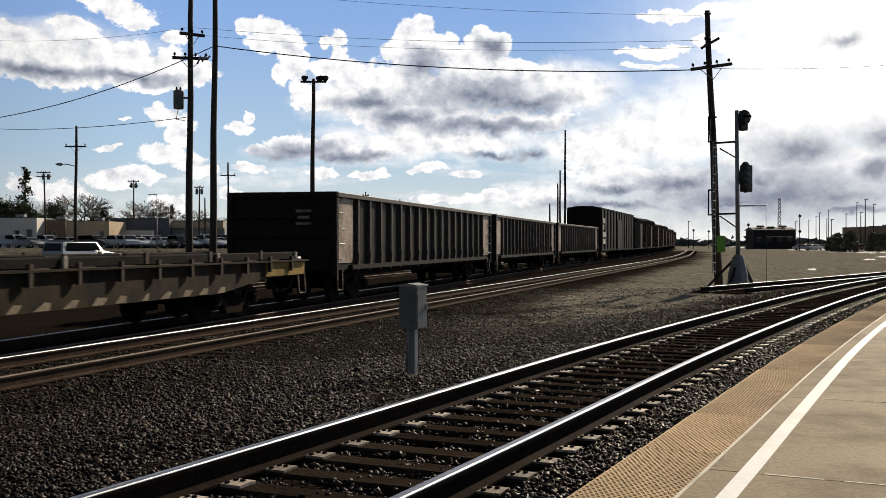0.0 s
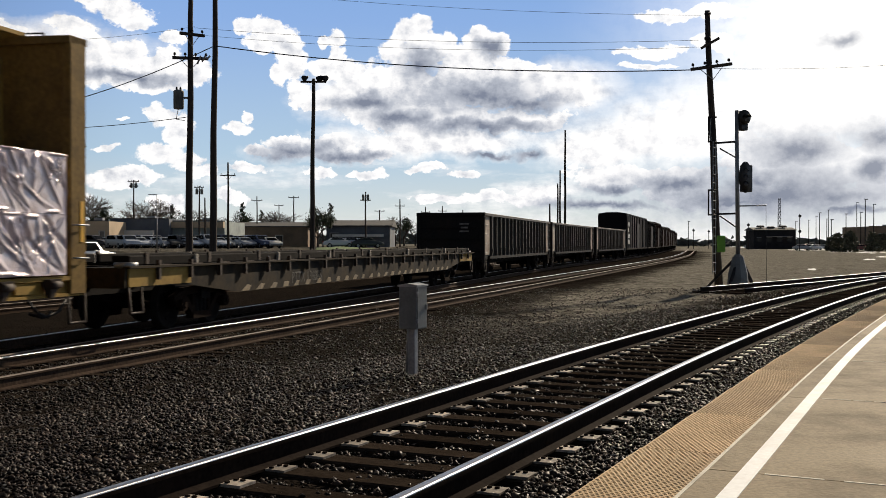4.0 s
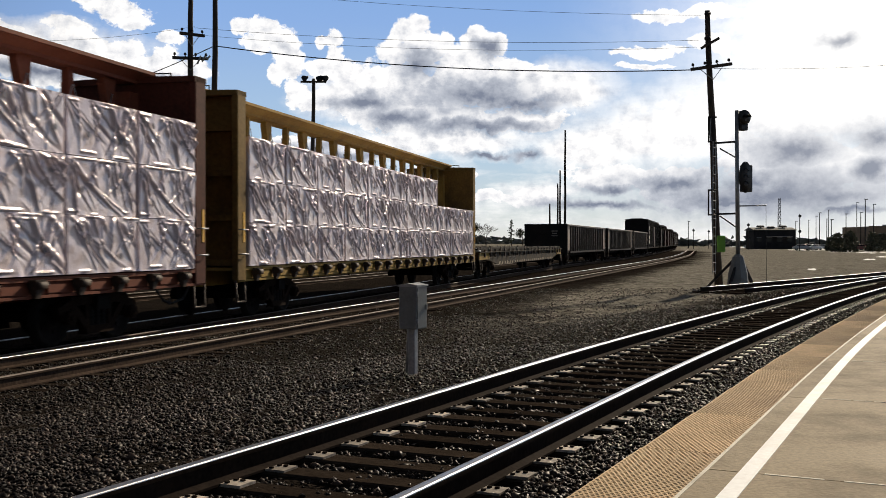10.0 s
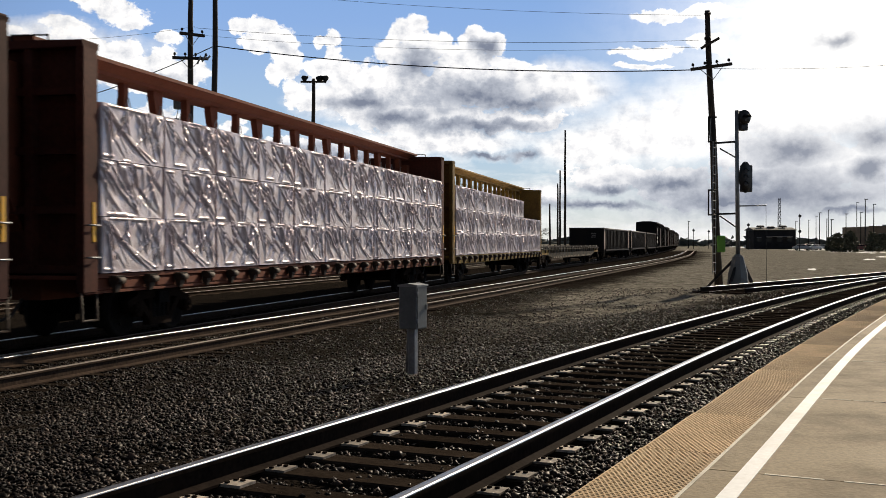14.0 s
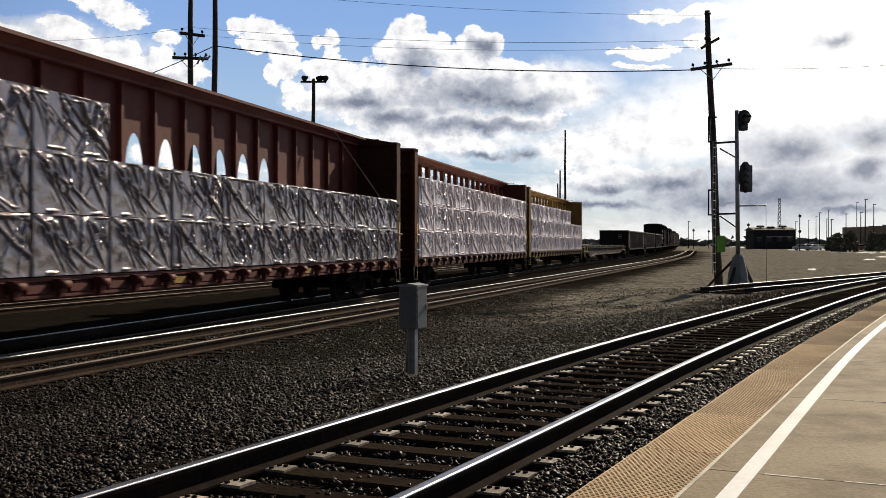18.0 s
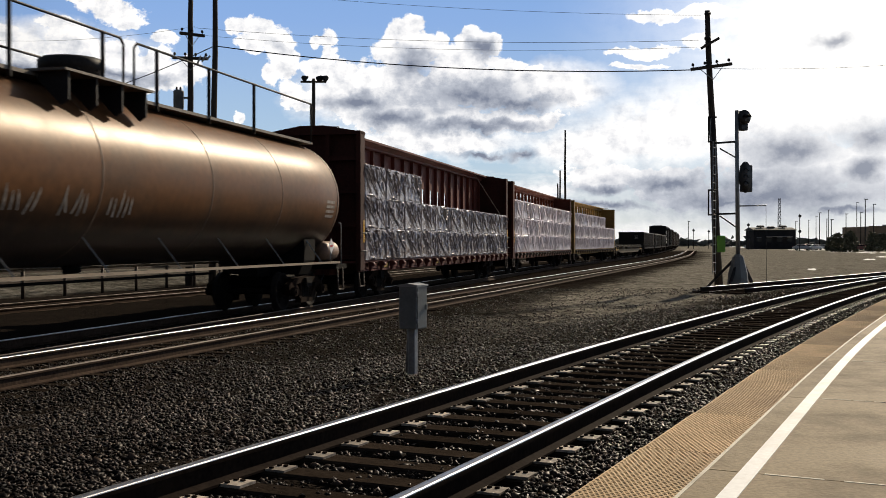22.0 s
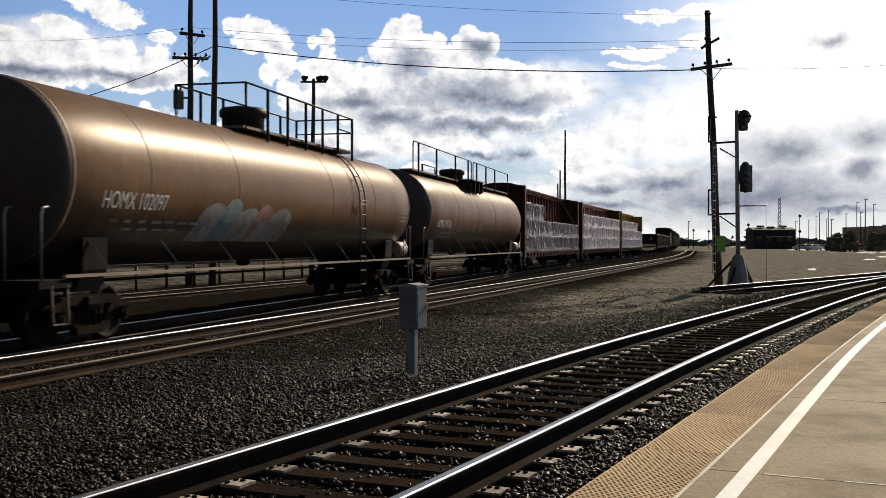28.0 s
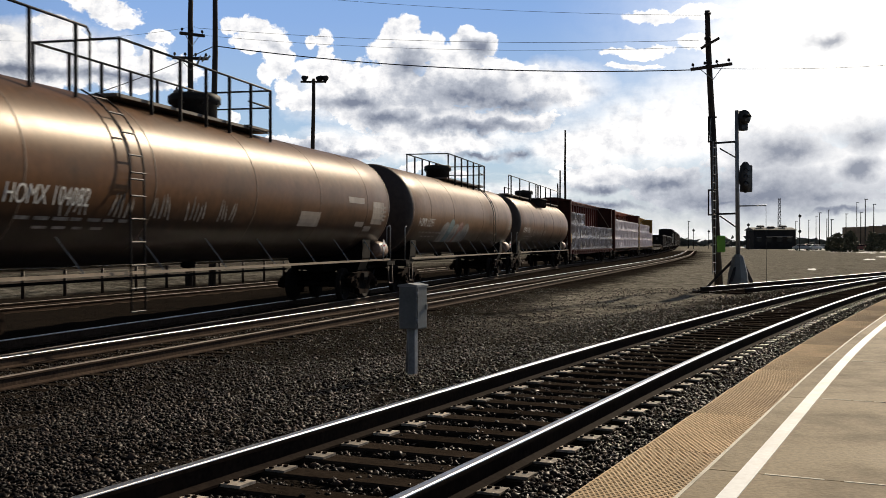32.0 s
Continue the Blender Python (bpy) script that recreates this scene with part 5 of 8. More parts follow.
    part("bottom_outlet", bm, M_UNDER, car)
    bm = bmesh.new()
    pipe(bm, [Vector((-L / 2 + 3.6, 0.5, 0.92)), Vector((L / 2 - 3.6, 0.5, 0.92))], 0.03)
    part("brake_pipe", bm, M_UNDER, car)
    topz = TANK_Z + TANK_R
    # dome and top fittings
    bm = bmesh.new()
    lathe(bm, [(0.48, topz - 0.1), (0.48, topz + 0.36), (0.56, topz + 0.40), (0.56, topz + 0.55), (0.5, topz + 0.60)], 24)
    part("dome_housing", bm, M_BLACK, car, "black valve housing", m=pose(DOME_X[kind], 0, 0))
    bm = bmesh.new()
    box(bm, 0, 0, topz + 0.62, 0.5, 0.12, 0.05)
    for a in range(8):
        rod(bm, (0.52 * math.cos(a * 0.785), 0.52 * math.sin(a * 0.785), topz + 0.36), (0.52 * math.cos(a * 0.785), 0.52 * math.sin(a * 0.785), topz + 0.44), 0.03, 6)
    part("dome_lid", bm, M_BLACK, car, m=pose(DOME_X[kind], 0, 0))
    wy = -0.55
    if kind == "long_rail":
        bm = bmesh.new()
        box(bm, 0, wy, topz - 0.02, L - 1.0, 0.5, 0.06)
        part("top_walkway", bm, M_WALK, car, "grated running board")
        zr = topz + 0.98
        y = wy - 0.25
        x0, x1 = -L / 2 + 0.55, L / 2 - 0.6
        gapx = 0.6
        railing(car, "handrail", [Vector((x0, y, topz)), Vector((x0, y, zr - 0.1)), Vector((x0 + 0.1, y, zr)), Vector((gapx - 0.35, y, zr)), Vector((gapx - 0.25, y, zr - 0.1)), Vector((gapx - 0.25, y, topz))],
                [(x, y, zr) for x in (x0 + 0.75, x0 + 3.4, x0 + 6.6, gapx - 0.9)], topz - 0.15)
        railing(car, "handrail", [Vector((gapx + 0.1, y, topz)), Vector((gapx + 0.1, y, zr - 0.1)), Vector((gapx + 0.2, y, zr)), Vector((x1, y, zr)), Vector((x1, y, topz))],
                [(x, y, zr) for x in (gapx + 0.9, gapx + 3.0, gapx + 5.2)], topz - 0.15)
        y2 = 0.85
        railing(car, "handrail", [Vector((DOME_X[kind] - 1.9, y2, topz - 0.2)), Vector((DOME_X[kind] - 1.9, y2, zr - 0.25)), Vector((DOME_X[kind] + 0.3, y2, zr - 0.25)), Vector((DOME_X[kind] + 0.5, y2, topz - 0.2))], [(DOME_X[kind] - 1.8, y2, zr - 0.25)], topz - 0.3)
        for i in range(4):
            x = -2.1 + 0.75 * i
            bm = bmesh.new()
            v = [bm.verts.new(p) for p in ((x, -0.7, topz + 0.02), (x, -1.35, topz + 0.02), (x, -1.35, topz - 0.42), (x, -1.22, topz - 0.5))]
            bm.faces.new(v)
            r = bmesh.ops.extrude_face_region(bm, geom=list(bm.faces))
            for e in r["geom"]:
                if isinstance(e, bmesh.types.BMVert):
                    e.co.x += 0.04
            part("platform_bracket", bm, M_BLACK, car)
        bm = bmesh.new()
        box(bm, -0.95, -1.05, topz + 0.03, 2.6, 0.7, 0.04)
        part("side_platform", bm, M_WALK, car)
    else:
        x0, x1 = (-1.7, 5.5) if kind == "centre_platform" else (-4.1, 2.4)
        bm = bmesh.new()
        box(bm, (x0 + x1) / 2, wy, topz - 0.02, x1 - x0, 0.5, 0.06)
        box(bm, x1 - 0.6, 0, topz + 0.01, 1.2, 1.7, 0.05)
        part("top_walkway", bm, M_WALK, car, "grated running board")
        zr = topz + 0.95
        for y in (wy - 0.3, 0.85):
            railing(car, "handrail", [Vector((x0, y, topz - 0.1)), Vector((x0, y, zr)), Vector((x1, y, zr)), Vector((x1, y, topz - 0.1))], [(x0 + (x1 - x0) * i / 6, y, zr) for i in (1, 2, 3, 4, 5, 6)], topz - 0.25)
        bm = bmesh.new()
        pipe(bm, [Vector((x1, wy - 0.3, zr)), Vector((x1, 0.85, zr))], 0.022)
        pipe(bm, [Vector((x0, wy - 0.3, zr)), Vector((x0, 0.85, zr))], 0.022)
        pipe(bm, [Vector((x1 - 1.2, wy - 0.3, zr - 0.4)), Vector((x1, wy - 0.3, zr - 0.4)), Vector((x1, 0.85, zr - 0.4))], 0.018)
        part("cross_rail", bm, M_BLACK, car)
        if kind == "third":
            railing(car, "handrail", [Vector((-9.4, wy - 0.3, topz - 0.1)), Vector((-9.4, wy - 0.3, zr)), Vector((-5.1, wy - 0.3, zr)), Vector((-5.0, wy - 0.3, zr - 0.1)), Vector((-5.0, wy - 0.3, topz - 0.1))],
                    [(x, wy - 0.3, zr) for x in (-8.0, -6.6, -5.4)], topz - 0.25)
        # ladder down the side
        xl = 4.2 if kind == "centre_platform" else -4.8
        bm = bmesh.new()
        for dx in (-0.22, 0.22):
            pts = [Vector((xl + dx, -(TANK_R + 0.1) * math.sin(a), TANK_Z + (TANK_R + 0.1) * math.cos(a))) for a in np.linspace(0.45, 1.65, 9)] + [Vector((xl + dx, -1.62, 0.5))]
            pipe(bm, pts, 0.018, 6)
        for a in np.linspace(0.6, 1.6, 5):
            rod(bm, (xl - 0.22, -(TANK_R + 0.1) * math.sin(a), TANK_Z + (TANK_R + 0.1) * math.cos(a)), (xl + 0.22, -(TANK_R + 0.1) * math.sin(a), TANK_Z + (TANK_R + 0.1) * math.cos(a)), 0.016, 6)
        for z in np.arange(0.5, 2.8, 0.38):
            rod(bm, (xl - 0.22, -1.62, z), (xl + 0.22, -1.62, z), 0.016, 6)
        part("side_ladder", bm, M_BLACK, car)
    # lettering and faded paint
    tx = {"long_rail": -8.35, "centre_platform": -8.35, "third": -8.0}[kind]
    wrap_text(car, number, tx, 2.18, 0.42, M_LETTER)
    bm = bmesh.new()
    for i in range(7):
        shell_patch(bm, tx + 0.4 + i * 0.45, tx + 0.4 + i * 0.45 + random.uniform(0.2, 0.4), 1.93, 1.99, round_top=False, n=1)
    for i in range(4):
        shell_patch(bm, tx + 0.9 + i * 0.5, tx + 0.9 + i * 0.5 + random.uniform(0.2, 0.4), 1.78, 1.83, round_top=False, n=1)
    part("small_lettering", bm, M_FAINT, car, "small unreadable stencilled lines")
    bm = bmesh.new()
    for i in range(4):
        shell_patch(bm, L / 2 - 1.3, L / 2 - 0.75, 2.62 - i * 0.12, 2.69 - i * 0.12, round_top=False, n=1)
    part("end_stencil", bm, M_FAINT, car)
    if kind == "centre_platform":
        for j, (c, x, w, z) in enumerate(GRAFFITI):
            bm = bmesh.new()
            shell_patch(bm, x, x + w, 1.55, z, lean=0.25, n=10, lift=0.005 + 0.002 * j)
            part("graffiti_patch", bm, c, car, "pale sprayed graffiti shape")
    else:
        if kind == "third":
            for xa, xb, za, zb in ((6.1, 7.4, 2.70, 2.86), (8.2, 9.2, 2.15, 2.8), (6.9, 7.6, 2.06, 2.2), (7.75, 8.35, 1.92, 2.08), (2.8, 4.1, 2.0, 2.38)):
                bm = bmesh.new()
                shell_patch(bm, xa, xb, za, zb, round_top=False, n=4)
                part("paint_panel", bm, M_PANEL, car, "pale repainted panel over old lettering")
        for j in range(5):
            bm = bmesh.new()
            x = -L / 2 + 3.6 + j * 1.3
            for q in range(5):
                shell_patch(bm, x + q * 0.16, x + q * 0.16 + 0.05, 2.0 + 0.08 * random.random(), 2.35 + 0.15 * random.random(), lean=random.uniform(-0.4, 0.4), n=3)
            part("graffiti_patch", bm, M_FAINT, car, "scrawled graffiti strokes")
    return car


M_RAILPAINT = surf("tan_rail_paint", (0.32, 0.25, 0.18), 0.55)
M_WALK = surf("grating", (0.16, 0.14, 0.12), 0.6, 0.3, grain=40, vary=0.4)
M_RESERVOIR = surf("reservoir_paint", (0.27, 0.17, 0.12), 0.5, grain=12, vary=0.3, stain=3)
M_PANEL = surf("pale_overpaint", (0.36, 0.30, 0.25), 0.5, grain=6, vary=0.2, stain=1.5, stain_amt=0.4)
M_FAINT = surf("faint_stencil", (0.33, 0.29, 0.25), 0.6, grain=9, vary=0.4, stain=2, stain_amt=0.5)
M_GR = [surf("spray_" + c, v, 0.6, grain=5, vary=0.25, stain=1.5, stain_amt=0.4) for c, v in (("grey", (0.24, 0.22, 0.2)), ("blue", (0.17, 0.24, 0.25)), ("pink", (0.32, 0.16, 0.13)), ("pale", (0.30, 0.28, 0.25)))]
GRAFFITI = [(M_GR[0], -5.1, 1.2, 2.4), (M_GR[1], -4.2, 0.9, 2.52), (M_GR[3], -3.5, 1.2, 2.35), (M_GR[2], -2.6, 0.9, 2.46), (M_GR[0], -1.8, 1.2, 2.4), (M_GR[3], -4.7, 0.5, 2.1), (M_GR[3], -2.3, 0.5, 2.1)]
DOME_X = {"long_rail": 0.0, "centre_platform": 0.0, "third": 0.3}


# ---- gondolas, flat car, box cars ----
def gondola(s_near, s_far, label):
    L = s_far - s_near - 0.5
    s_mid, half = (s_near + s_far) / 2, L / 2 - 2.6
    car = thing("gondola_car", label, "gondola car", "freight cars of the train")
    rides(car, s_mid, half)
    top, low = 2.93, 0.92
    for s in (-1, 1):
        bm = bmesh.new()
        box(bm, 0, s * 1.40, (top + low) / 2, L, 0.03, top - low)
        part("side_sheet", bm, M_GON, car)
        bm = bmesh.new()
        box(bm, 0, s * 1.46, top - 0.06, L, 0.16, 0.12)
        soften(bm, 0.01)
        part("top_chord", bm, M_GON_EDGE, car)
        bm = bmesh.new()
        box(bm, 0, s * 1.46, low + 0.06, L - 2.4, 0.14, 0.12)
        part("bottom_chord", bm, M_GON, car)
        n = 17
        for i in range(n):
            x = -L / 2 + 1.75 + (L - 3.5) * i / (n - 1)
            bm = bmesh.new()
            sweep(bm, [Vector((x, s * 1.41, low + 0.1)), Vector((x, s * 1.41, top - 0.1))], ((-0.07, 0.0), (-0.05, 0.11), (0.05, 0.11), (0.07, 0.0)), up=Vector((0, s * 1.0, 0)))
            part("rib", bm, M_GON_EDGE, car)
            bm = bmesh.new()
            beam(bm, (x, s * 1.52, low + 0.45), (x, s * 1.47, low - 0.05), 0.1, 0.06)
            part("rib_foot", bm, M_GON_EDGE, car)
        for e in (-1, 1):
            bm = bmesh.new()
            box(bm, e * (L / 2 - 0.75), s * 1.425, (top + 1.05) / 2, 1.4, 0.03, top - 1.15)
            part("end_panel", bm, M_GON_PANEL, car, "rust-streaked pale end panel")
    for e in (-1, 1):
        bm = bmesh.new()
        box(bm, e * (L / 2 - 0.04), 0, (top + low) / 2, 0.05, 2.8, top - low)
        b = part("end_wall", bm, M_GON, car)
        for z in (1.35, 1.85, 2.35):
            bm = bmesh.new()
            box(bm, e * (L / 2 + 0.02), 0, z, 0.09, 2.7, 0.14)
            part("end_rib", bm, M_GON, b)
        bm = bmesh.new()
        box(bm, e * (L / 2), 0, top - 0.05, 0.16, 3.04, 0.13)
        part("end_chord", bm, M_GON, b)
        for y in (-1.45, 1.45):
            bm = bmesh.new()
            box(bm, e * (L / 2 - 0.02), y, (top + 0.75) / 2, 0.14, 0.14, top - 0.75)
            part("corner_post", bm, M_GON, b)
        grab_irons(car, e * (L / 2 - 0.35), -1.44, 1.2, 2.4, 4)
        bm = bmesh.new()
        pipe(bm, [Vector((e * (L / 2 - 0.35) - 0.2, -1.45, 0.95)), Vector((e * (L / 2 - 0.35) - 0.2, -1.46, 0.4)), Vector((e * (L / 2 - 0.35) + 0.2, -1.46, 0.4)), Vector((e * (L / 2 - 0.35) + 0.2, -1.45, 0.95))], 0.02)
        part("sill_step", bm, M_STAKE, car)
        coupler(car, e * L / 2, e)
        truck(car, e * half)
    bm = bmesh.new()
    box(bm, 0, 0, low + 0.03, L - 0.2, 2.76, 0.06)
    box(bm, 0, 0, 0.76, L - 0.6, 0.5, 0.26)
    part("floor", bm, M_UNDER, car)
    bm = bmesh.new()
    for k in range(3):
        box(bm, -L / 2 - 0.075, -0.62, 2.45 - k * 0.16, 0.01, 0.42 - 0.1 * (k % 2), 0.07)
    part("end_stencil", bm, M_FAINT, car, "small unreadable stencilled lines")
    return car


M_FLAT = surf("grimy_yellow_sill", (0.032, 0.021, 0.009), 0.75, grain=10, vary=0.3, stain=1.4, stain_col=(0.010, 0.008, 0.006), stain_amt=0.9, spec=0.15)


def flat_car():
    s_near, s_far = -0.75, 26.35
    L = s_far - s_near
    s_mid, half = (s_near + s_far) / 2, L / 2 - 3.3
    car = thing("flat_car", "long worn yellow skeleton flat car with dark beams on its deck", "flat car", "freight cars of the train")
    rides(car, s_mid, half)
    for s in (-1, 1):
        bm = bmesh.new()
        # fish-bellied side sill, drawn as one plate with its flanges
        low = [(-L / 2, 0.88), (-L / 2 + 2.2, 0.86), (-L / 2 + 4.4, 0.62), (L / 2 - 4.4, 0.62), (L / 2 - 2.2, 0.86), (L / 2, 0.88)]
        for y0, y1 in ((s * 1.30, s * 1.33),):
            f = [bm.verts.new((x, y0, z)) for x, z in low] + [bm.verts.new((L / 2, y0, 1.2)), bm.verts.new((-L / 2, y0, 1.2))]
            g = [bm.verts.new((x, y1, z)) for x, z in low] + [bm.verts.new((L / 2, y1, 1.2)), bm.verts.new((-L / 2, y1, 1.2))]
            bm.faces.new(f)
            bm.faces.new(g[::-1])
            for k in range(8):
                bm.faces.new((f[k], f[(k + 1) % 8], g[(k + 1) % 8], g[k]))
        part("side_sill", bm, M_FLAT, car, "worn yellow fish-bellied side sill")
        bm = bmesh.new()
        box(bm, 0, s * 1.36, 1.22, L, 0.16, 0.035)
        part("sill_flange", bm, M_FLAT, car)
        ends = (-13.3, -10.8, -6.8, -3.4, 0.0, 4.1, 9.2, 13.2)
        for a, b in zip(ends[:-1], ends[1:]):
            bm = bmesh.new()
            box(bm, (a + b) / 2, s * 1.06, 1.325, b - a - 0.14, 0.34, 0.17)
            soften(bm, 0.02)
            k = part("deck_beam", bm, M_UNDER, car, "long dark steel deck beam")
            bm = bmesh.new()
            box(bm, b - 0.06, s * 1.10, 1.325, 0.11, 0.36, 0.19)
            soften(bm, 0.01)
            part("end_block", bm, M_BLOCK, k, "pale end block of the beam")
        n = 22
        for i in range(n):
            x = -L / 2 + 1.0 + (L - 2.0) * i / (n - 1)
            bm = bmesh.new()
            box(bm, x, s * 1.40, 1.16, 0.07, 0.07, 0.34)
            box(bm, x + 0.22, s * 1.38, 1.235, 0.4, 0.1, 0.045)
            part("stake_pocket", bm, M_STAKE, car)
            if i % 2 == 0:
                bm = bmesh.new()
                box(bm, x - 0.1, s * 1.22, 1.36, 0.1, 0.05, 0.2)
                part("tie_down", bm, M_STAKE, car)
    bm = bmesh.new()
    for i in range(18):
        x = -L / 2 + 0.8 + (L - 1.6) * i / 17
        box(bm, x, 0, 1.12, 0.25, 2.6, 0.14)
    box(bm, 0, 0, 0.95, L - 0.4, 0.7, 0.46)
    part("frame", bm, M_UNDER, car)
    flat_text(car, "PTTX 136085", -6.25, 0.70, 0.37, surf("faded_grey_letters", (0.075, 0.068, 0.058), 0.7, grain=12, vary=0.4, stain=4, stain_col=(0.025, 0.02, 0.014), stain_amt=0.5))
    pale = surf("bare_pale_paint", (0.26, 0.20, 0.12), 0.6, grain=14, vary=0.3)
    for i in range(26):
        x = -L / 2 + 4.6 + (L - 9.2) * i / 25
        bm = bmesh.new()
        v = [bm.verts.new((x + dx + random.uniform(-0.08, 0.08), -1.336, z)) for dx, z in ((0.0, 0.63), (0.28, 0.63), (0.36, 0.74), (0.16, 0.76))]
        bm.faces.new(v)
        part("scraped_paint", bm, pale, car)
    for e in (-1, 1):
        bm = bmesh.new()
        box(bm, e * (L / 2 - 1.2), -1.342, 1.04, 2.2, 0.02, 0.30)
        part("end_plate", bm, M_YELLOW, car, "brighter yellow end plate of the sill")
        bm = bmesh.new()
        box(bm, e * (L / 2 - 0.04), 0, 1.04, 0.08, 2.62, 0.34)
        part("end_sill", bm, M_FLAT, car)
        bm = bmesh.new()
        rod(bm, (e * (L / 2 - 0.35), -1.15, 1.2), (e * (L / 2 - 0.35), -1.15, 1.3), 0.2, 14)
        part("brake_wheel", bm, M_GALV, car)
        bm = bmesh.new()
        pipe(bm, [Vector((e * (L / 2 - 0.3) - 0.2, -1.35, 0.88)), Vector((e * (L / 2 - 0.3) - 0.2, -1.38, 0.45)), Vector((e * (L / 2 - 0.3) + 0.2, -1.38, 0.45)), Vector((e * (L / 2 - 0.3) + 0.2, -1.35, 0.88))], 0.02)
        part("sill_step", bm, M_STAKE, car)
        coupler(car, e * L / 2, e)
        truck(car, e * half)
    return car


def box_car(s_near, L, top, mat, label, letters=False):
    s_mid, half = s_near + L / 2, L / 2 - 2.4
    car = thing("box_car", label, "box car", "freight cars of the train")
    rides(car, s_mid, half)
    low = 1.0
    bm = bmesh.new()
    box(bm, 0, 0, (top - 0.2 + low) / 2, L - 1.0, 2.86, top - 0.2 - low)
    part("body", bm, mat, car)
    bm = bmesh.new()
    sweep(bm, [Vector((-L / 2 + 0.45, 0, 0)), Vector((L / 2 - 0.45, 0, 0))], ((-1.5, top - 0.22), (1.5, top - 0.22), (1.5, top - 0.14), (0.6, top), (-0.6, top), (-1.5, top - 0.14)))
    part("roof", bm, mat, car)
    n = 13
    for i in range(n):
        x = -L / 2 + 0.7 + (L - 1.4) * i / (n - 1)
        for s in (-1, 1):
            bm = bmesh.new()
            box(bm, x, s * 1.47, (top - 0.25 + low) / 2, 0.12, 0.1, top - 0.3 - low)
            part("rib", bm, mat, car)
    bm = bmesh.new()
    box(bm, 0, -1.5, 2.45, 3.0, 0.06, 2.8)
    part("door", bm, mat, car)
    bm = bmesh.new()
    box(bm, 0, 0, 0.9, L - 1.0, 0.5, 0.3)
    box(bm, 0, -1.45, low, L - 1.2, 0.1, 0.12)
    part("underframe", bm, M_UNDER, car)
    if letters:
        for z, w, c in ((3.55, 1.4, 3), (3.0, 0.7, 2), (2.35, 1.7, 3), (1.75, 1.5, 3)):
            for k in range(c):
                bm = bmesh.new()
                box(bm, -L / 2 + 1.5 + k * w / c, -1.535, z, w / c * 0.7, 0.006, 0.42)
                part("white_lettering_bar", bm, M_LETTER, car)
    for e in (-1, 1):
        coupler(car, e * (L / 2 - 0.5), e)
        truck(car, e * half, False)
    return car


X11 = range(11)
centerbeam(-25.2, -1.98, M_YELLOW, "aged yellow centerbeam flat car loaded with wrapped lumber", "posts", (X11, X11, range(8)))
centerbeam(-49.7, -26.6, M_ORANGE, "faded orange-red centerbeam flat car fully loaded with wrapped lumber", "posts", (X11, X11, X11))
centerbeam(-74.45, -51.45, M_BROWN_RED, "oxide-red centerbeam flat car with arched windows, part loaded", "opera", (X11, X11, range(3)))
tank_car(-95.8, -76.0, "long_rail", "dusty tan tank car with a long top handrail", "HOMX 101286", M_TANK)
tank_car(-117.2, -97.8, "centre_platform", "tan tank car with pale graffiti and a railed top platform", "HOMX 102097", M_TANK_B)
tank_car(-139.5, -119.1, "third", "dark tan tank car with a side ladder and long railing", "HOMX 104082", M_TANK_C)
flat_car()
for a, b in ((27.94, 48.87), (49.67, 70.35), (71.36, 92.1)):
    gondola(a, b, "black ribbed gondola car with scraped edges and rusty end panels")
_s = 93.0
for i in range(11):
    big = i == 0
    box_car(_s, 27.0 if big else 17.2, 4.8 if big else 4.45 + 0.15 * (i % 3), M_DARK_BOX if i < 2 else M_RED_BOX, "dark brown box car of the far train" if i else "long dark box car with white lettering bars", big)
    _s += 27.8 if big else 18.0


def car_pose(s_mid, half, t):
    a, _ = on_line(FREIGHT, s_mid + TRAIN_V * t - half)
    b, _ = on_line(FREIGHT, s_mid + TRAIN_V * t + half)
    d, c = b - a, (a + b) / 2
    return Matrix.Translation(c) @ Matrix.Rotation(math.atan2(d.y, d.x), 4, "Z")
# ---- lineside things ----
M_ALU = surf("weathered_aluminium", (0.30, 0.31, 0.32), 0.5, 0.6, grain=25, vary=0.15, stain=3)
M_SIGNAL = surf("black_signal_paint", (0.02, 0.02, 0.021), 0.5, grain=20, vary=0.2)
M_GREEN_TAG = plain("green_plate", (0.22, 0.5, 0.06), 0.6)
M_WIRE = plain("wire", (0.03, 0.03, 0.035), 0.6)


def gz(x, y):
    return float(ground_z(np.array([x]), np.array([y]))[0])


def spot(px, y, z=None):
    """The place on the ground in the view's column px at distance y."""
    x = (px - 784) / 1860 * y
    return Vector((x, y, gz(x, y) if z is None else z))


def height_at(py, y):
    return EYE + (430 - py) / 1860 * y


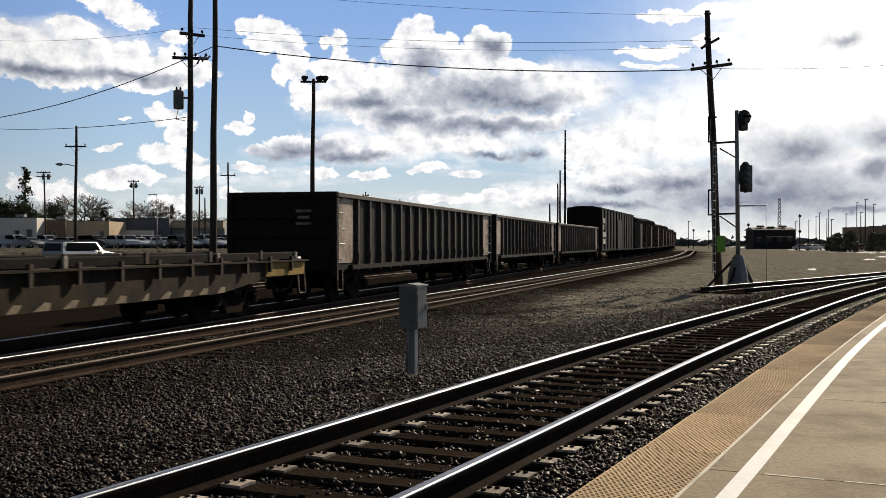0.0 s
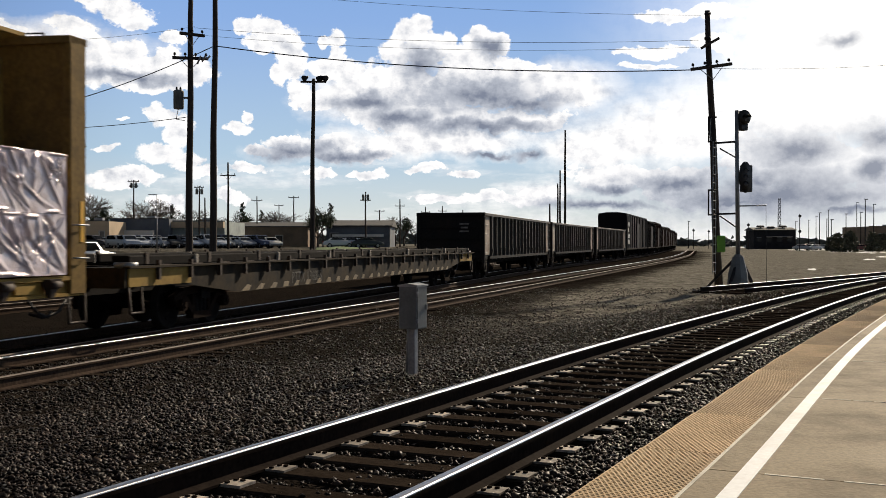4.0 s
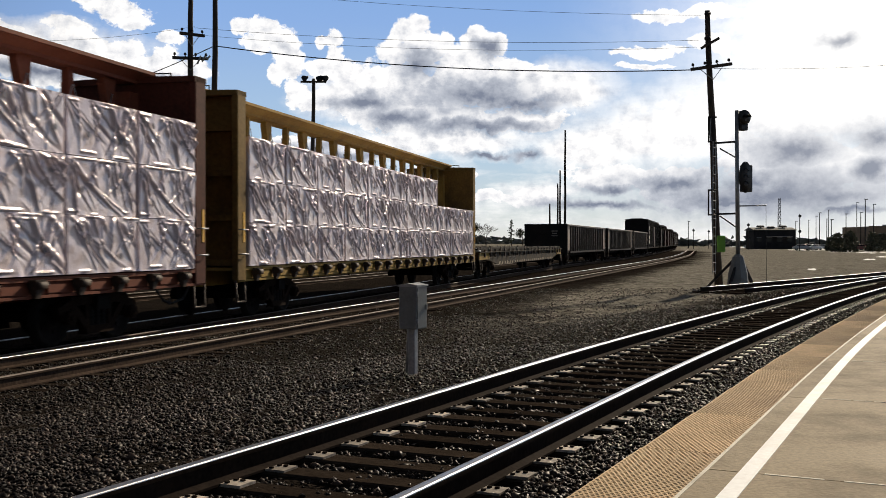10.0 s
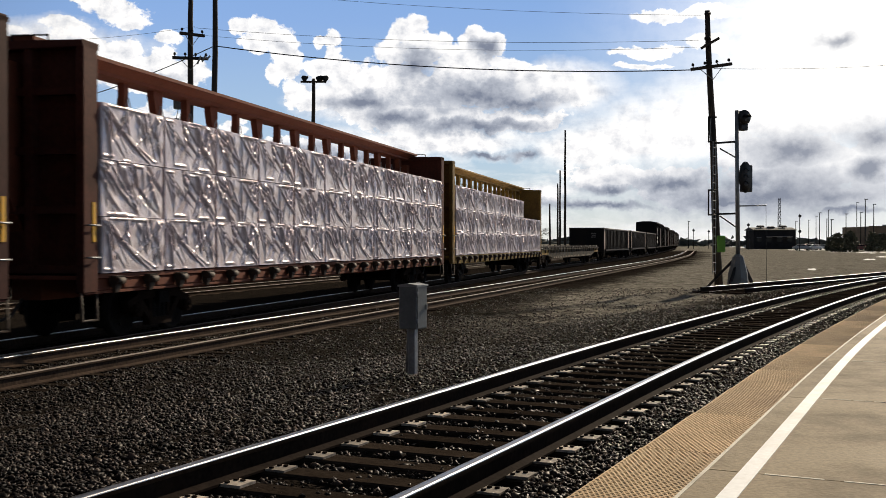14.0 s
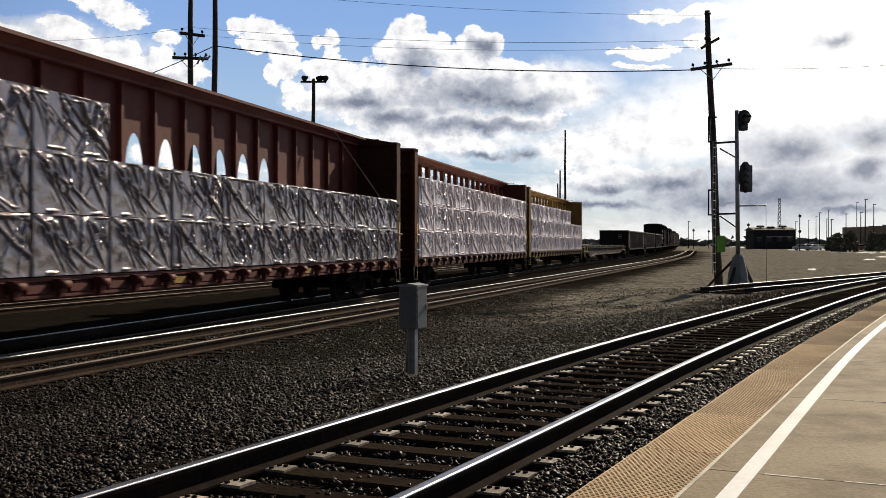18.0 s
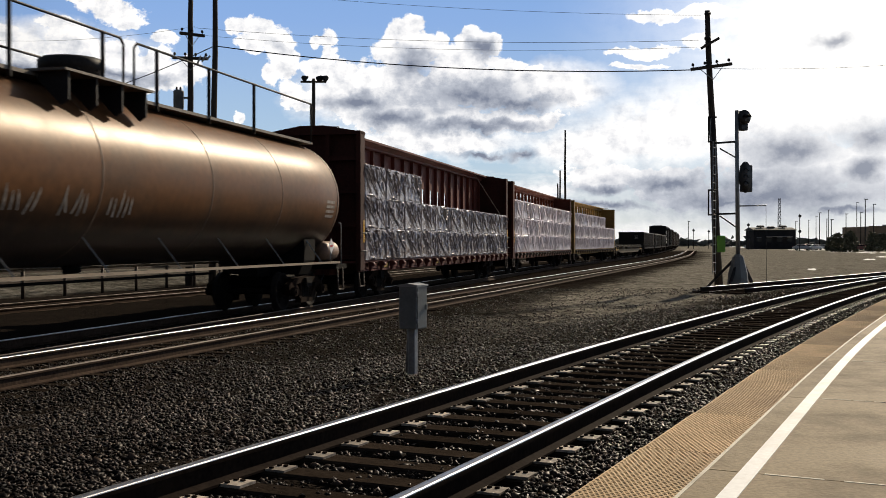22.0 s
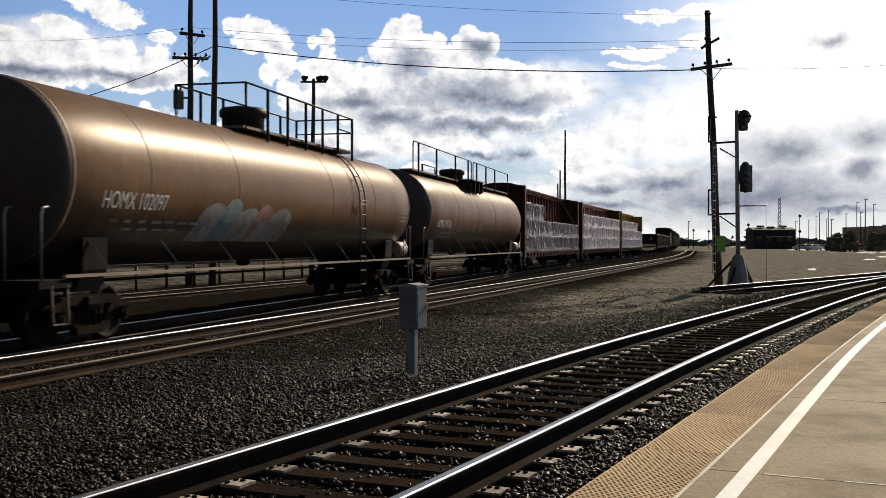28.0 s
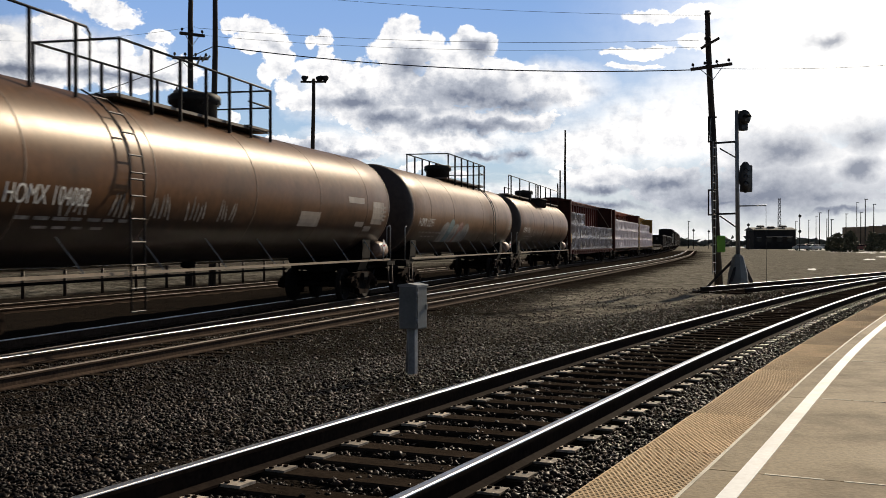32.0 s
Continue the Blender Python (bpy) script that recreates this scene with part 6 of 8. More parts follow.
def relay_box():
    p = spot(731, 12.4)
    t = thing("junction_box", "grey steel junction box on a square post in the ballast", "junction box", m=Matrix.Translation(p) @ Matrix.Rotation(radians(64), 4, "Z"))
    bm = bmesh.new()
    box(bm, 0, 0, 0.4, 0.085, 0.085, 0.85)
    soften(bm, 0.006)
    part("post", bm, M_GALV, t)
    bm = bmesh.new()
    box(bm, 0, 0, 0.80, 0.275, 0.23, 0.50)
    soften(bm, 0.008)
    b = part("cabinet", bm, M_GREY_BOX, t)
    bm = bmesh.new()
    box(bm, 0, -0.115, 0.80, 0.235, 0.015, 0.46)
    d = part("door", bm, M_GREY_BOX, b)
    bm = bmesh.new()
    box(bm, 0.09, -0.13, 0.80, 0.02, 0.02, 0.06)
    part("latch", bm, M_GALV, b)
    bm = bmesh.new()
    sweep(bm, [Vector((-0.145, 0, 0)), Vector((0.145, 0, 0))], ((-0.13, 1.045), (0.13, 1.045), (0.13, 1.065), (0.0, 1.085), (-0.13, 1.065)))
    part("lid", bm, M_GALV, t, "pale metal lid")
    for z in (0.64, 0.96):
        bm = bmesh.new()
        rod(bm, (-0.125, -0.12, z - 0.03), (-0.125, -0.12, z + 0.03), 0.012, 8)
        part("hinge", bm, M_GALV, b)
    bm = bmesh.new()
    pipe(bm, [Vector((0.06, 0.09, 0.58)), Vector((0.065, 0.1, 0.35)), Vector((0.07, 0.12, 0.0))], 0.02)
    part("conduit", bm, M_GALV, t)


def signal_mast():
    p = spot(1306, 39.0)
    t = thing("signal_mast", "steel railway signal mast with two black signal heads", "railway signal", m=Matrix.Translation(p))
    top = height_at(196, 39) - p.z

    def h(py):
        return height_at(py, 39) - p.z
    bm = bmesh.new()
    rod(bm, (0, 0, 0.9), (-0.06, 0, top), 0.085, 12, 0.07)
    part("mast", bm, M_ALU, t, "grey steel mast")
    bm = bmesh.new()
    lathe(bm, [(0.42, -0.05), (0.36, 0.55), (0.2, 1.15), (0.1, 1.25)], 8, smooth=False)
    part("base", bm, M_GREY_BOX, t, "grey cast mast base")
    bm = bmesh.new()
    box(bm, 0, 0, 0.02, 1.3, 1.3, 0.12)
    part("foundation", bm, M_CONCRETE, t)
    for a, b in (((-0.1, 0, 1.1), (-1.05, 0.4, 0.0)), ((0.1, 0, 1.1), (0.68, 0.3, 0.0)), ((0, 0, 1.1), (-0.5, -0.6, 0.0))):
        bm = bmesh.new()
        beam(bm, a, b, 0.09, 0.09)
        part("brace", bm, M_BLACK, t)
    # upper head: round target seen half from the side, lamp body, ladder arm
    for name, py, r, hh in (("upper", 208, 0.27, 0.0), ("lower", 314, 0.29, 0.0)):
        z = h(py)
        hd = new("signal_head")
        bm = bmesh.new()
        lathe(bm, [(0.02, -0.02), (r, -0.02), (r, 0.02), (0.02, 0.02)], 28, "y")
        if name == "lower":
            for v in bm.verts:
                v.co.z *= 2.0
        m = Matrix.Translation((0.24 if name == "upper" else 0.27, 0, z)) @ Matrix.Rotation(radians(24), 4, "Z")
        scene.collection.objects.unlink(hd)
        bpy.data.objects.remove(hd)
        b = part("signal_head", bm, M_SIGNAL, t, "black round target with hooded lamps", m=m)
        bm = bmesh.new()
        box(bm, 0.02 if name == "upper" else 0.17, 0.16, -0.12 if name == "upper" else -0.04, 0.34 if name == "upper" else 0.40, 0.28, 0.72 if name == "upper" else 1.0)
        soften(bm, 0.03)
        part("lamp_housing", bm, M_SIGNAL, b)
        for dz in ((0.0,) if name == "upper" else (-0.24, 0.0, 0.24)):
            bm = bmesh.new()
            n = 12
            a0, a1 = [], []
            for i in range(n + 1):
                a = math.pi * i / n
                a0.append(bm.verts.new((0.11 * math.cos(a), -0.02, dz + 0.11 * math.sin(a))))
                a1.append(bm.verts.new((0.10 * math.cos(a), -0.26 if name == "upper" else -0.06, dz - 0.02 + 0.10 * math.sin(a))))
            for i in range(n):
                bm.faces.new((a0[i], a0[i + 1], a1[i + 1], a1[i]))
            r2 = bmesh.ops.solidify(bm, geom=list(bm.faces), thickness=0.008)
            part("visor", bm, M_SIGNAL, b)
            bm = bmesh.new()
            rod(bm, (0, -0.025, dz), (0, -0.03, dz), 0.09, 16)
            part("lens", bm, plain("dark_lens", (0.02, 0.015, 0.015), 0.5), b)
        bm = bmesh.new()
        beam(bm, (0, 0, z - 0.1), (0.3, 0.02, z - 0.1), 0.06, 0.06)
        part("bracket", bm, M_ALU, t)
    bm = bmesh.new()
    pipe(bm, [Vector((0.0, 0, h(365))), Vector((1.02, -0.05, h(364)))], 0.025)
    part("side_arm", bm, M_GALV, t, "thin horizontal arm")
    bm = bmesh.new()
    pipe(bm, [Vector((1.02, -0.05, h(364))), Vector((1.04, -0.05, 0.1))], 0.008)
    part("drop_cable", bm, M_WIRE, t)
    for py in (252, 379):
        bm = bmesh.new()
        beam(bm, (-0.75, 0.4, h(py)), (0, 0, h(py) + 0.02), 0.05, 0.07)
        part("tie_arm", bm, M_BLACK, t)
    for a, b in ((262, 277), (382, 400)):
        bm = bmesh.new()
        beam(bm, (-0.6, 0.3, h(a)), (0, 0, h(b) - 0.1), 0.05, 0.05)
        part("diagonal_arm", bm, M_BLACK, t)
    # standing frames on the pole side
    for z0, z1 in ((h(250), h(206)), (h(380), h(336))):
        bm = bmesh.new()
        pipe(bm, [Vector((-0.72, 0.3, z0)), Vector((-1.02, 0.3, z0)), Vector((-1.02, 0.3, z1)), Vector((-0.72, 0.3, z1))], 0.03)
        part("pole_bracket", bm, M_BLACK, t, "square black pole bracket")
    # ladder behind the mast
    lad = ladder_mesh("ladder", 0.36, 0.5, h(250), M_GALV, 0.33, 0.016)
    part("ladder", lad, None, t, "steel ladder", m=pose(-0.82, 0.25, 0, rz=60))
    bm = bmesh.new()
    box(bm, -0.55, 0.3, h(432), 0.30, 0.12, 0.62)
    soften(bm, 0.02)
    part("green_cover", bm, M_GREEN_TAG, t, "bright green cover box")
    bm = bmesh.new()
    box(bm, -0.88, 0.3, h(228), 0.14, 0.2, 0.95)
    part("cable_duct", bm, M_BLACK, t)


def utility_pole(px, y, py_top, lean_px=0, r=0.16, label="dark weathered wooden utility pole", arms=(), group="utility poles", base=None):
    """A round tapered pole; arms: (row in the view, half length, turn, insulators)."""
    p = spot(px, y) if base is None else base
    top = height_at(py_top, y) - p.z
    tx = lean_px / 1860 * y
    t = thing("utility_pole", label, "utility pole", group, m=Matrix.Translation(p))
    bm = bmesh.new()
    n = 8
    lathe(bm, [(r * (1 - 0.4 * i / n), top * i / n - (0.3 if i == 0 else 0)) for i in range(n + 1)], 12)
    for v in bm.verts:
        v.co.x += tx * v.co.z / top + 0.02 * math.sin(v.co.z * 0.9 + px)
    part("shaft", bm, M_WOODPOLE, t)
    for py, half, turn, ins in arms:
        z = height_at(py, y) - p.z
        m = pose(tx * z / top, 0, z, rz=turn)
        bm = bmesh.new()
        box(bm, 0, -r, 0, half * 2, 0.1, 0.12)
        a = part("crossarm", bm, M_WOODPOLE, t, m=m)
        for k in range(ins):
            x = -half + 0.1 + (half * 2 - 0.2) * k / max(ins - 1, 1)
            bm = bmesh.new()
            lathe(bm, [(0.02, 0.05), (0.02, 0.12), (0.06, 0.13), (0.05, 0.2), (0.03, 0.23)], 8, cx=x, cy=-r)
            part("insulator", bm, M_BLACK, a)
        bm = bmesh.new()
        for s in (-1, 1):
            beam(bm, (s * half * 0.55, -r, -0.05), (0, -r * 0.8, -0.5), 0.03, 0.02)
        part("arm_brace", bm, M_GALV, a)
    return t, p, top


def transformer(t, x, z, y=0.0, r=0.22, hgt=0.75):
    bm = bmesh.new()
    lathe(bm, [(r * 0.9, -hgt / 2), (r, -hgt / 2 + 0.04), (r, hgt / 2 - 0.03), (r * 1.05, hgt / 2), (r * 0.7, hgt / 2 + 0.06)], 18)
    b = part("transformer", bm, M_GREY_BOX, t, "grey can transformer", m=pose(x, y, z))
    for k in (-0.08, 0.08):
        bm = bmesh.new()
        lathe(bm, [(0.025, hgt / 2), (0.05, hgt / 2 + 0.1), (0.03, hgt / 2 + 0.2)], 8, cx=k)
        part("bushing", bm, M_BLACK, b)
    bm = bmesh.new()
    beam(bm, (0, 0, 0.1), (-x, -y, 0.1), 0.06, 0.08)
    part("mount", bm, M_GALV, b)


def wire(name, a, b, sag, r=0.012, n=18):
    bm = bmesh.new()
    a, b = Vector(a), Vector(b)
    pts = []
    for i in range(n + 1):
        k = i / n
        p = a.lerp(b, k)
        p.z -= sag * 4 * k * (1 - k)
        pts.append(p)
    pipe(bm, pts, r, 5)
    return solid(name, bm, M_WIRE, "thin dark overhead wire strung between poles", "wire", "overhead wires")


def at_view(px, py, y):
    return Vector(((px - 784) / 1860 * y, y, height_at(py, y)))


def poles_and_wires():
    # the leaning pole by the signal
    t, p, top = utility_pole(1272, 41, 20, lean_px=-21, r=0.17, label="leaning wooden utility pole beside the signal mast", arms=((120, 0.85, 10, 4),))
    bm = bmesh.new()
    beam(bm, (-0.75, -0.2, height_at(88, 41) - p.z), (-0.05, -0.2, height_at(70, 41) - p.z), 0.09, 0.1)
    part("alley_arm", bm, M_WOODPOLE, t)
    bm = bmesh.new()
    for py in (28, 71, 83):
        z = height_at(py, 41) - p.z
        rod(bm, (-0.62, -0.2, z), (-0.38, -0.2, z + 0.03), 0.045, 8)
    part("insulator", bm, M_BLACK, t)
    for o in t.children:
        if o.name.startswith("crossarm"):
            o.matrix_basis = o.matrix_basis @ Matrix.Rotation(radians(-9), 4, "Y")
    # the two tall poles beyond the freight tracks
    t, p, top = utility_pole(334, 45, -30, lean_px=5, r=0.17, label="tall dark utility pole with a can transformer", arms=((63, 0.55, 35, 3), (105, 0.75, 12, 4)))
    transformer(t, -0.42, height_at(178, 45) - p.z)
    bm = bmesh.new()
    z = height_at(110, 45) - p.z
    for k in range(3):
        rod(bm, (0.45 + 0.2 * k, -0.3, z - 0.15 + 0.1 * k), (0.6 + 0.2 * k, -0.3, z + 0.2), 0.04, 8)
    part("cutout_fuse", bm, M_GALV, t)
    bm = bmesh.new()
    pipe(bm, [Vector((-0.42, 0, height_at(190, 45) - p.z)), Vector((-0.5, -0.1, height_at(212, 45) - p.z)), Vector((-0.1, -0.2, height_at(215, 45) - p.z))], 0.015)
    part("drop_lead", bm, M_WIRE, t)
    utility_pole(376, 44, -40, lean_px=6, r=0.165, label="tall bare dark wooden pole")
    # flood-light pole
    t, p, top = utility_pole(552, 58, 140, lean_px=3, r=0.155, label="wooden yard pole with floodlights on a crossarm")
    z = height_at(146, 58) - p.z
    bm = bmesh.new()
    box(bm, 0.1, -0.1, z, 1.4, 0.12, 0.1)
    part("crossarm", bm, M_WOODPOLE, t)
    for x, w, tilt in ((-0.4, 0.3, -25), (0.5, 0.42, 20), (0.78, 0.42, 35)):
        bm = bmesh.new()
        lathe(bm, [(0.06, -0.16), (0.12, -0.1), (0.2, 0.1), (0.21, 0.16)], 14, "y")
        part("floodlight", bm, M_BLACK, t, "black floodlight housing", m=pose(x, -0.1, z + 0.2, rx=-30, rz=tilt * 3))
        bm = bmesh.new()
        rod(bm, (x, -0.1, z), (x, -0.1, z + 0.15), 0.03, 6)
        part("lamp_bracket", bm, M_BLACK, t)
    # yard poles farther along
    for px, y, py in ((1000, 130, 231), (991, 150, 302), (987, 152, 325), (973, 150, 361)):
        utility_pole(px, y, py, r=0.17, label="distant dark yard pole behind the freight track")
    # street poles by the car park
    t, p, top = utility_pole(133, 84, 223, lean_px=3, r=0.15, label="wooden street pole with a crossarm and lamp arm", arms=((260, 0.85, 0, 3),))
    z = height_at(292, 84) - p.z
    bm = bmesh.new()
    pipe(bm, [Vector((0.1, 0, z - 0.15)), Vector((-0.5, -0.05, z + 0.02)), Vector((-0.95, -0.1, z + 0.05))], 0.04)
    part("lamp_arm", bm, M_GALV, t)
    bm = bmesh.new()
    lathe(bm, [(0.04, -0.3), (0.12, -0.1), (0.13, 0.1), (0.05, 0.3)], 10, "x", -1.2, -0.1, z + 0.03)
    part("lamp_head", bm, M_GALV, t)
    for px, y, py, lean, arms, tr in ((82, 150, 304, -4, ((306, 1.0, 0, 4), (313, 1.0, 20, 2)), 1), (237, 165, 319, 0, ((322, 0.9, 0, 4), (330, 0.7, 10, 2)), 1), (353, 150, 330, 0, ((332, 0.7, 0, 4),), 1),
                                      (363, 150, 350, 0, (), 0), (404, 118, 288, 0, ((311, 0.85, 0, 2),), 0), (455, 190, 348, 0, ((355, 1.0, 0, 3),), 0), (494, 230, 362, 0, ((364, 1.0, 0, 2),), 0),
                                      (520, 200, 347, 0, ((350, 1.0, 0, 2),), 0), (647, 160, 340, 0, ((355, 0.8, 0, 2),), 1), (708, 175, 353, 0, ((365, 0.8, 0, 2),), 0), (753, 190, 366, 0, ((376, 0.8, 0, 2),), 0),
                                      (783, 200, 365, 0, ((374, 0.8, 0, 2),), 0), (819, 210, 372, 0, ((384, 0.8, 0, 2),), 0), (672, 190, 372, 0, ((374, 0.9, 0, 3),), 0)):
        t, p, top = utility_pole(px, y, py, lean_px=lean, r=0.15, label="slim wooden street pole with crossarms", arms=arms)
        if tr:
            for k in (-0.35, 0.35):
                transformer(t, k, height_at(py + 10, y) - p.z, r=0.2, hgt=0.7)
    # steel lamp post over the car park
    p = spot(278, 130)
    t = thing("street_lamp", "thin grey street lamp over the car park", "street lamp", m=Matrix.Translation(p))
    z = height_at(345, 130) - p.z
    bm = bmesh.new()
    rod(bm, (0, 0, 0), (0, 0, z), 0.09, 8, 0.05)
    part("post", bm, M_GALV, t)
    bm = bmesh.new()
    box(bm, -0.5, 0, z, 1.1, 0.15, 0.1)
    part("lamp_head", bm, M_GALV, t)
    # wires
    for name, a, b, sag, r in (("wire", at_view(380, 82, 44), at_view(1238, 124, 41), 0.42, 0.022), ("wire", at_view(380, 82, 44), at_view(-60, 217, 50), 0.5, 0.02),
                               ("wire", at_view(330, 208, 45), at_view(-40, 227, 60), 0.25, 0.016), ("wire", at_view(345, 50, 45), at_view(1236, 72, 41), 0.3, 0.008),
                               ("wire", at_view(345, 62, 45), at_view(1236, 84, 41), 0.35, 0.007), ("wire", at_view(345, 48, 45), at_view(-60, 70, 50), 0.3, 0.007), ("wire", at_view(1262, 122, 41), at_view(1640, 110, 60), 0.15, 0.010),
                               ("wire", at_view(470, -10, 46), at_view(1240, 28, 41), 0.2, 0.007)):
        wire(name, a, b, sag, r)


relay_box()
signal_mast()
poles_and_wires()


# ---- fence beyond the siding ----
def fence():
    t = thing("fence", "low brown post-and-rail fence beyond the siding", "fence", kind="structure")
    line = make_line(-15.5, 28, (0, 200), (0.33, 0.27))
    s0, s1 = s_of_y(line, 14), s_of_y(line, 62)
    pts = [on_line(line, s0 + (s1 - s0) * i / 24, 0, 0)[0] for i in range(25)]
    for p in pts:
        bm = bmesh.new()
        rod(bm, (p.x, p.y, gz(p.x, p.y) - 0.1), (p.x, p.y, 0.75), 0.06, 8)
        part("post", bm, M_STAKE, t)
    for z in (0.35, 0.68):
        bm = bmesh.new()
        for a, b in zip(pts[:-1], pts[1:]):
            beam(bm, (a.x, a.y, z), (b.x, b.y, z), 0.05, 0.07)
        part("rail", bm, M_STAKE, t)


fence()


# ---- car park ----
def tinted():
    m = bpy.data.materials.new("car_paint")
    m.use_nodes = True
    n, l = m.node_tree.nodes, m.node_tree.links
    i = n.new("ShaderNodeObjectInfo")
    b = n["Principled BSDF"]
    l.new(i.outputs["Color"], b.inputs["Base Color"])
    b.inputs["Roughness"].default_value, b.inputs["Coat Weight"].default_value, b.inputs["Metallic"].default_value = 0.35, 0.6, 0.2
    return m


M_CARPAINT = tinted()
M_GLASS = plain("dark_car_glass", (0.02, 0.025, 0.03), 0.08)
M_TYRE = surf("tyre_rubber", (0.02, 0.02, 0.02), 0.9)
M_RIM = plain("wheel_rim", (0.45, 0.45, 0.46), 0.35, 0.8)
M_LAMP = plain("head_lamp", (0.8, 0.8, 0.78), 0.15)
SHAPES = {
    "sedan": (4.6, 1.78, ((-2.3, 0.35), (-2.28, 0.85), (-1.75, 0.98), (-1.1, 1.42), (0.45, 1.44), (1.2, 0.98), (2.1, 0.82), (2.3, 0.6), (2.3, 0.35)), (3, 4, 5, 2)),
    "suv": (4.7, 1.85, ((-2.35, 0.4), (-2.3, 1.1), (-2.1, 1.68), (0.3, 1.72), (1.05, 1.12), (2.2, 0.98), (2.35, 0.7), (2.35, 0.4)), (2, 3, 4, 1)),
    "pickup": (5.4, 1.95, ((-2.7, 0.5), (-2.68, 1.1), (-0.75, 1.1), (-0.65, 1.75), (0.65, 1.78), (1.25, 1.18), (2.6, 1.08), (2.7, 0.8), (2.7, 0.5)), (3, 4, 5, 2)),
    "van": (5.2, 1.9, ((-2.6, 0.45), (-2.58, 1.1), (-2.45, 1.78), (0.75, 1.82), (1.35, 1.16), (2.5, 1.05), (2.6, 0.75), (2.6, 0.45)), (2, 3, 4, 1)),
}


def vehicle(kind, label):
    L, W, prof, glass = SHAPES[kind]
    t = thing("parked_" + ("pickup" if kind == "van" else kind), label, "parked car", "parked cars")
    bm = bmesh.new()
    sides = []
    for s in (-1, 1):
        sides.append([bm.verts.new((x, s * W / 2 * (1.0 if z < 1.12 else 0.86), z)) for x, z in prof])
    k = len(prof)
    bm.faces.new(sides[0])
    bm.faces.new(sides[1][::-1])
    for i in range(k):
        bm.faces.new((sides[0][i], sides[0][(i + 1) % k], sides[1][(i + 1) % k], sides[1][i]))
    soften(bm, 0.05, 2)
    for f in bm.faces:
        f.smooth = True
    body = part("body", bm, M_CARPAINT, t)
    a, b, c, d = (prof[i] for i in glass)

    def inset(p, q, k):
        return (p[0] + (q[0] - p[0]) * k, p[1] + (q[1] - p[1]) * k)
    cxm, czm = (a[0] + b[0] + c[0] + d[0]) / 4, (a[1] + b[1] + c[1] + d[1]) / 4
    quad = [inset(p, (cxm, czm), 0.16) for p in (d, a, b, c)]
    for s in (-1, 1):
        bm = bmesh.new()
        vs = [bm.verts.new((x, s * (W / 2 * 0.93 + 0.012), max(z, 1.02))) for x, z in quad]
        bm.faces.new(vs)
        bmesh.ops.solidify(bm, geom=list(bm.faces), thickness=0.02)
        part("side_window", bm, M_GLASS, t)
    for p, q, nm in ((b, c, "windscreen"), (a, d, "rear_window")):
        bm = bmesh.new()
        p2, q2 = inset(p, q, 0.15), inset(q, p, 0.12)
        nx, nz = (0.02 if nm == "windscreen" else -0.02), 0.02
        vs = [bm.verts.new((x + nx, y, z + nz)) for (x, z), y in ((p2, -W * 0.36), (p2, W * 0.36), (q2, W * 0.42), (q2, -W * 0.42))]
        bm.faces.new(vs)
        bmesh.ops.solidify(bm, geom=list(bm.faces), thickness=0.015)
        part(nm, bm, M_GLASS, t)
    for x in (-L * 0.3, L * 0.31):
        for s in (-1, 1):
            bm = bmesh.new()
            lathe(bm, [(0.2, -0.1), (0.33, -0.1), (0.35, -0.06), (0.35, 0.06), (0.33, 0.1), (0.2, 0.1)], 18, "y")
            w = part("wheel", bm, M_TYRE, t, m=pose(x, s * (W / 2 - 0.1), 0.35))
            bm = bmesh.new()
            rod(bm, (0, -0.105, 0), (0, 0.105, 0), 0.2, 14)
            part("rim", bm, M_RIM, w)
    for s in (-1, 1):
        bm = bmesh.new()
        box(bm, L / 2 - 0.03, s * W * 0.36, 0.68, 0.08, 0.28, 0.13)
        part("headlight", bm, M_LAMP, t)
        bm = bmesh.new()
        box(bm, -L / 2 + 0.02, s * W * 0.4, 0.85, 0.06, 0.16, 0.2)
        part("tail_light", bm, plain("tail_lamp", (0.35, 0.02, 0.02), 0.3), t)
    bm = bmesh.new()
    box(bm, L / 2 - 0.02, 0, 0.45, 0.1, W * 0.9, 0.14)
    box(bm, -L / 2 + 0.02, 0, 0.45, 0.1, W * 0.9, 0.14)
    part("bumper", bm, M_BLACK, t)
    return t


def paint_copy(src, m, col):
    c = copy_thing(src, m)
    for o in c.children_recursive:
        o.color = (*col, 1)
    return c


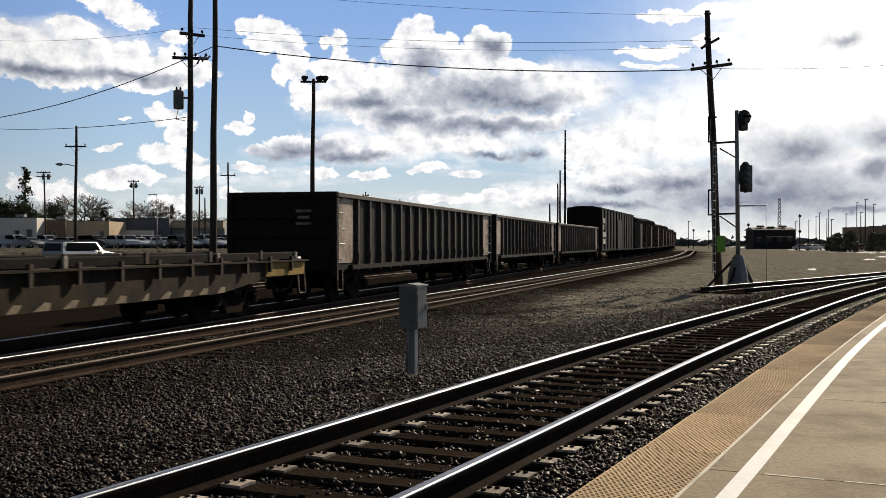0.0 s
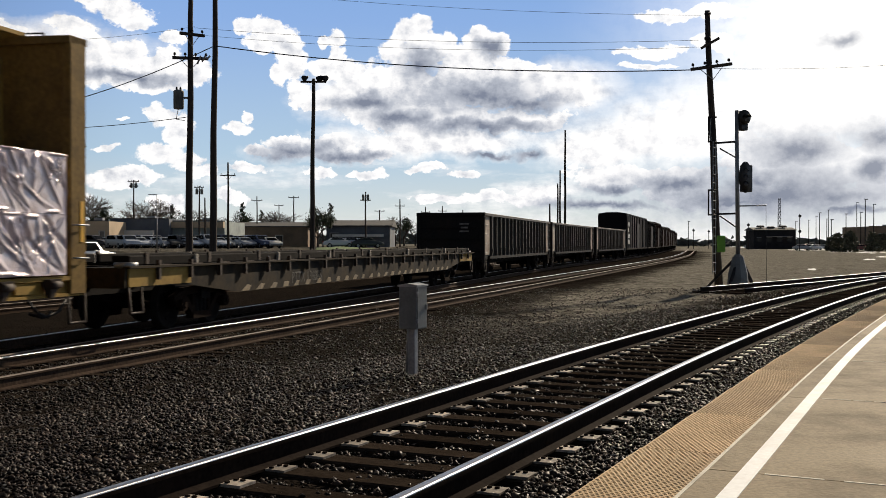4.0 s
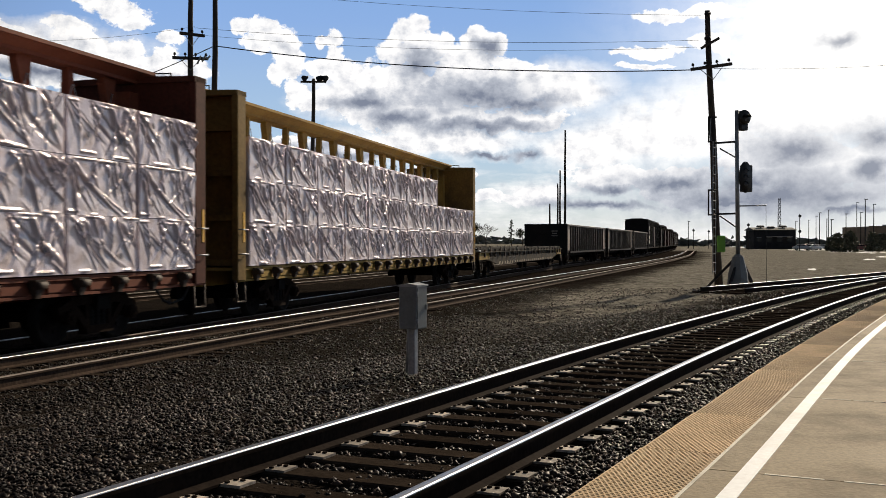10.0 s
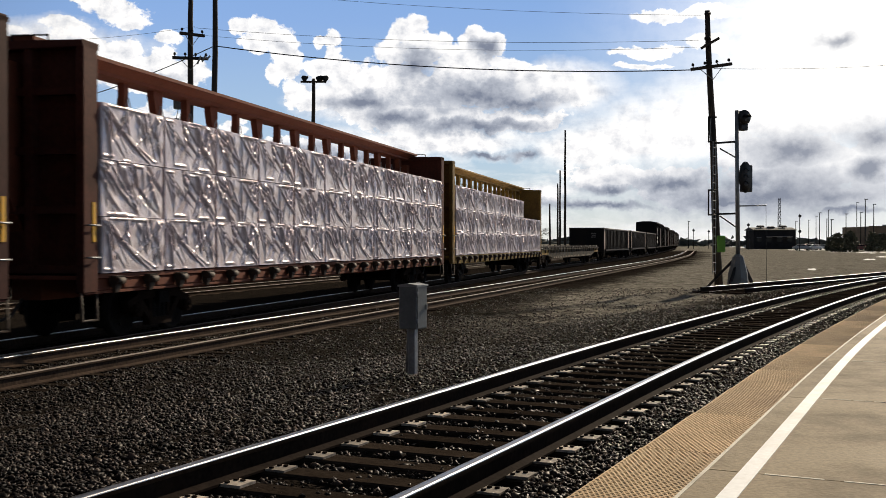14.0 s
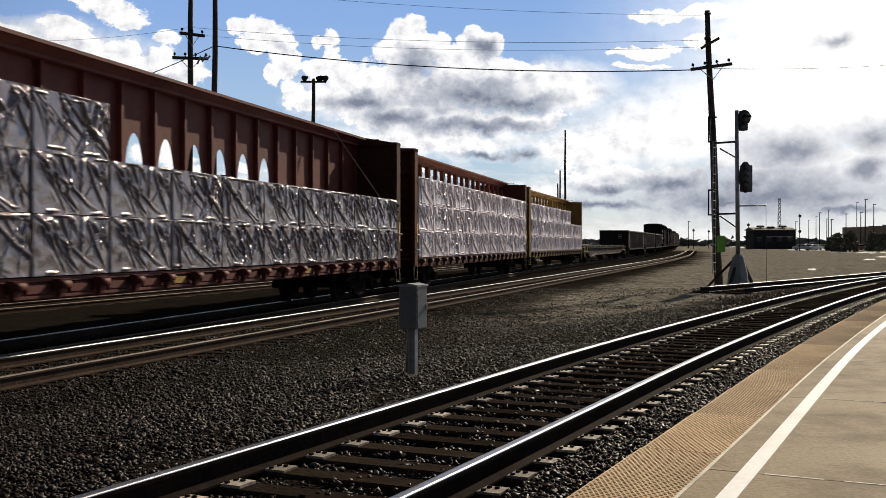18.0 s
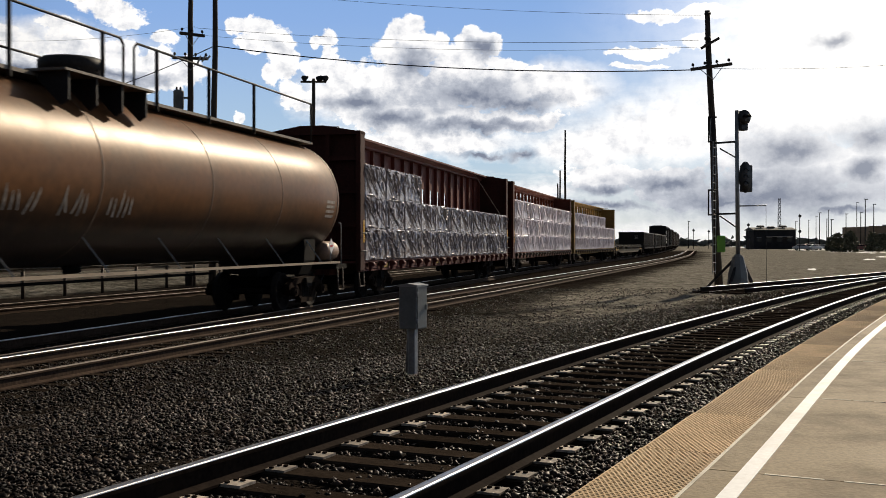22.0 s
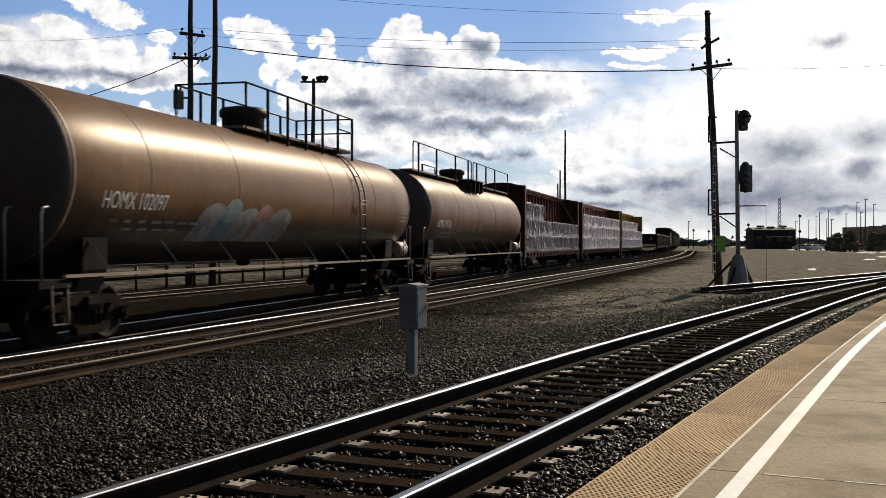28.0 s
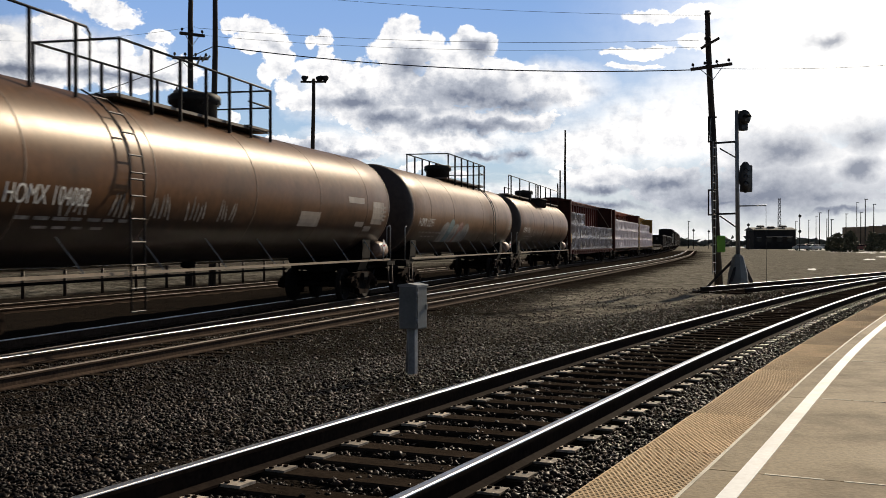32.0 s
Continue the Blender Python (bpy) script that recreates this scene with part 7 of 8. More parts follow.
def car_park():
    kinds = {}
    for k, lab in (("sedan", "parked sedan glinting in the car park"), ("suv", "parked sport utility car in the car park"), ("pickup", "parked pickup truck in the car park"), ("van", "white pickup with a canopy over its bed")):
        kinds[k] = vehicle(k, lab)
    rng = random.Random(4)
    cols = [(0.72, 0.74, 0.78), (0.02, 0.02, 0.025), (0.8, 0.8, 0.8), (0.05, 0.07, 0.14), (0.62, 0.66, 0.72), (0.45, 0.47, 0.5), (0.04, 0.05, 0.05), (0.7, 0.68, 0.62)]
    placed = [("pickup", 24, 140, -20, (0.55, 0.6, 0.68)), ("pickup", 80, 142, -25, (0.6, 0.63, 0.68)), ("suv", 166, 138, -20, (0.03, 0.025, 0.025)), ("van", 142, 72, 66, (0.40, 0.43, 0.47)), ("sedan", 52, 136, -30, (0.25, 0.25, 0.27)), ("sedan", 118, 140, -15, (0.3, 0.3, 0.3)), ("sedan", 134, 143, -30, (0.5, 0.5, 0.5)), ("sedan", 196, 141, -40, (0.55, 0.56, 0.58))]
    for i in range(18):
        placed.append((rng.choice(("sedan", "suv", "sedan", "pickup")), 212 + i * 15.5, 136 + rng.uniform(-2, 3), -50 + rng.uniform(-6, 6), cols[rng.randrange(8)]))
    for i in range(9):
        placed.append((rng.choice(("sedan", "suv", "sedan")), 220 + i * 27, 145, -55, cols[rng.randrange(8)]))
    for px, y in ((600, 150), (625, 152), (650, 150)):
        placed.append(("sedan", px, y, 10, cols[rng.randrange(8)]))
    used = set()
    for k, px, y, turn, col in placed:
        m = Matrix.Translation(spot(px, y)) @ Matrix.Rotation(radians(turn), 4, "Z")
        if k not in used:
            used.add(k)
            kinds[k].matrix_basis = m
            for o in kinds[k].children_recursive:
                o.color = (*col, 1)
        else:
            paint_copy(kinds[k], m, col)


car_park()


# ---- buildings ----
def building(px0, px1, y, py_top, depth, wall, label, roof_mat=None, openings=(), parapet=0.3, name="commercial_building", fascia=None, pitched=0.0):
    """A low block seen along its front; openings: (start, end, low, high, kind) as shares of the front."""
    x0, x1 = (px0 - 784) / 1860 * y, (px1 - 784) / 1860 * y
    g = gz((x0 + x1) / 2, y)
    hgt = height_at(py_top, y) - g
    W = x1 - x0
    t = thing(name, label, "building", m=Matrix.Translation((x0, y, g)))
    holes = sorted((o for o in openings), key=lambda o: o[0])
    # front wall in pieces round the openings
    bm = bmesh.new()
    at = 0.0
    for a, b, lo, hi, kind in holes:
        if a > at:
            box(bm, (at + a) / 2 * W, 0, hgt / 2, (a - at) * W, 0.3, hgt)
        if lo > 0:
            box(bm, (a + b) / 2 * W, 0, lo * hgt / 2, (b - a) * W, 0.3, lo * hgt)
        box(bm, (a + b) / 2 * W, 0, (hi + 1) / 2 * hgt, (b - a) * W, 0.3, (1 - hi) * hgt)
        at = b
    if at < 1:
        box(bm, (at + 1) / 2 * W, 0, hgt / 2, (1 - at) * W, 0.3, hgt)
    box(bm, 0.15, depth / 2 + 0.15, hgt / 2, 0.3, depth, hgt)
    box(bm, W - 0.15, depth / 2 + 0.15, hgt / 2, 0.3, depth, hgt)
    box(bm, W / 2, depth + 0.15, hgt / 2, W - 0.6, 0.3, hgt)
    part("wall", bm, wall, t)
    bm = bmesh.new()
    if pitched:
        sweep(bm, [Vector((-0.4, depth / 2, 0)), Vector((W + 0.4, depth / 2, 0))], ((-depth / 2 - 0.6, hgt), (depth / 2 + 0.6, hgt), (depth / 2 + 0.6, hgt + 0.15), (0, hgt + pitched), (-depth / 2 - 0.6, hgt + 0.15)))
    else:
        box(bm, W / 2, depth / 2, hgt - parapet, W - 0.6, depth - 0.2, 0.2)
    part("roof", bm, roof_mat or M_ROOF, t)
    if not pitched:
        bm = bmesh.new()
        box(bm, W / 2, -0.02, hgt + 0.06, W + 0.1, 0.42, 0.12)
        part("coping", bm, roof_mat or M_ROOF, t)
    for a, b, lo, hi, kind in holes:
        bm = bmesh.new()
        w, hh = (b - a) * W, (hi - lo) * hgt
        box(bm, (a + b) / 2 * W, 0.08, (lo + hi) / 2 * hgt, w, 0.05, hh)
        o = part("window" if kind == "window" else "door", bm, M_GLASS if kind == "window" else M_DOOR, t)
        bm = bmesh.new()
        for e in (-1, 1):
            box(bm, (a + b) / 2 * W + e * (w / 2 - 0.06), -0.02, (lo + hi) / 2 * hgt, 0.12, 0.3, hh)
        box(bm, (a + b) / 2 * W, -0.02, hi * hgt - 0.06, w, 0.3, 0.12)
        part("frame", bm, M_TRIM, o)
    if fascia:
        a, b, lo, hi, mat = fascia
        bm = bmesh.new()
        box(bm, (a + b) / 2 * W, -0.6, (lo + hi) / 2 * hgt, (b - a) * W, 1.0, (hi - lo) * hgt)
        part("awning", bm, mat, t, "pale flat awning")
    for k in range(max(1, int(W / 9))):
        bm = bmesh.new()
        box(bm, W * (k + 0.6) / max(1, int(W / 9)) * 0.9, depth * 0.3, hgt + 0.25, 1.3, 1.1, 0.7)
        soften(bm, 0.05)
        part("rooftop_unit", bm, M_GALV, t)
    return t


M_ROOF = surf("dull_roofing", (0.09, 0.088, 0.085), 0.85, grain=5, vary=0.2, stain=0.3)
M_DOOR = surf("painted_door", (0.2, 0.19, 0.18), 0.6)
M_TRIM = surf("pale_trim", (0.5, 0.48, 0.45), 0.6)
M_WHITE_WALL = surf("white_stucco", (0.78, 0.76, 0.71), 0.85, grain=8, vary=0.06, stain=0.3, stain_amt=0.15)
M_TAN_WALL = surf("tan_stucco", (0.55, 0.43, 0.30), 0.85, grain=8, vary=0.08, stain=0.3, stain_amt=0.2)
M_BROWN_WALL = surf("brown_siding", (0.26, 0.19, 0.13), 0.85, grain=8, vary=0.12, stain=0.3)
M_GREY_WALL = surf("slate_grey_siding", (0.13, 0.145, 0.17), 0.8, grain=8, vary=0.1, stain=0.3)
M_TEAL_WALL = surf("grey_green_siding", (0.32, 0.37, 0.37), 0.8, grain=8, vary=0.1, stain=0.3)
building(-40, 66, 150, 386, 14, M_WHITE_WALL, "white stuccoed low shop building", openings=((0.2, 0.34, 0.25, 0.6, "window"), (0.62, 0.72, 0.2, 0.6, "window"), (0.82, 0.93, 0.0, 0.62, "door")))
building(67, 117, 153, 390, 12, M_BROWN_WALL, "brown-sided low commercial building", openings=((0.5, 0.7, 0.0, 0.6, "door"),))
building(118, 194, 150, 392, 14, M_TAN_WALL, "tan stuccoed low warehouse building", openings=((0.75, 0.9, 0.0, 0.65, "door"),))
building(195, 300, 158, 388, 18, M_GREY_WALL, "slate-grey low building with a pale awning", openings=((0.1, 0.5, 0.05, 0.4, "window"),), fascia=(0.0, 0.75, 0.44, 0.6, M_WHITE_WALL))
building(303, 398, 160, 392, 16, M_TEAL_WALL, "grey-green low workshop with a tan band", openings=((0.2, 0.35, 0.0, 0.5, "door"), (0.6, 0.8, 0.2, 0.5, "window")), fascia=(0.0, 1.0, 0.75, 0.98, M_TAN_WALL))
building(400, 545, 185, 402, 16, M_BROWN_WALL, "long brown low building behind trees", pitched=1.0, openings=((0.3, 0.4, 0.1, 0.6, "window"), (0.6, 0.7, 0.1, 0.6, "window")))
building(578, 690, 172, 401, 18, M_GREY_WALL, "dark low shop with a wide roof behind a lawn", pitched=1.2, openings=((0.05, 0.2, 0.1, 0.7, "window"), (0.3, 0.6, 0.1, 0.6, "window")), fascia=(0.1, 0.9, 0.5, 0.62, M_WHITE_WALL))
building(745, 800, 230, 408, 14, M_TAN_WALL, "tan house with a low roof behind trees", pitched=1.4, openings=((0.3, 0.5, 0.1, 0.7, "window"),))


def lawn():
    a, b = spot(575, 150), spot(720, 145)
    bm = bmesh.new()
    n = 24
    rows = []
    for j in range(7):
        row = []
        for i in range(n + 1):
            y = 100 + 8 * j
            px = 560 + 170 * i / n
            x = (px - 784) / 1860 * y
            row.append(bm.verts.new((x, y, gz(x, y) + 0.03 + 0.5 * math.sin(math.pi * j / 6) * math.sin(math.pi * i / n) + 0.05 * random.random())))
        rows.append(row)
    for r0, r1 in zip(rows[:-1], rows[1:]):
        for i in range(n):
            bm.faces.new((r0[i], r0[i + 1], r1[i + 1], r1[i]))
    ob = part("grass", bm, surf("lawn_grass", (0.09, 0.15, 0.035), 0.9, grain=3, vary=0.4, stain=0.2, bump=0.6, bump_dist=0.05))
    tagged(ob, "green lawn on a low bank beside the shops", "grass", kind="stuff")


lawn()


# ---- trees ----
M_BARK = surf("bark", (0.075, 0.06, 0.05), 0.9, grain=10, vary=0.3, stretch=(1, 1, 0.2))
M_LEAF = island_material("dark_foliage", (0.03, 0.045, 0.022), (0.10, 0.12, 0.05), 0.7, 0.3)
# Shrub leaves are lightened in the colour to stand in for distance haze.
M_SHRUB = island_material("hazed_grey_green_foliage", (0.10, 0.11, 0.075), (0.30, 0.28, 0.19), 0.8, 0.2)
M_TWIG = surf("bare_twigs", (0.16, 0.13, 0.11), 0.9, grain=10, vary=0.3)


def tree_meshes(kind, seed):
    """Trunk with limbs, and a crown of many small pieces, for a tree ten metres high."""
    rng = random.Random(seed)
    trunk, crown = bmesh.new(), bmesh.new()

    def leaf(p, size):
        a = Vector((rng.gauss(0, 1), rng.gauss(0, 1), rng.gauss(0, 1))).normalized()
        b = a.orthogonal().normalized()
        c = a.cross(b)
        vs = [crown.verts.new(p + (b * rng.uniform(-1, 1) + c * rng.uniform(-1, 1) + a * rng.uniform(-0.5, 0.5)) * size) for _ in range(4)]
        for f in ((0, 1, 2), (0, 2, 3), (0, 3, 1), (1, 3, 2)):
            crown.faces.new([vs[i] for i in f])
    if kind == "conifer":
        rod(trunk, (0, 0, 0), (0, 0, 9.8), 0.22, 8, 0.03)
        for i in range(46):
            z = 1.2 + 8.5 * i / 46
            ln = (9.9 - z) * 0.24 * rng.uniform(0.6, 1.25) + 0.2
            a = rng.uniform(0, 6.28)
            tip = Vector((math.cos(a) * ln, math.sin(a) * ln, z - 0.12 * ln))
            rod(trunk, (0, 0, z), tip, 0.03, 4, 0.01)
            for k in range(30):
                q = rng.uniform(0.2, 1.05)
                leaf(Vector((0, 0, z)).lerp(tip, q) + Vector((rng.gauss(0, 0.16), rng.gauss(0, 0.16), rng.gauss(0, 0.12))), 0.2)
    else:
        def grow(p, d, ln, r, depth):
            q = p + d * ln
            rod(trunk if depth > 1 or kind == "evergreen" else crown, p, q, r, 6 if depth > 2 else 4, r * 0.62, caps=False)
            if depth == 0:
                if kind == "evergreen":
                    for _ in range(26):
                        leaf(q + Vector((rng.gauss(0, 0.42), rng.gauss(0, 0.42), rng.gauss(0, 0.34))), 0.2)
                return
            for _ in range(3 if depth > 2 else (4 if kind == "bare" else 3)):
                nd = (d + Vector((rng.gauss(0, 0.55), rng.gauss(0, 0.55), rng.gauss(0.1, 0.3)))).normalized()
                grow(p.lerp(q, rng.uniform(0.6, 1.0)), nd, ln * rng.uniform(0.6, 0.85), max(r * 0.6, 0.018), depth - 1)
        grow(Vector((0, 0, -0.1)), Vector((0.02, 0, 1)), 2.7, 0.15 if kind == "bare" else 0.24, 5 if kind == "bare" else 4)
        for bm in (trunk, crown):
            top = max([v.co.z for v in bm.verts] or [10])
        k = 10.0 / max(v.co.z for v in [*trunk.verts, *crown.verts])
        for bm in (trunk, crown):
            for v in bm.verts:
                v.co *= k
    return mesh_of("trunk", trunk, M_BARK), mesh_of("crown", crown, M_LEAF if kind != "bare" else M_TWIG)


FOREST = {k: [tree_meshes(k, s + 10 * j) for s in range(2)] for j, k in enumerate(("conifer", "evergreen", "bare"))}


def tree(px, y, py_top, kind, spread=1.0):
    p = spot(px, y)
    hgt = height_at(py_top, y) - p.z
    lab = {"conifer": "tall dark conifer tree behind the buildings", "evergreen": "dark leafy evergreen tree behind the buildings", "bare": "bare leafless winter tree behind the buildings"}[kind]
    t = thing("tree", lab, "tree", "trees along the street", m=Matrix.Translation(p) @ Matrix.Rotation(px * 1.7, 4, "Z") @ Matrix.Diagonal((hgt / 10 * spread, hgt / 10 * spread, hgt / 10, 1)))
    tr, cr = FOREST[kind][int(px) % 2]
    part("trunk", tr, None, t)
    part("crown", cr, None, t)


TREES_WEST = ((45, 190, 292, "conifer", 0.85), (12, 185, 345, "evergreen", 1.0), (38, 182, 350, "evergreen", 1.1), (-10, 190, 350, "evergreen", 1.2), (75, 200, 352, "bare", 1.2), (118, 190, 347, "evergreen", 1.0),
              (150, 200, 340, "bare", 1.1), (168, 205, 342, "bare", 1.1), (180, 195, 361, "evergreen", 0.6), (205, 205, 362, "bare", 1.2), (225, 205, 360, "bare", 1.1), (255, 200, 350, "bare", 1.1), (272, 205, 352, "bare", 1.2),
              (305, 210, 360, "conifer", 0.9), (320, 215, 372, "bare", 1.2), (340, 215, 370, "bare", 1.2), (395, 215, 372, "bare", 1.3))
TREES_EAST = ((430, 215, 357, "conifer", 0.9), (444, 210, 378, "evergreen", 1.0), (463, 215, 371, "conifer", 0.9),
              (480, 200, 378, "bare", 1.4), (500, 200, 376, "bare", 1.4), (515, 200, 372, "bare", 1.4), (563, 165, 360, "evergreen", 0.9), (585, 200, 358, "conifer", 0.9), (572, 170, 372, "evergreen", 0.8),
              (700, 230, 382, "bare", 1.4), (715, 225, 380, "evergreen", 1.1), (735, 230, 384, "bare", 1.3), (765, 240, 388, "bare", 1.3), (785, 235, 383, "evergreen", 1.2), (800, 240, 388, "evergreen", 1.2),
              (838, 260, 390, "evergreen", 1.3), (860, 280, 395, "bare", 1.3), (905, 300, 388, "conifer", 0.9), (925, 320, 402, "evergreen", 1.4), (950, 330, 402, "bare", 1.4))
for px, y, py, kind, sp in TREES_WEST + TREES_EAST:
    tree(px, y, py, kind, sp)


# ---- the yard's far side ----
M_DARK_WALL = surf("tarred_dark_siding", (0.035, 0.034, 0.036), 0.85, grain=6, vary=0.25, stain=0.5, spec=0.1)


def yard_building():
    y = 300
    p = spot(1334, y)
    t = thing("yard_building", "dark low yard building with roof vents", "building", m=Matrix.Translation(p))
    W, hgt = 11.8, height_at(408, y) - p.z
    bm = bmesh.new()
    box(bm, W / 2, 4, hgt / 2, W, 8, hgt)
    part("wall", bm, M_DARK_WALL, t)
    bm = bmesh.new()
    sweep(bm, [Vector((-0.3, 4, 0)), Vector((W + 0.3, 4, 0))], ((-4.4, hgt), (4.4, hgt), (4.4, hgt + 0.2), (0, hgt + 0.9), (-4.4, hgt + 0.2)))
    part("roof", bm, M_ROOF, t)
    for x, k in ((2.6, 1.0), (5.6, 0.6), (9.0, 1.0)):
        bm = bmesh.new()
        rod(bm, (x, 2.5, hgt + 0.3), (x, 2.5, hgt + 0.6 + 0.6 * k), 0.25, 8)
        sweep(bm, [Vector((x - 0.9, 2.5, 0)), Vector((x + 0.9, 2.5, 0))], ((-0.7, hgt + 0.3 + 0.6 * k), (0.7, hgt + 0.3 + 0.6 * k), (0.9, hgt + 0.6 + 0.6 * k), (0, hgt + 0.75 + 0.7 * k), (-0.9, hgt + 0.6 + 0.6 * k)))
        part("roof_vent", bm, M_DARK_WALL, t, "dark hooded roof vent")
    for k in range(4):
        bm = bmesh.new()
        box(bm, 1.5 + k * 2.9, -0.03, hgt * 0.5, 1.3, 0.08, 1.3)
        w = part("window", bm, M_GLASS, t)
        bm = bmesh.new()
        box(bm, 1.5 + k * 2.9, -0.05, hgt * 0.5 + 0.7, 1.5, 0.12, 0.1)
        part("frame", bm, M_TRIM, w)
    bm = bmesh.new()
    box(bm, W / 2 + 1, -1.0, hgt * 0.68, W * 0.6, 2.0, 0.12)
    part("canopy", bm, M_TRIM, t)


def lattice_tower():
    y = 320
    p = spot(1379, y)
    t = thing("lattice_tower", "slim dark lattice radio tower", "tower", m=Matrix.Translation(p))
    hgt = height_at(351, y) - p.z
    bm = bmesh.new()
    w = 0.5
    for sx, sy in ((-1, -1), (1, -1), (1, 1), (-1, 1)):
        rod(bm, (sx * w, sy * w, 0), (sx * w * 0.5, sy * w * 0.5, hgt), 0.06, 5)
    part("legs", bm, M_BLACK, t)
    bm = bmesh.new()
    n = 12
    for i in range(n):
        z0, z1 = hgt * i / n, hgt * (i + 1) / n
        a = w * (1 - 0.5 * i / n)
        rod(bm, (-a, -a, z0), (a, -a, z1), 0.04, 4)
        rod(bm, (a, -a, z0), (-a, -a, z1), 0.04, 4)
        rod(bm, (-a, a, z0), (a, a, z1), 0.04, 4)
    part("lattice", bm, M_BLACK, t)


def far_signal(px, y, py):
    p = spot(px, y)
    t = thing("distant_signal", "distant black railway signal on a thin mast", "railway signal", "distant signals", m=Matrix.Translation(p))
    hgt = height_at(py, y) - p.z
    bm = bmesh.new()
    rod(bm, (0, 0, 0), (0, 0, hgt), 0.09, 8)
    part("mast", bm, M_BLACK, t)
    for k in (0.5, 4.0):
        bm = bmesh.new()
        lathe(bm, [(0.05, -0.1), (0.34, -0.08), (0.34, 0.08), (0.2, 0.3)], 16, "y", 0, -0.15, hgt - k)
        part("signal_head", bm, M_SIGNAL, t)


def yard_lamp(px, y, py):
    p = spot(px, y)
    t = thing("yard_light", "tall slim yard light pole", "light pole", "yard lights", m=Matrix.Translation(p))
    hgt = height_at(py, y) - p.z
    bm = bmesh.new()
    rod(bm, (0, 0, 0), (0, 0, hgt), 0.17, 8, 0.10)
    part("post", bm, M_BLACK, t)
    bm = bmesh.new()
    box(bm, 0.2, 0, hgt, 0.8, 0.4, 0.22)
    part("lamp_cluster", bm, M_GALV, t)


def shrub(px, y, py, w):
    p = spot(px, y)
    rng = random.Random(int(px))
    hgt = height_at(py, y) - p.z
    t = thing("bush", "dark round shrub at the yard's edge", "bush", "shrubs in the yard", m=Matrix.Translation(p))
    bm = bmesh.new()
    for _ in range(420):
        a, r, z = rng.uniform(0, 6.28), math.sqrt(rng.random()) * w / 2, rng.random()
        r *= math.sqrt(max(0.1, 1 - (z * 1.0) ** 3))
        c = Vector((math.cos(a) * r, math.sin(a) * r, z * hgt))
        vs = [bm.verts.new(c + Vector((rng.gauss(0, 0.22), rng.gauss(0, 0.22), rng.gauss(0, 0.2)))) for _ in range(4)]
        for f in ((0, 1, 2), (0, 2, 3), (0, 3, 1), (1, 3, 2)):
            bm.faces.new([vs[i] for i in f])
    part("foliage", bm, M_SHRUB, t)
    bm = bmesh.new()
    for k in range(5):
        a = k * 1.26
        rod(bm, (0, 0, -0.1), (math.cos(a) * w * 0.25, math.sin(a) * w * 0.25, hgt * 0.7), 0.06, 5, 0.02)
    part("stems", bm, M_BARK, t)


yard_building()
lattice_tower()
for px, y, py in ((1415, 240, 379), (1324, 260, 395), (1227, 300, 405), (1254, 320, 407)):
    far_signal(px, y, py)
for px, y, py in ((1450, 330, 377), (1408, 380, 392), (1463, 330, 388), (1471, 290, 389), (1497, 300, 379), (1516, 340, 359), (1523, 280, 376), (1531, 250, 353), (1546, 290, 362), (1466, 380, 372), (1444, 400, 383), (1431, 400, 390), (1218, 340, 392)):
    yard_lamp(px, y, py)
for px, y, py, w in ((1483, 215, 414, 2.9), (1504, 210, 411, 3.4), (1545, 220, 413, 3.2), (1562, 230, 414, 3.0), (1470, 240, 421, 2.4)):
    shrub(px, y, py, w)
building(1538, 1700, 300, 401, 20, M_BROWN_WALL, "dark brown long yard building", openings=((0.1, 0.2, 0.3, 0.7, "window"), (0.3, 0.4, 0.3, 0.7, "window")))


def far_vehicles():
    rng = random.Random(8)
    src = vehicle("sedan", "far parked car glinting in the yard")
    first = True
    for px, y in ((1420, 250), (1440, 255), (1456, 262), (1330, 330), (1428, 300), (1525, 240), (1535, 260)):
        m = Matrix.Translation(spot(px, y)) @ Matrix.Rotation(rng.uniform(-0.5, 0.5), 4, "Z")
        if first:
            src.matrix_basis, first = m, False
            for o in src.children_recursive:
                o.color = (0.5, 0.5, 0.52, 1)
        else:
            paint_copy(src, m, rng.choice([(0.6, 0.6, 0.6), (0.05, 0.05, 0.06), (0.3, 0.1, 0.08)]))


far_vehicles()


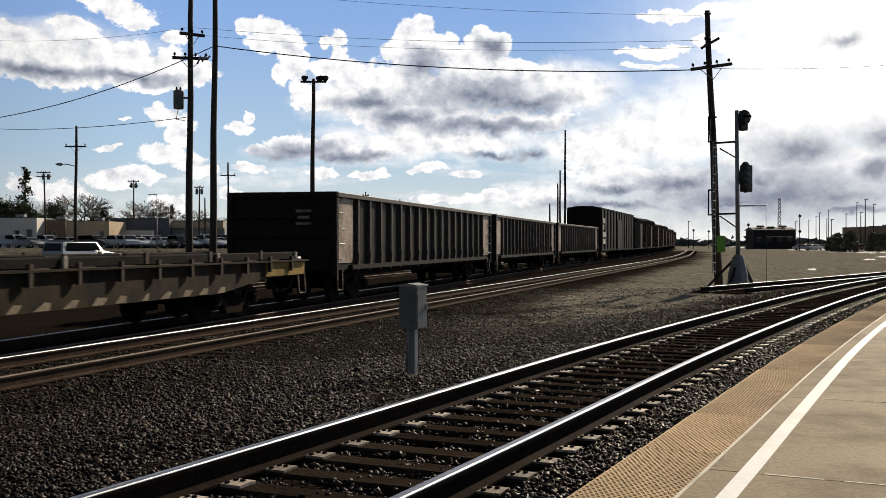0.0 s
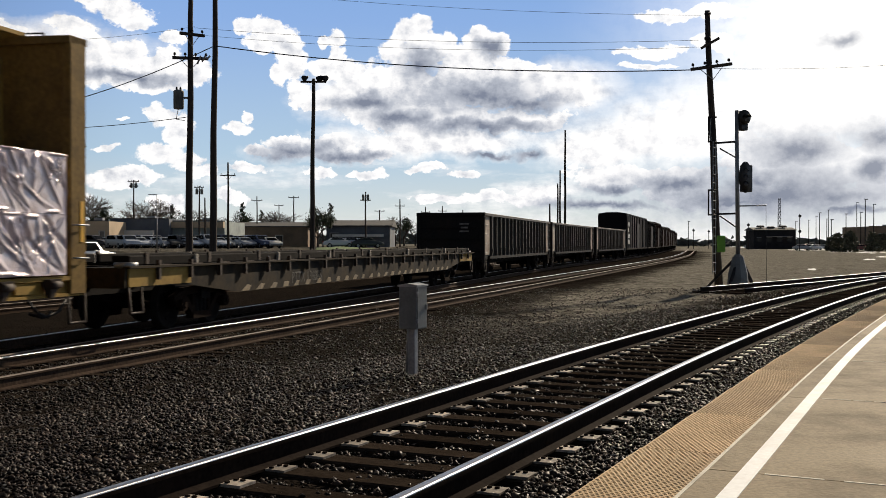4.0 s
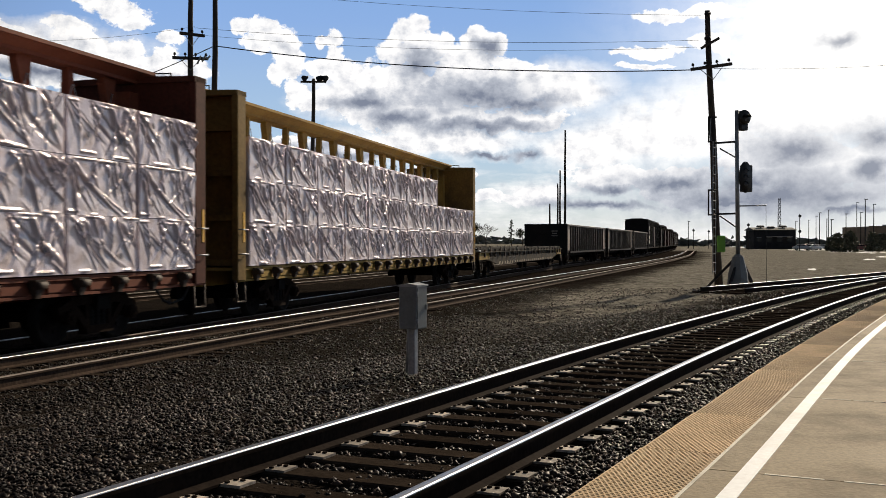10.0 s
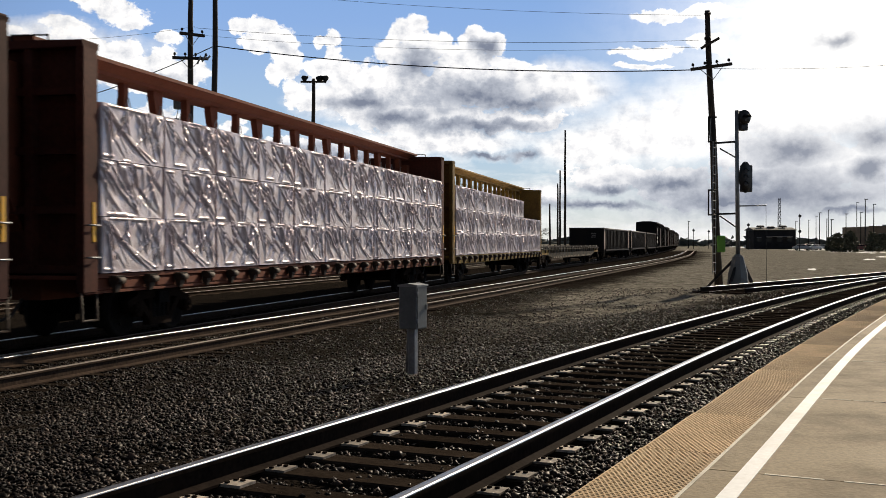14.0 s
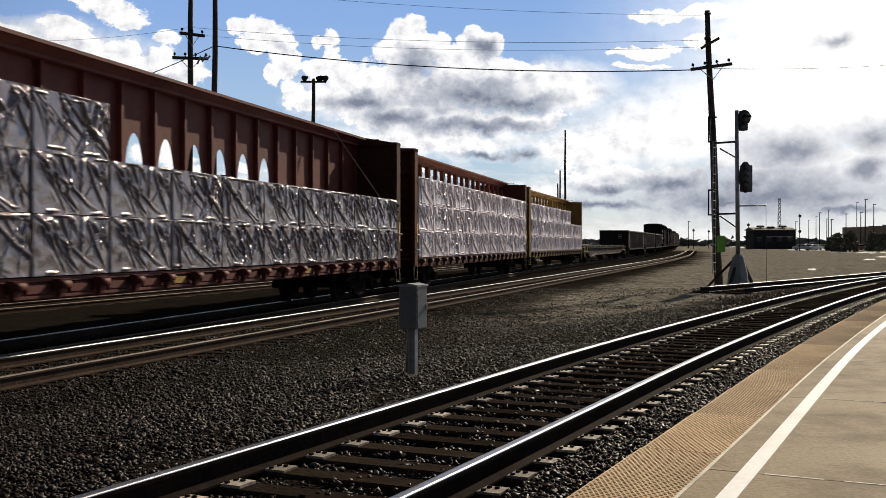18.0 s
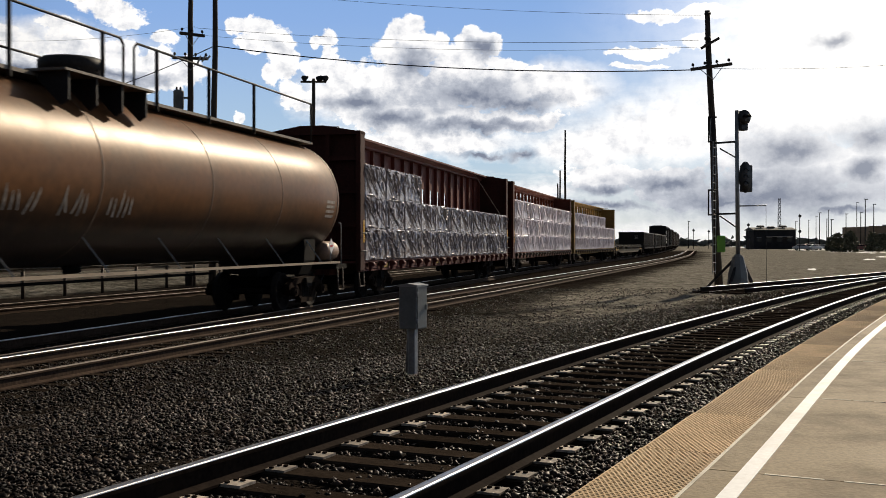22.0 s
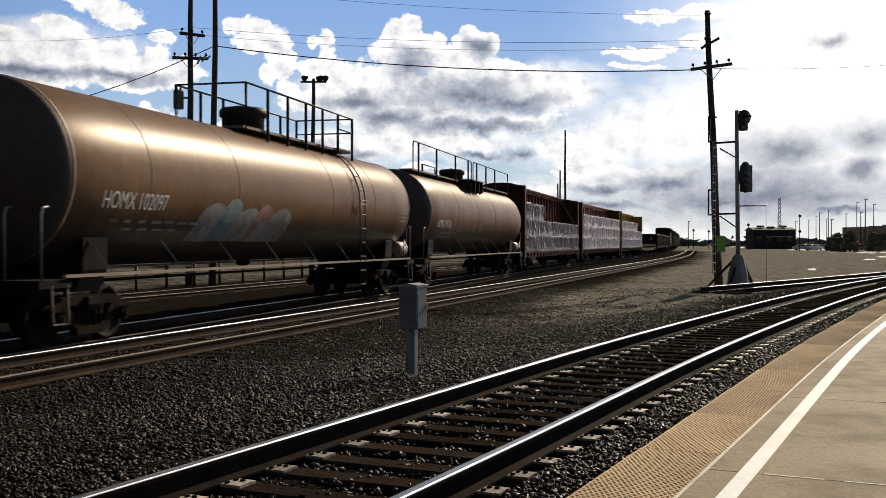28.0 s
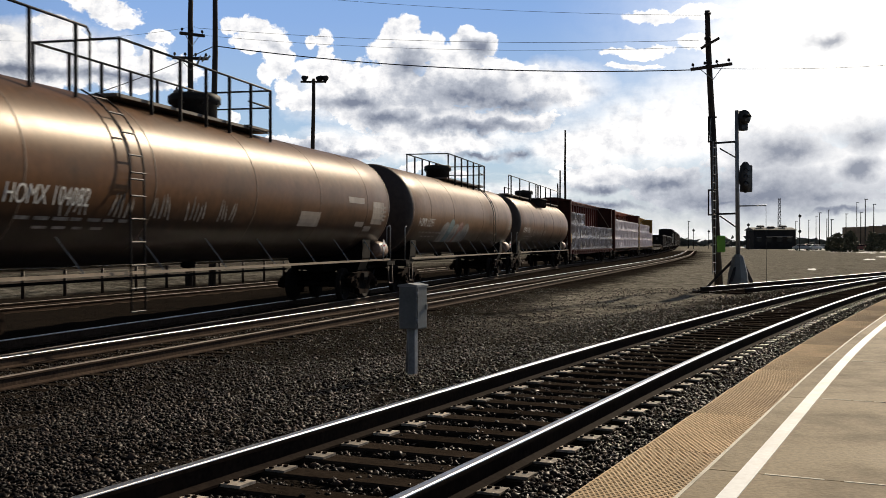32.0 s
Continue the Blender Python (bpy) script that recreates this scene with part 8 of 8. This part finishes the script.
def far_woods():
    """A low uneven belt of trees and roofs along the horizon."""
    rng = np.random.default_rng(9)
    bm = bmesh.new()
    for i in range(900):
        a = rng.uniform(-1.2, 0.75)
        d = rng.uniform(520, 700)
        h = rng.uniform(1.0, 3.6) * (1.25 if a > 0.05 else 2.2)
        x, y = math.sin(a) * d, math.cos(a) * d
        w = rng.uniform(5.0, 9.0)
        for k in range(12):
            c = Vector((x + rng.normal(0, w * 0.5), y + rng.normal(0, 1.0), h * rng.uniform(0.1, 0.85)))
            vs = [bm.verts.new(c + Vector((rng.normal(0, w * 0.28), rng.normal(0, 0.8), rng.normal(0, h * 0.22)))) for _ in range(5)]
            for f in ((0, 1, 2), (0, 2, 3), (0, 3, 4), (0, 4, 1), (1, 3, 2), (2, 4, 3)):
                bm.faces.new([vs[i] for i in f])
    ob = part("far_woods", bm, surf("far_trees", (0.12, 0.13, 0.12), 0.95, grain=0.4, vary=0.3, stain=0.05))
    tagged(ob, "hazy belt of distant trees along the horizon", "woods", kind="stuff")


far_woods()


def puddles():
    """Bright wet ruts across the far yard road."""
    rng = random.Random(6)
    t = thing("yard_road", "wet yard road with bright puddles", "road", kind="structure")
    sheets = [(1538, 459.5, 12, 1.2), (1560, 455.0, 10, 1.0), (1436, 477.0, 9, 1.6), (1345, 440.0, 24, 1.0)]
    for i in range(64):
        px = rng.uniform(1296, 1600)
        sheets.append((px, 436.5 + (px - 1296) * 0.042 + rng.gauss(0, 1.3), rng.uniform(3, 15), rng.uniform(0.35, 0.9)))
    for px, row, half, tall in sheets:
        bm = bmesh.new()
        vs = []
        for k in range(14):
            a = 2 * math.pi * k / 14
            r = rng.uniform(0.6, 1.1)
            y = 1.815 * 1860 / max(5.0, row + math.sin(a) * tall * r - 430)
            x = (px + math.cos(a) * half * r - 784) / 1860 * y
            vs.append((x, y))
        z = -0.178
        lo = [bm.verts.new((x, y, z - 0.03)) for x, y in vs]
        hi = [bm.verts.new((x, y, z)) for x, y in vs]
        bm.faces.new(hi)
        for k in range(14):
            bm.faces.new((lo[k], lo[(k + 1) % 14], hi[(k + 1) % 14], hi[k]))
        part("puddle", bm, M_WATER, t)


# The puddles' bright sky reflection is put into a pale base colour.
M_WATER = surf("pale_puddle_shine", (0.62, 0.60, 0.56), 0.30, grain=0.5, vary=0.1, stain=0.1, stain_amt=0.1, bump=0.0, spec=1.0)
puddles()


# ---- what moves ----
def motions():
    for ob, s_mid, half, local in MOVING:
        rows = []
        for k in range(0, 17):
            m = car_pose(s_mid, half, 2 * k)
            rows.append((2 * k, m if local is None else m @ local))
        walk(ob, rows)
    for w, dx in WHEELS:
        walk(w, [(k * 0.1, Matrix.Translation((dx, 0, WHEEL_R)) @ Matrix.Rotation(TRAIN_V * k * 0.1 / WHEEL_R, 4, "Y")) for k in range(321)])
    walk(SKY, [(0, pose(0, 0, 0, rz=-0.38)), (32, pose(0, 0, 0, rz=0.38))])


motions()
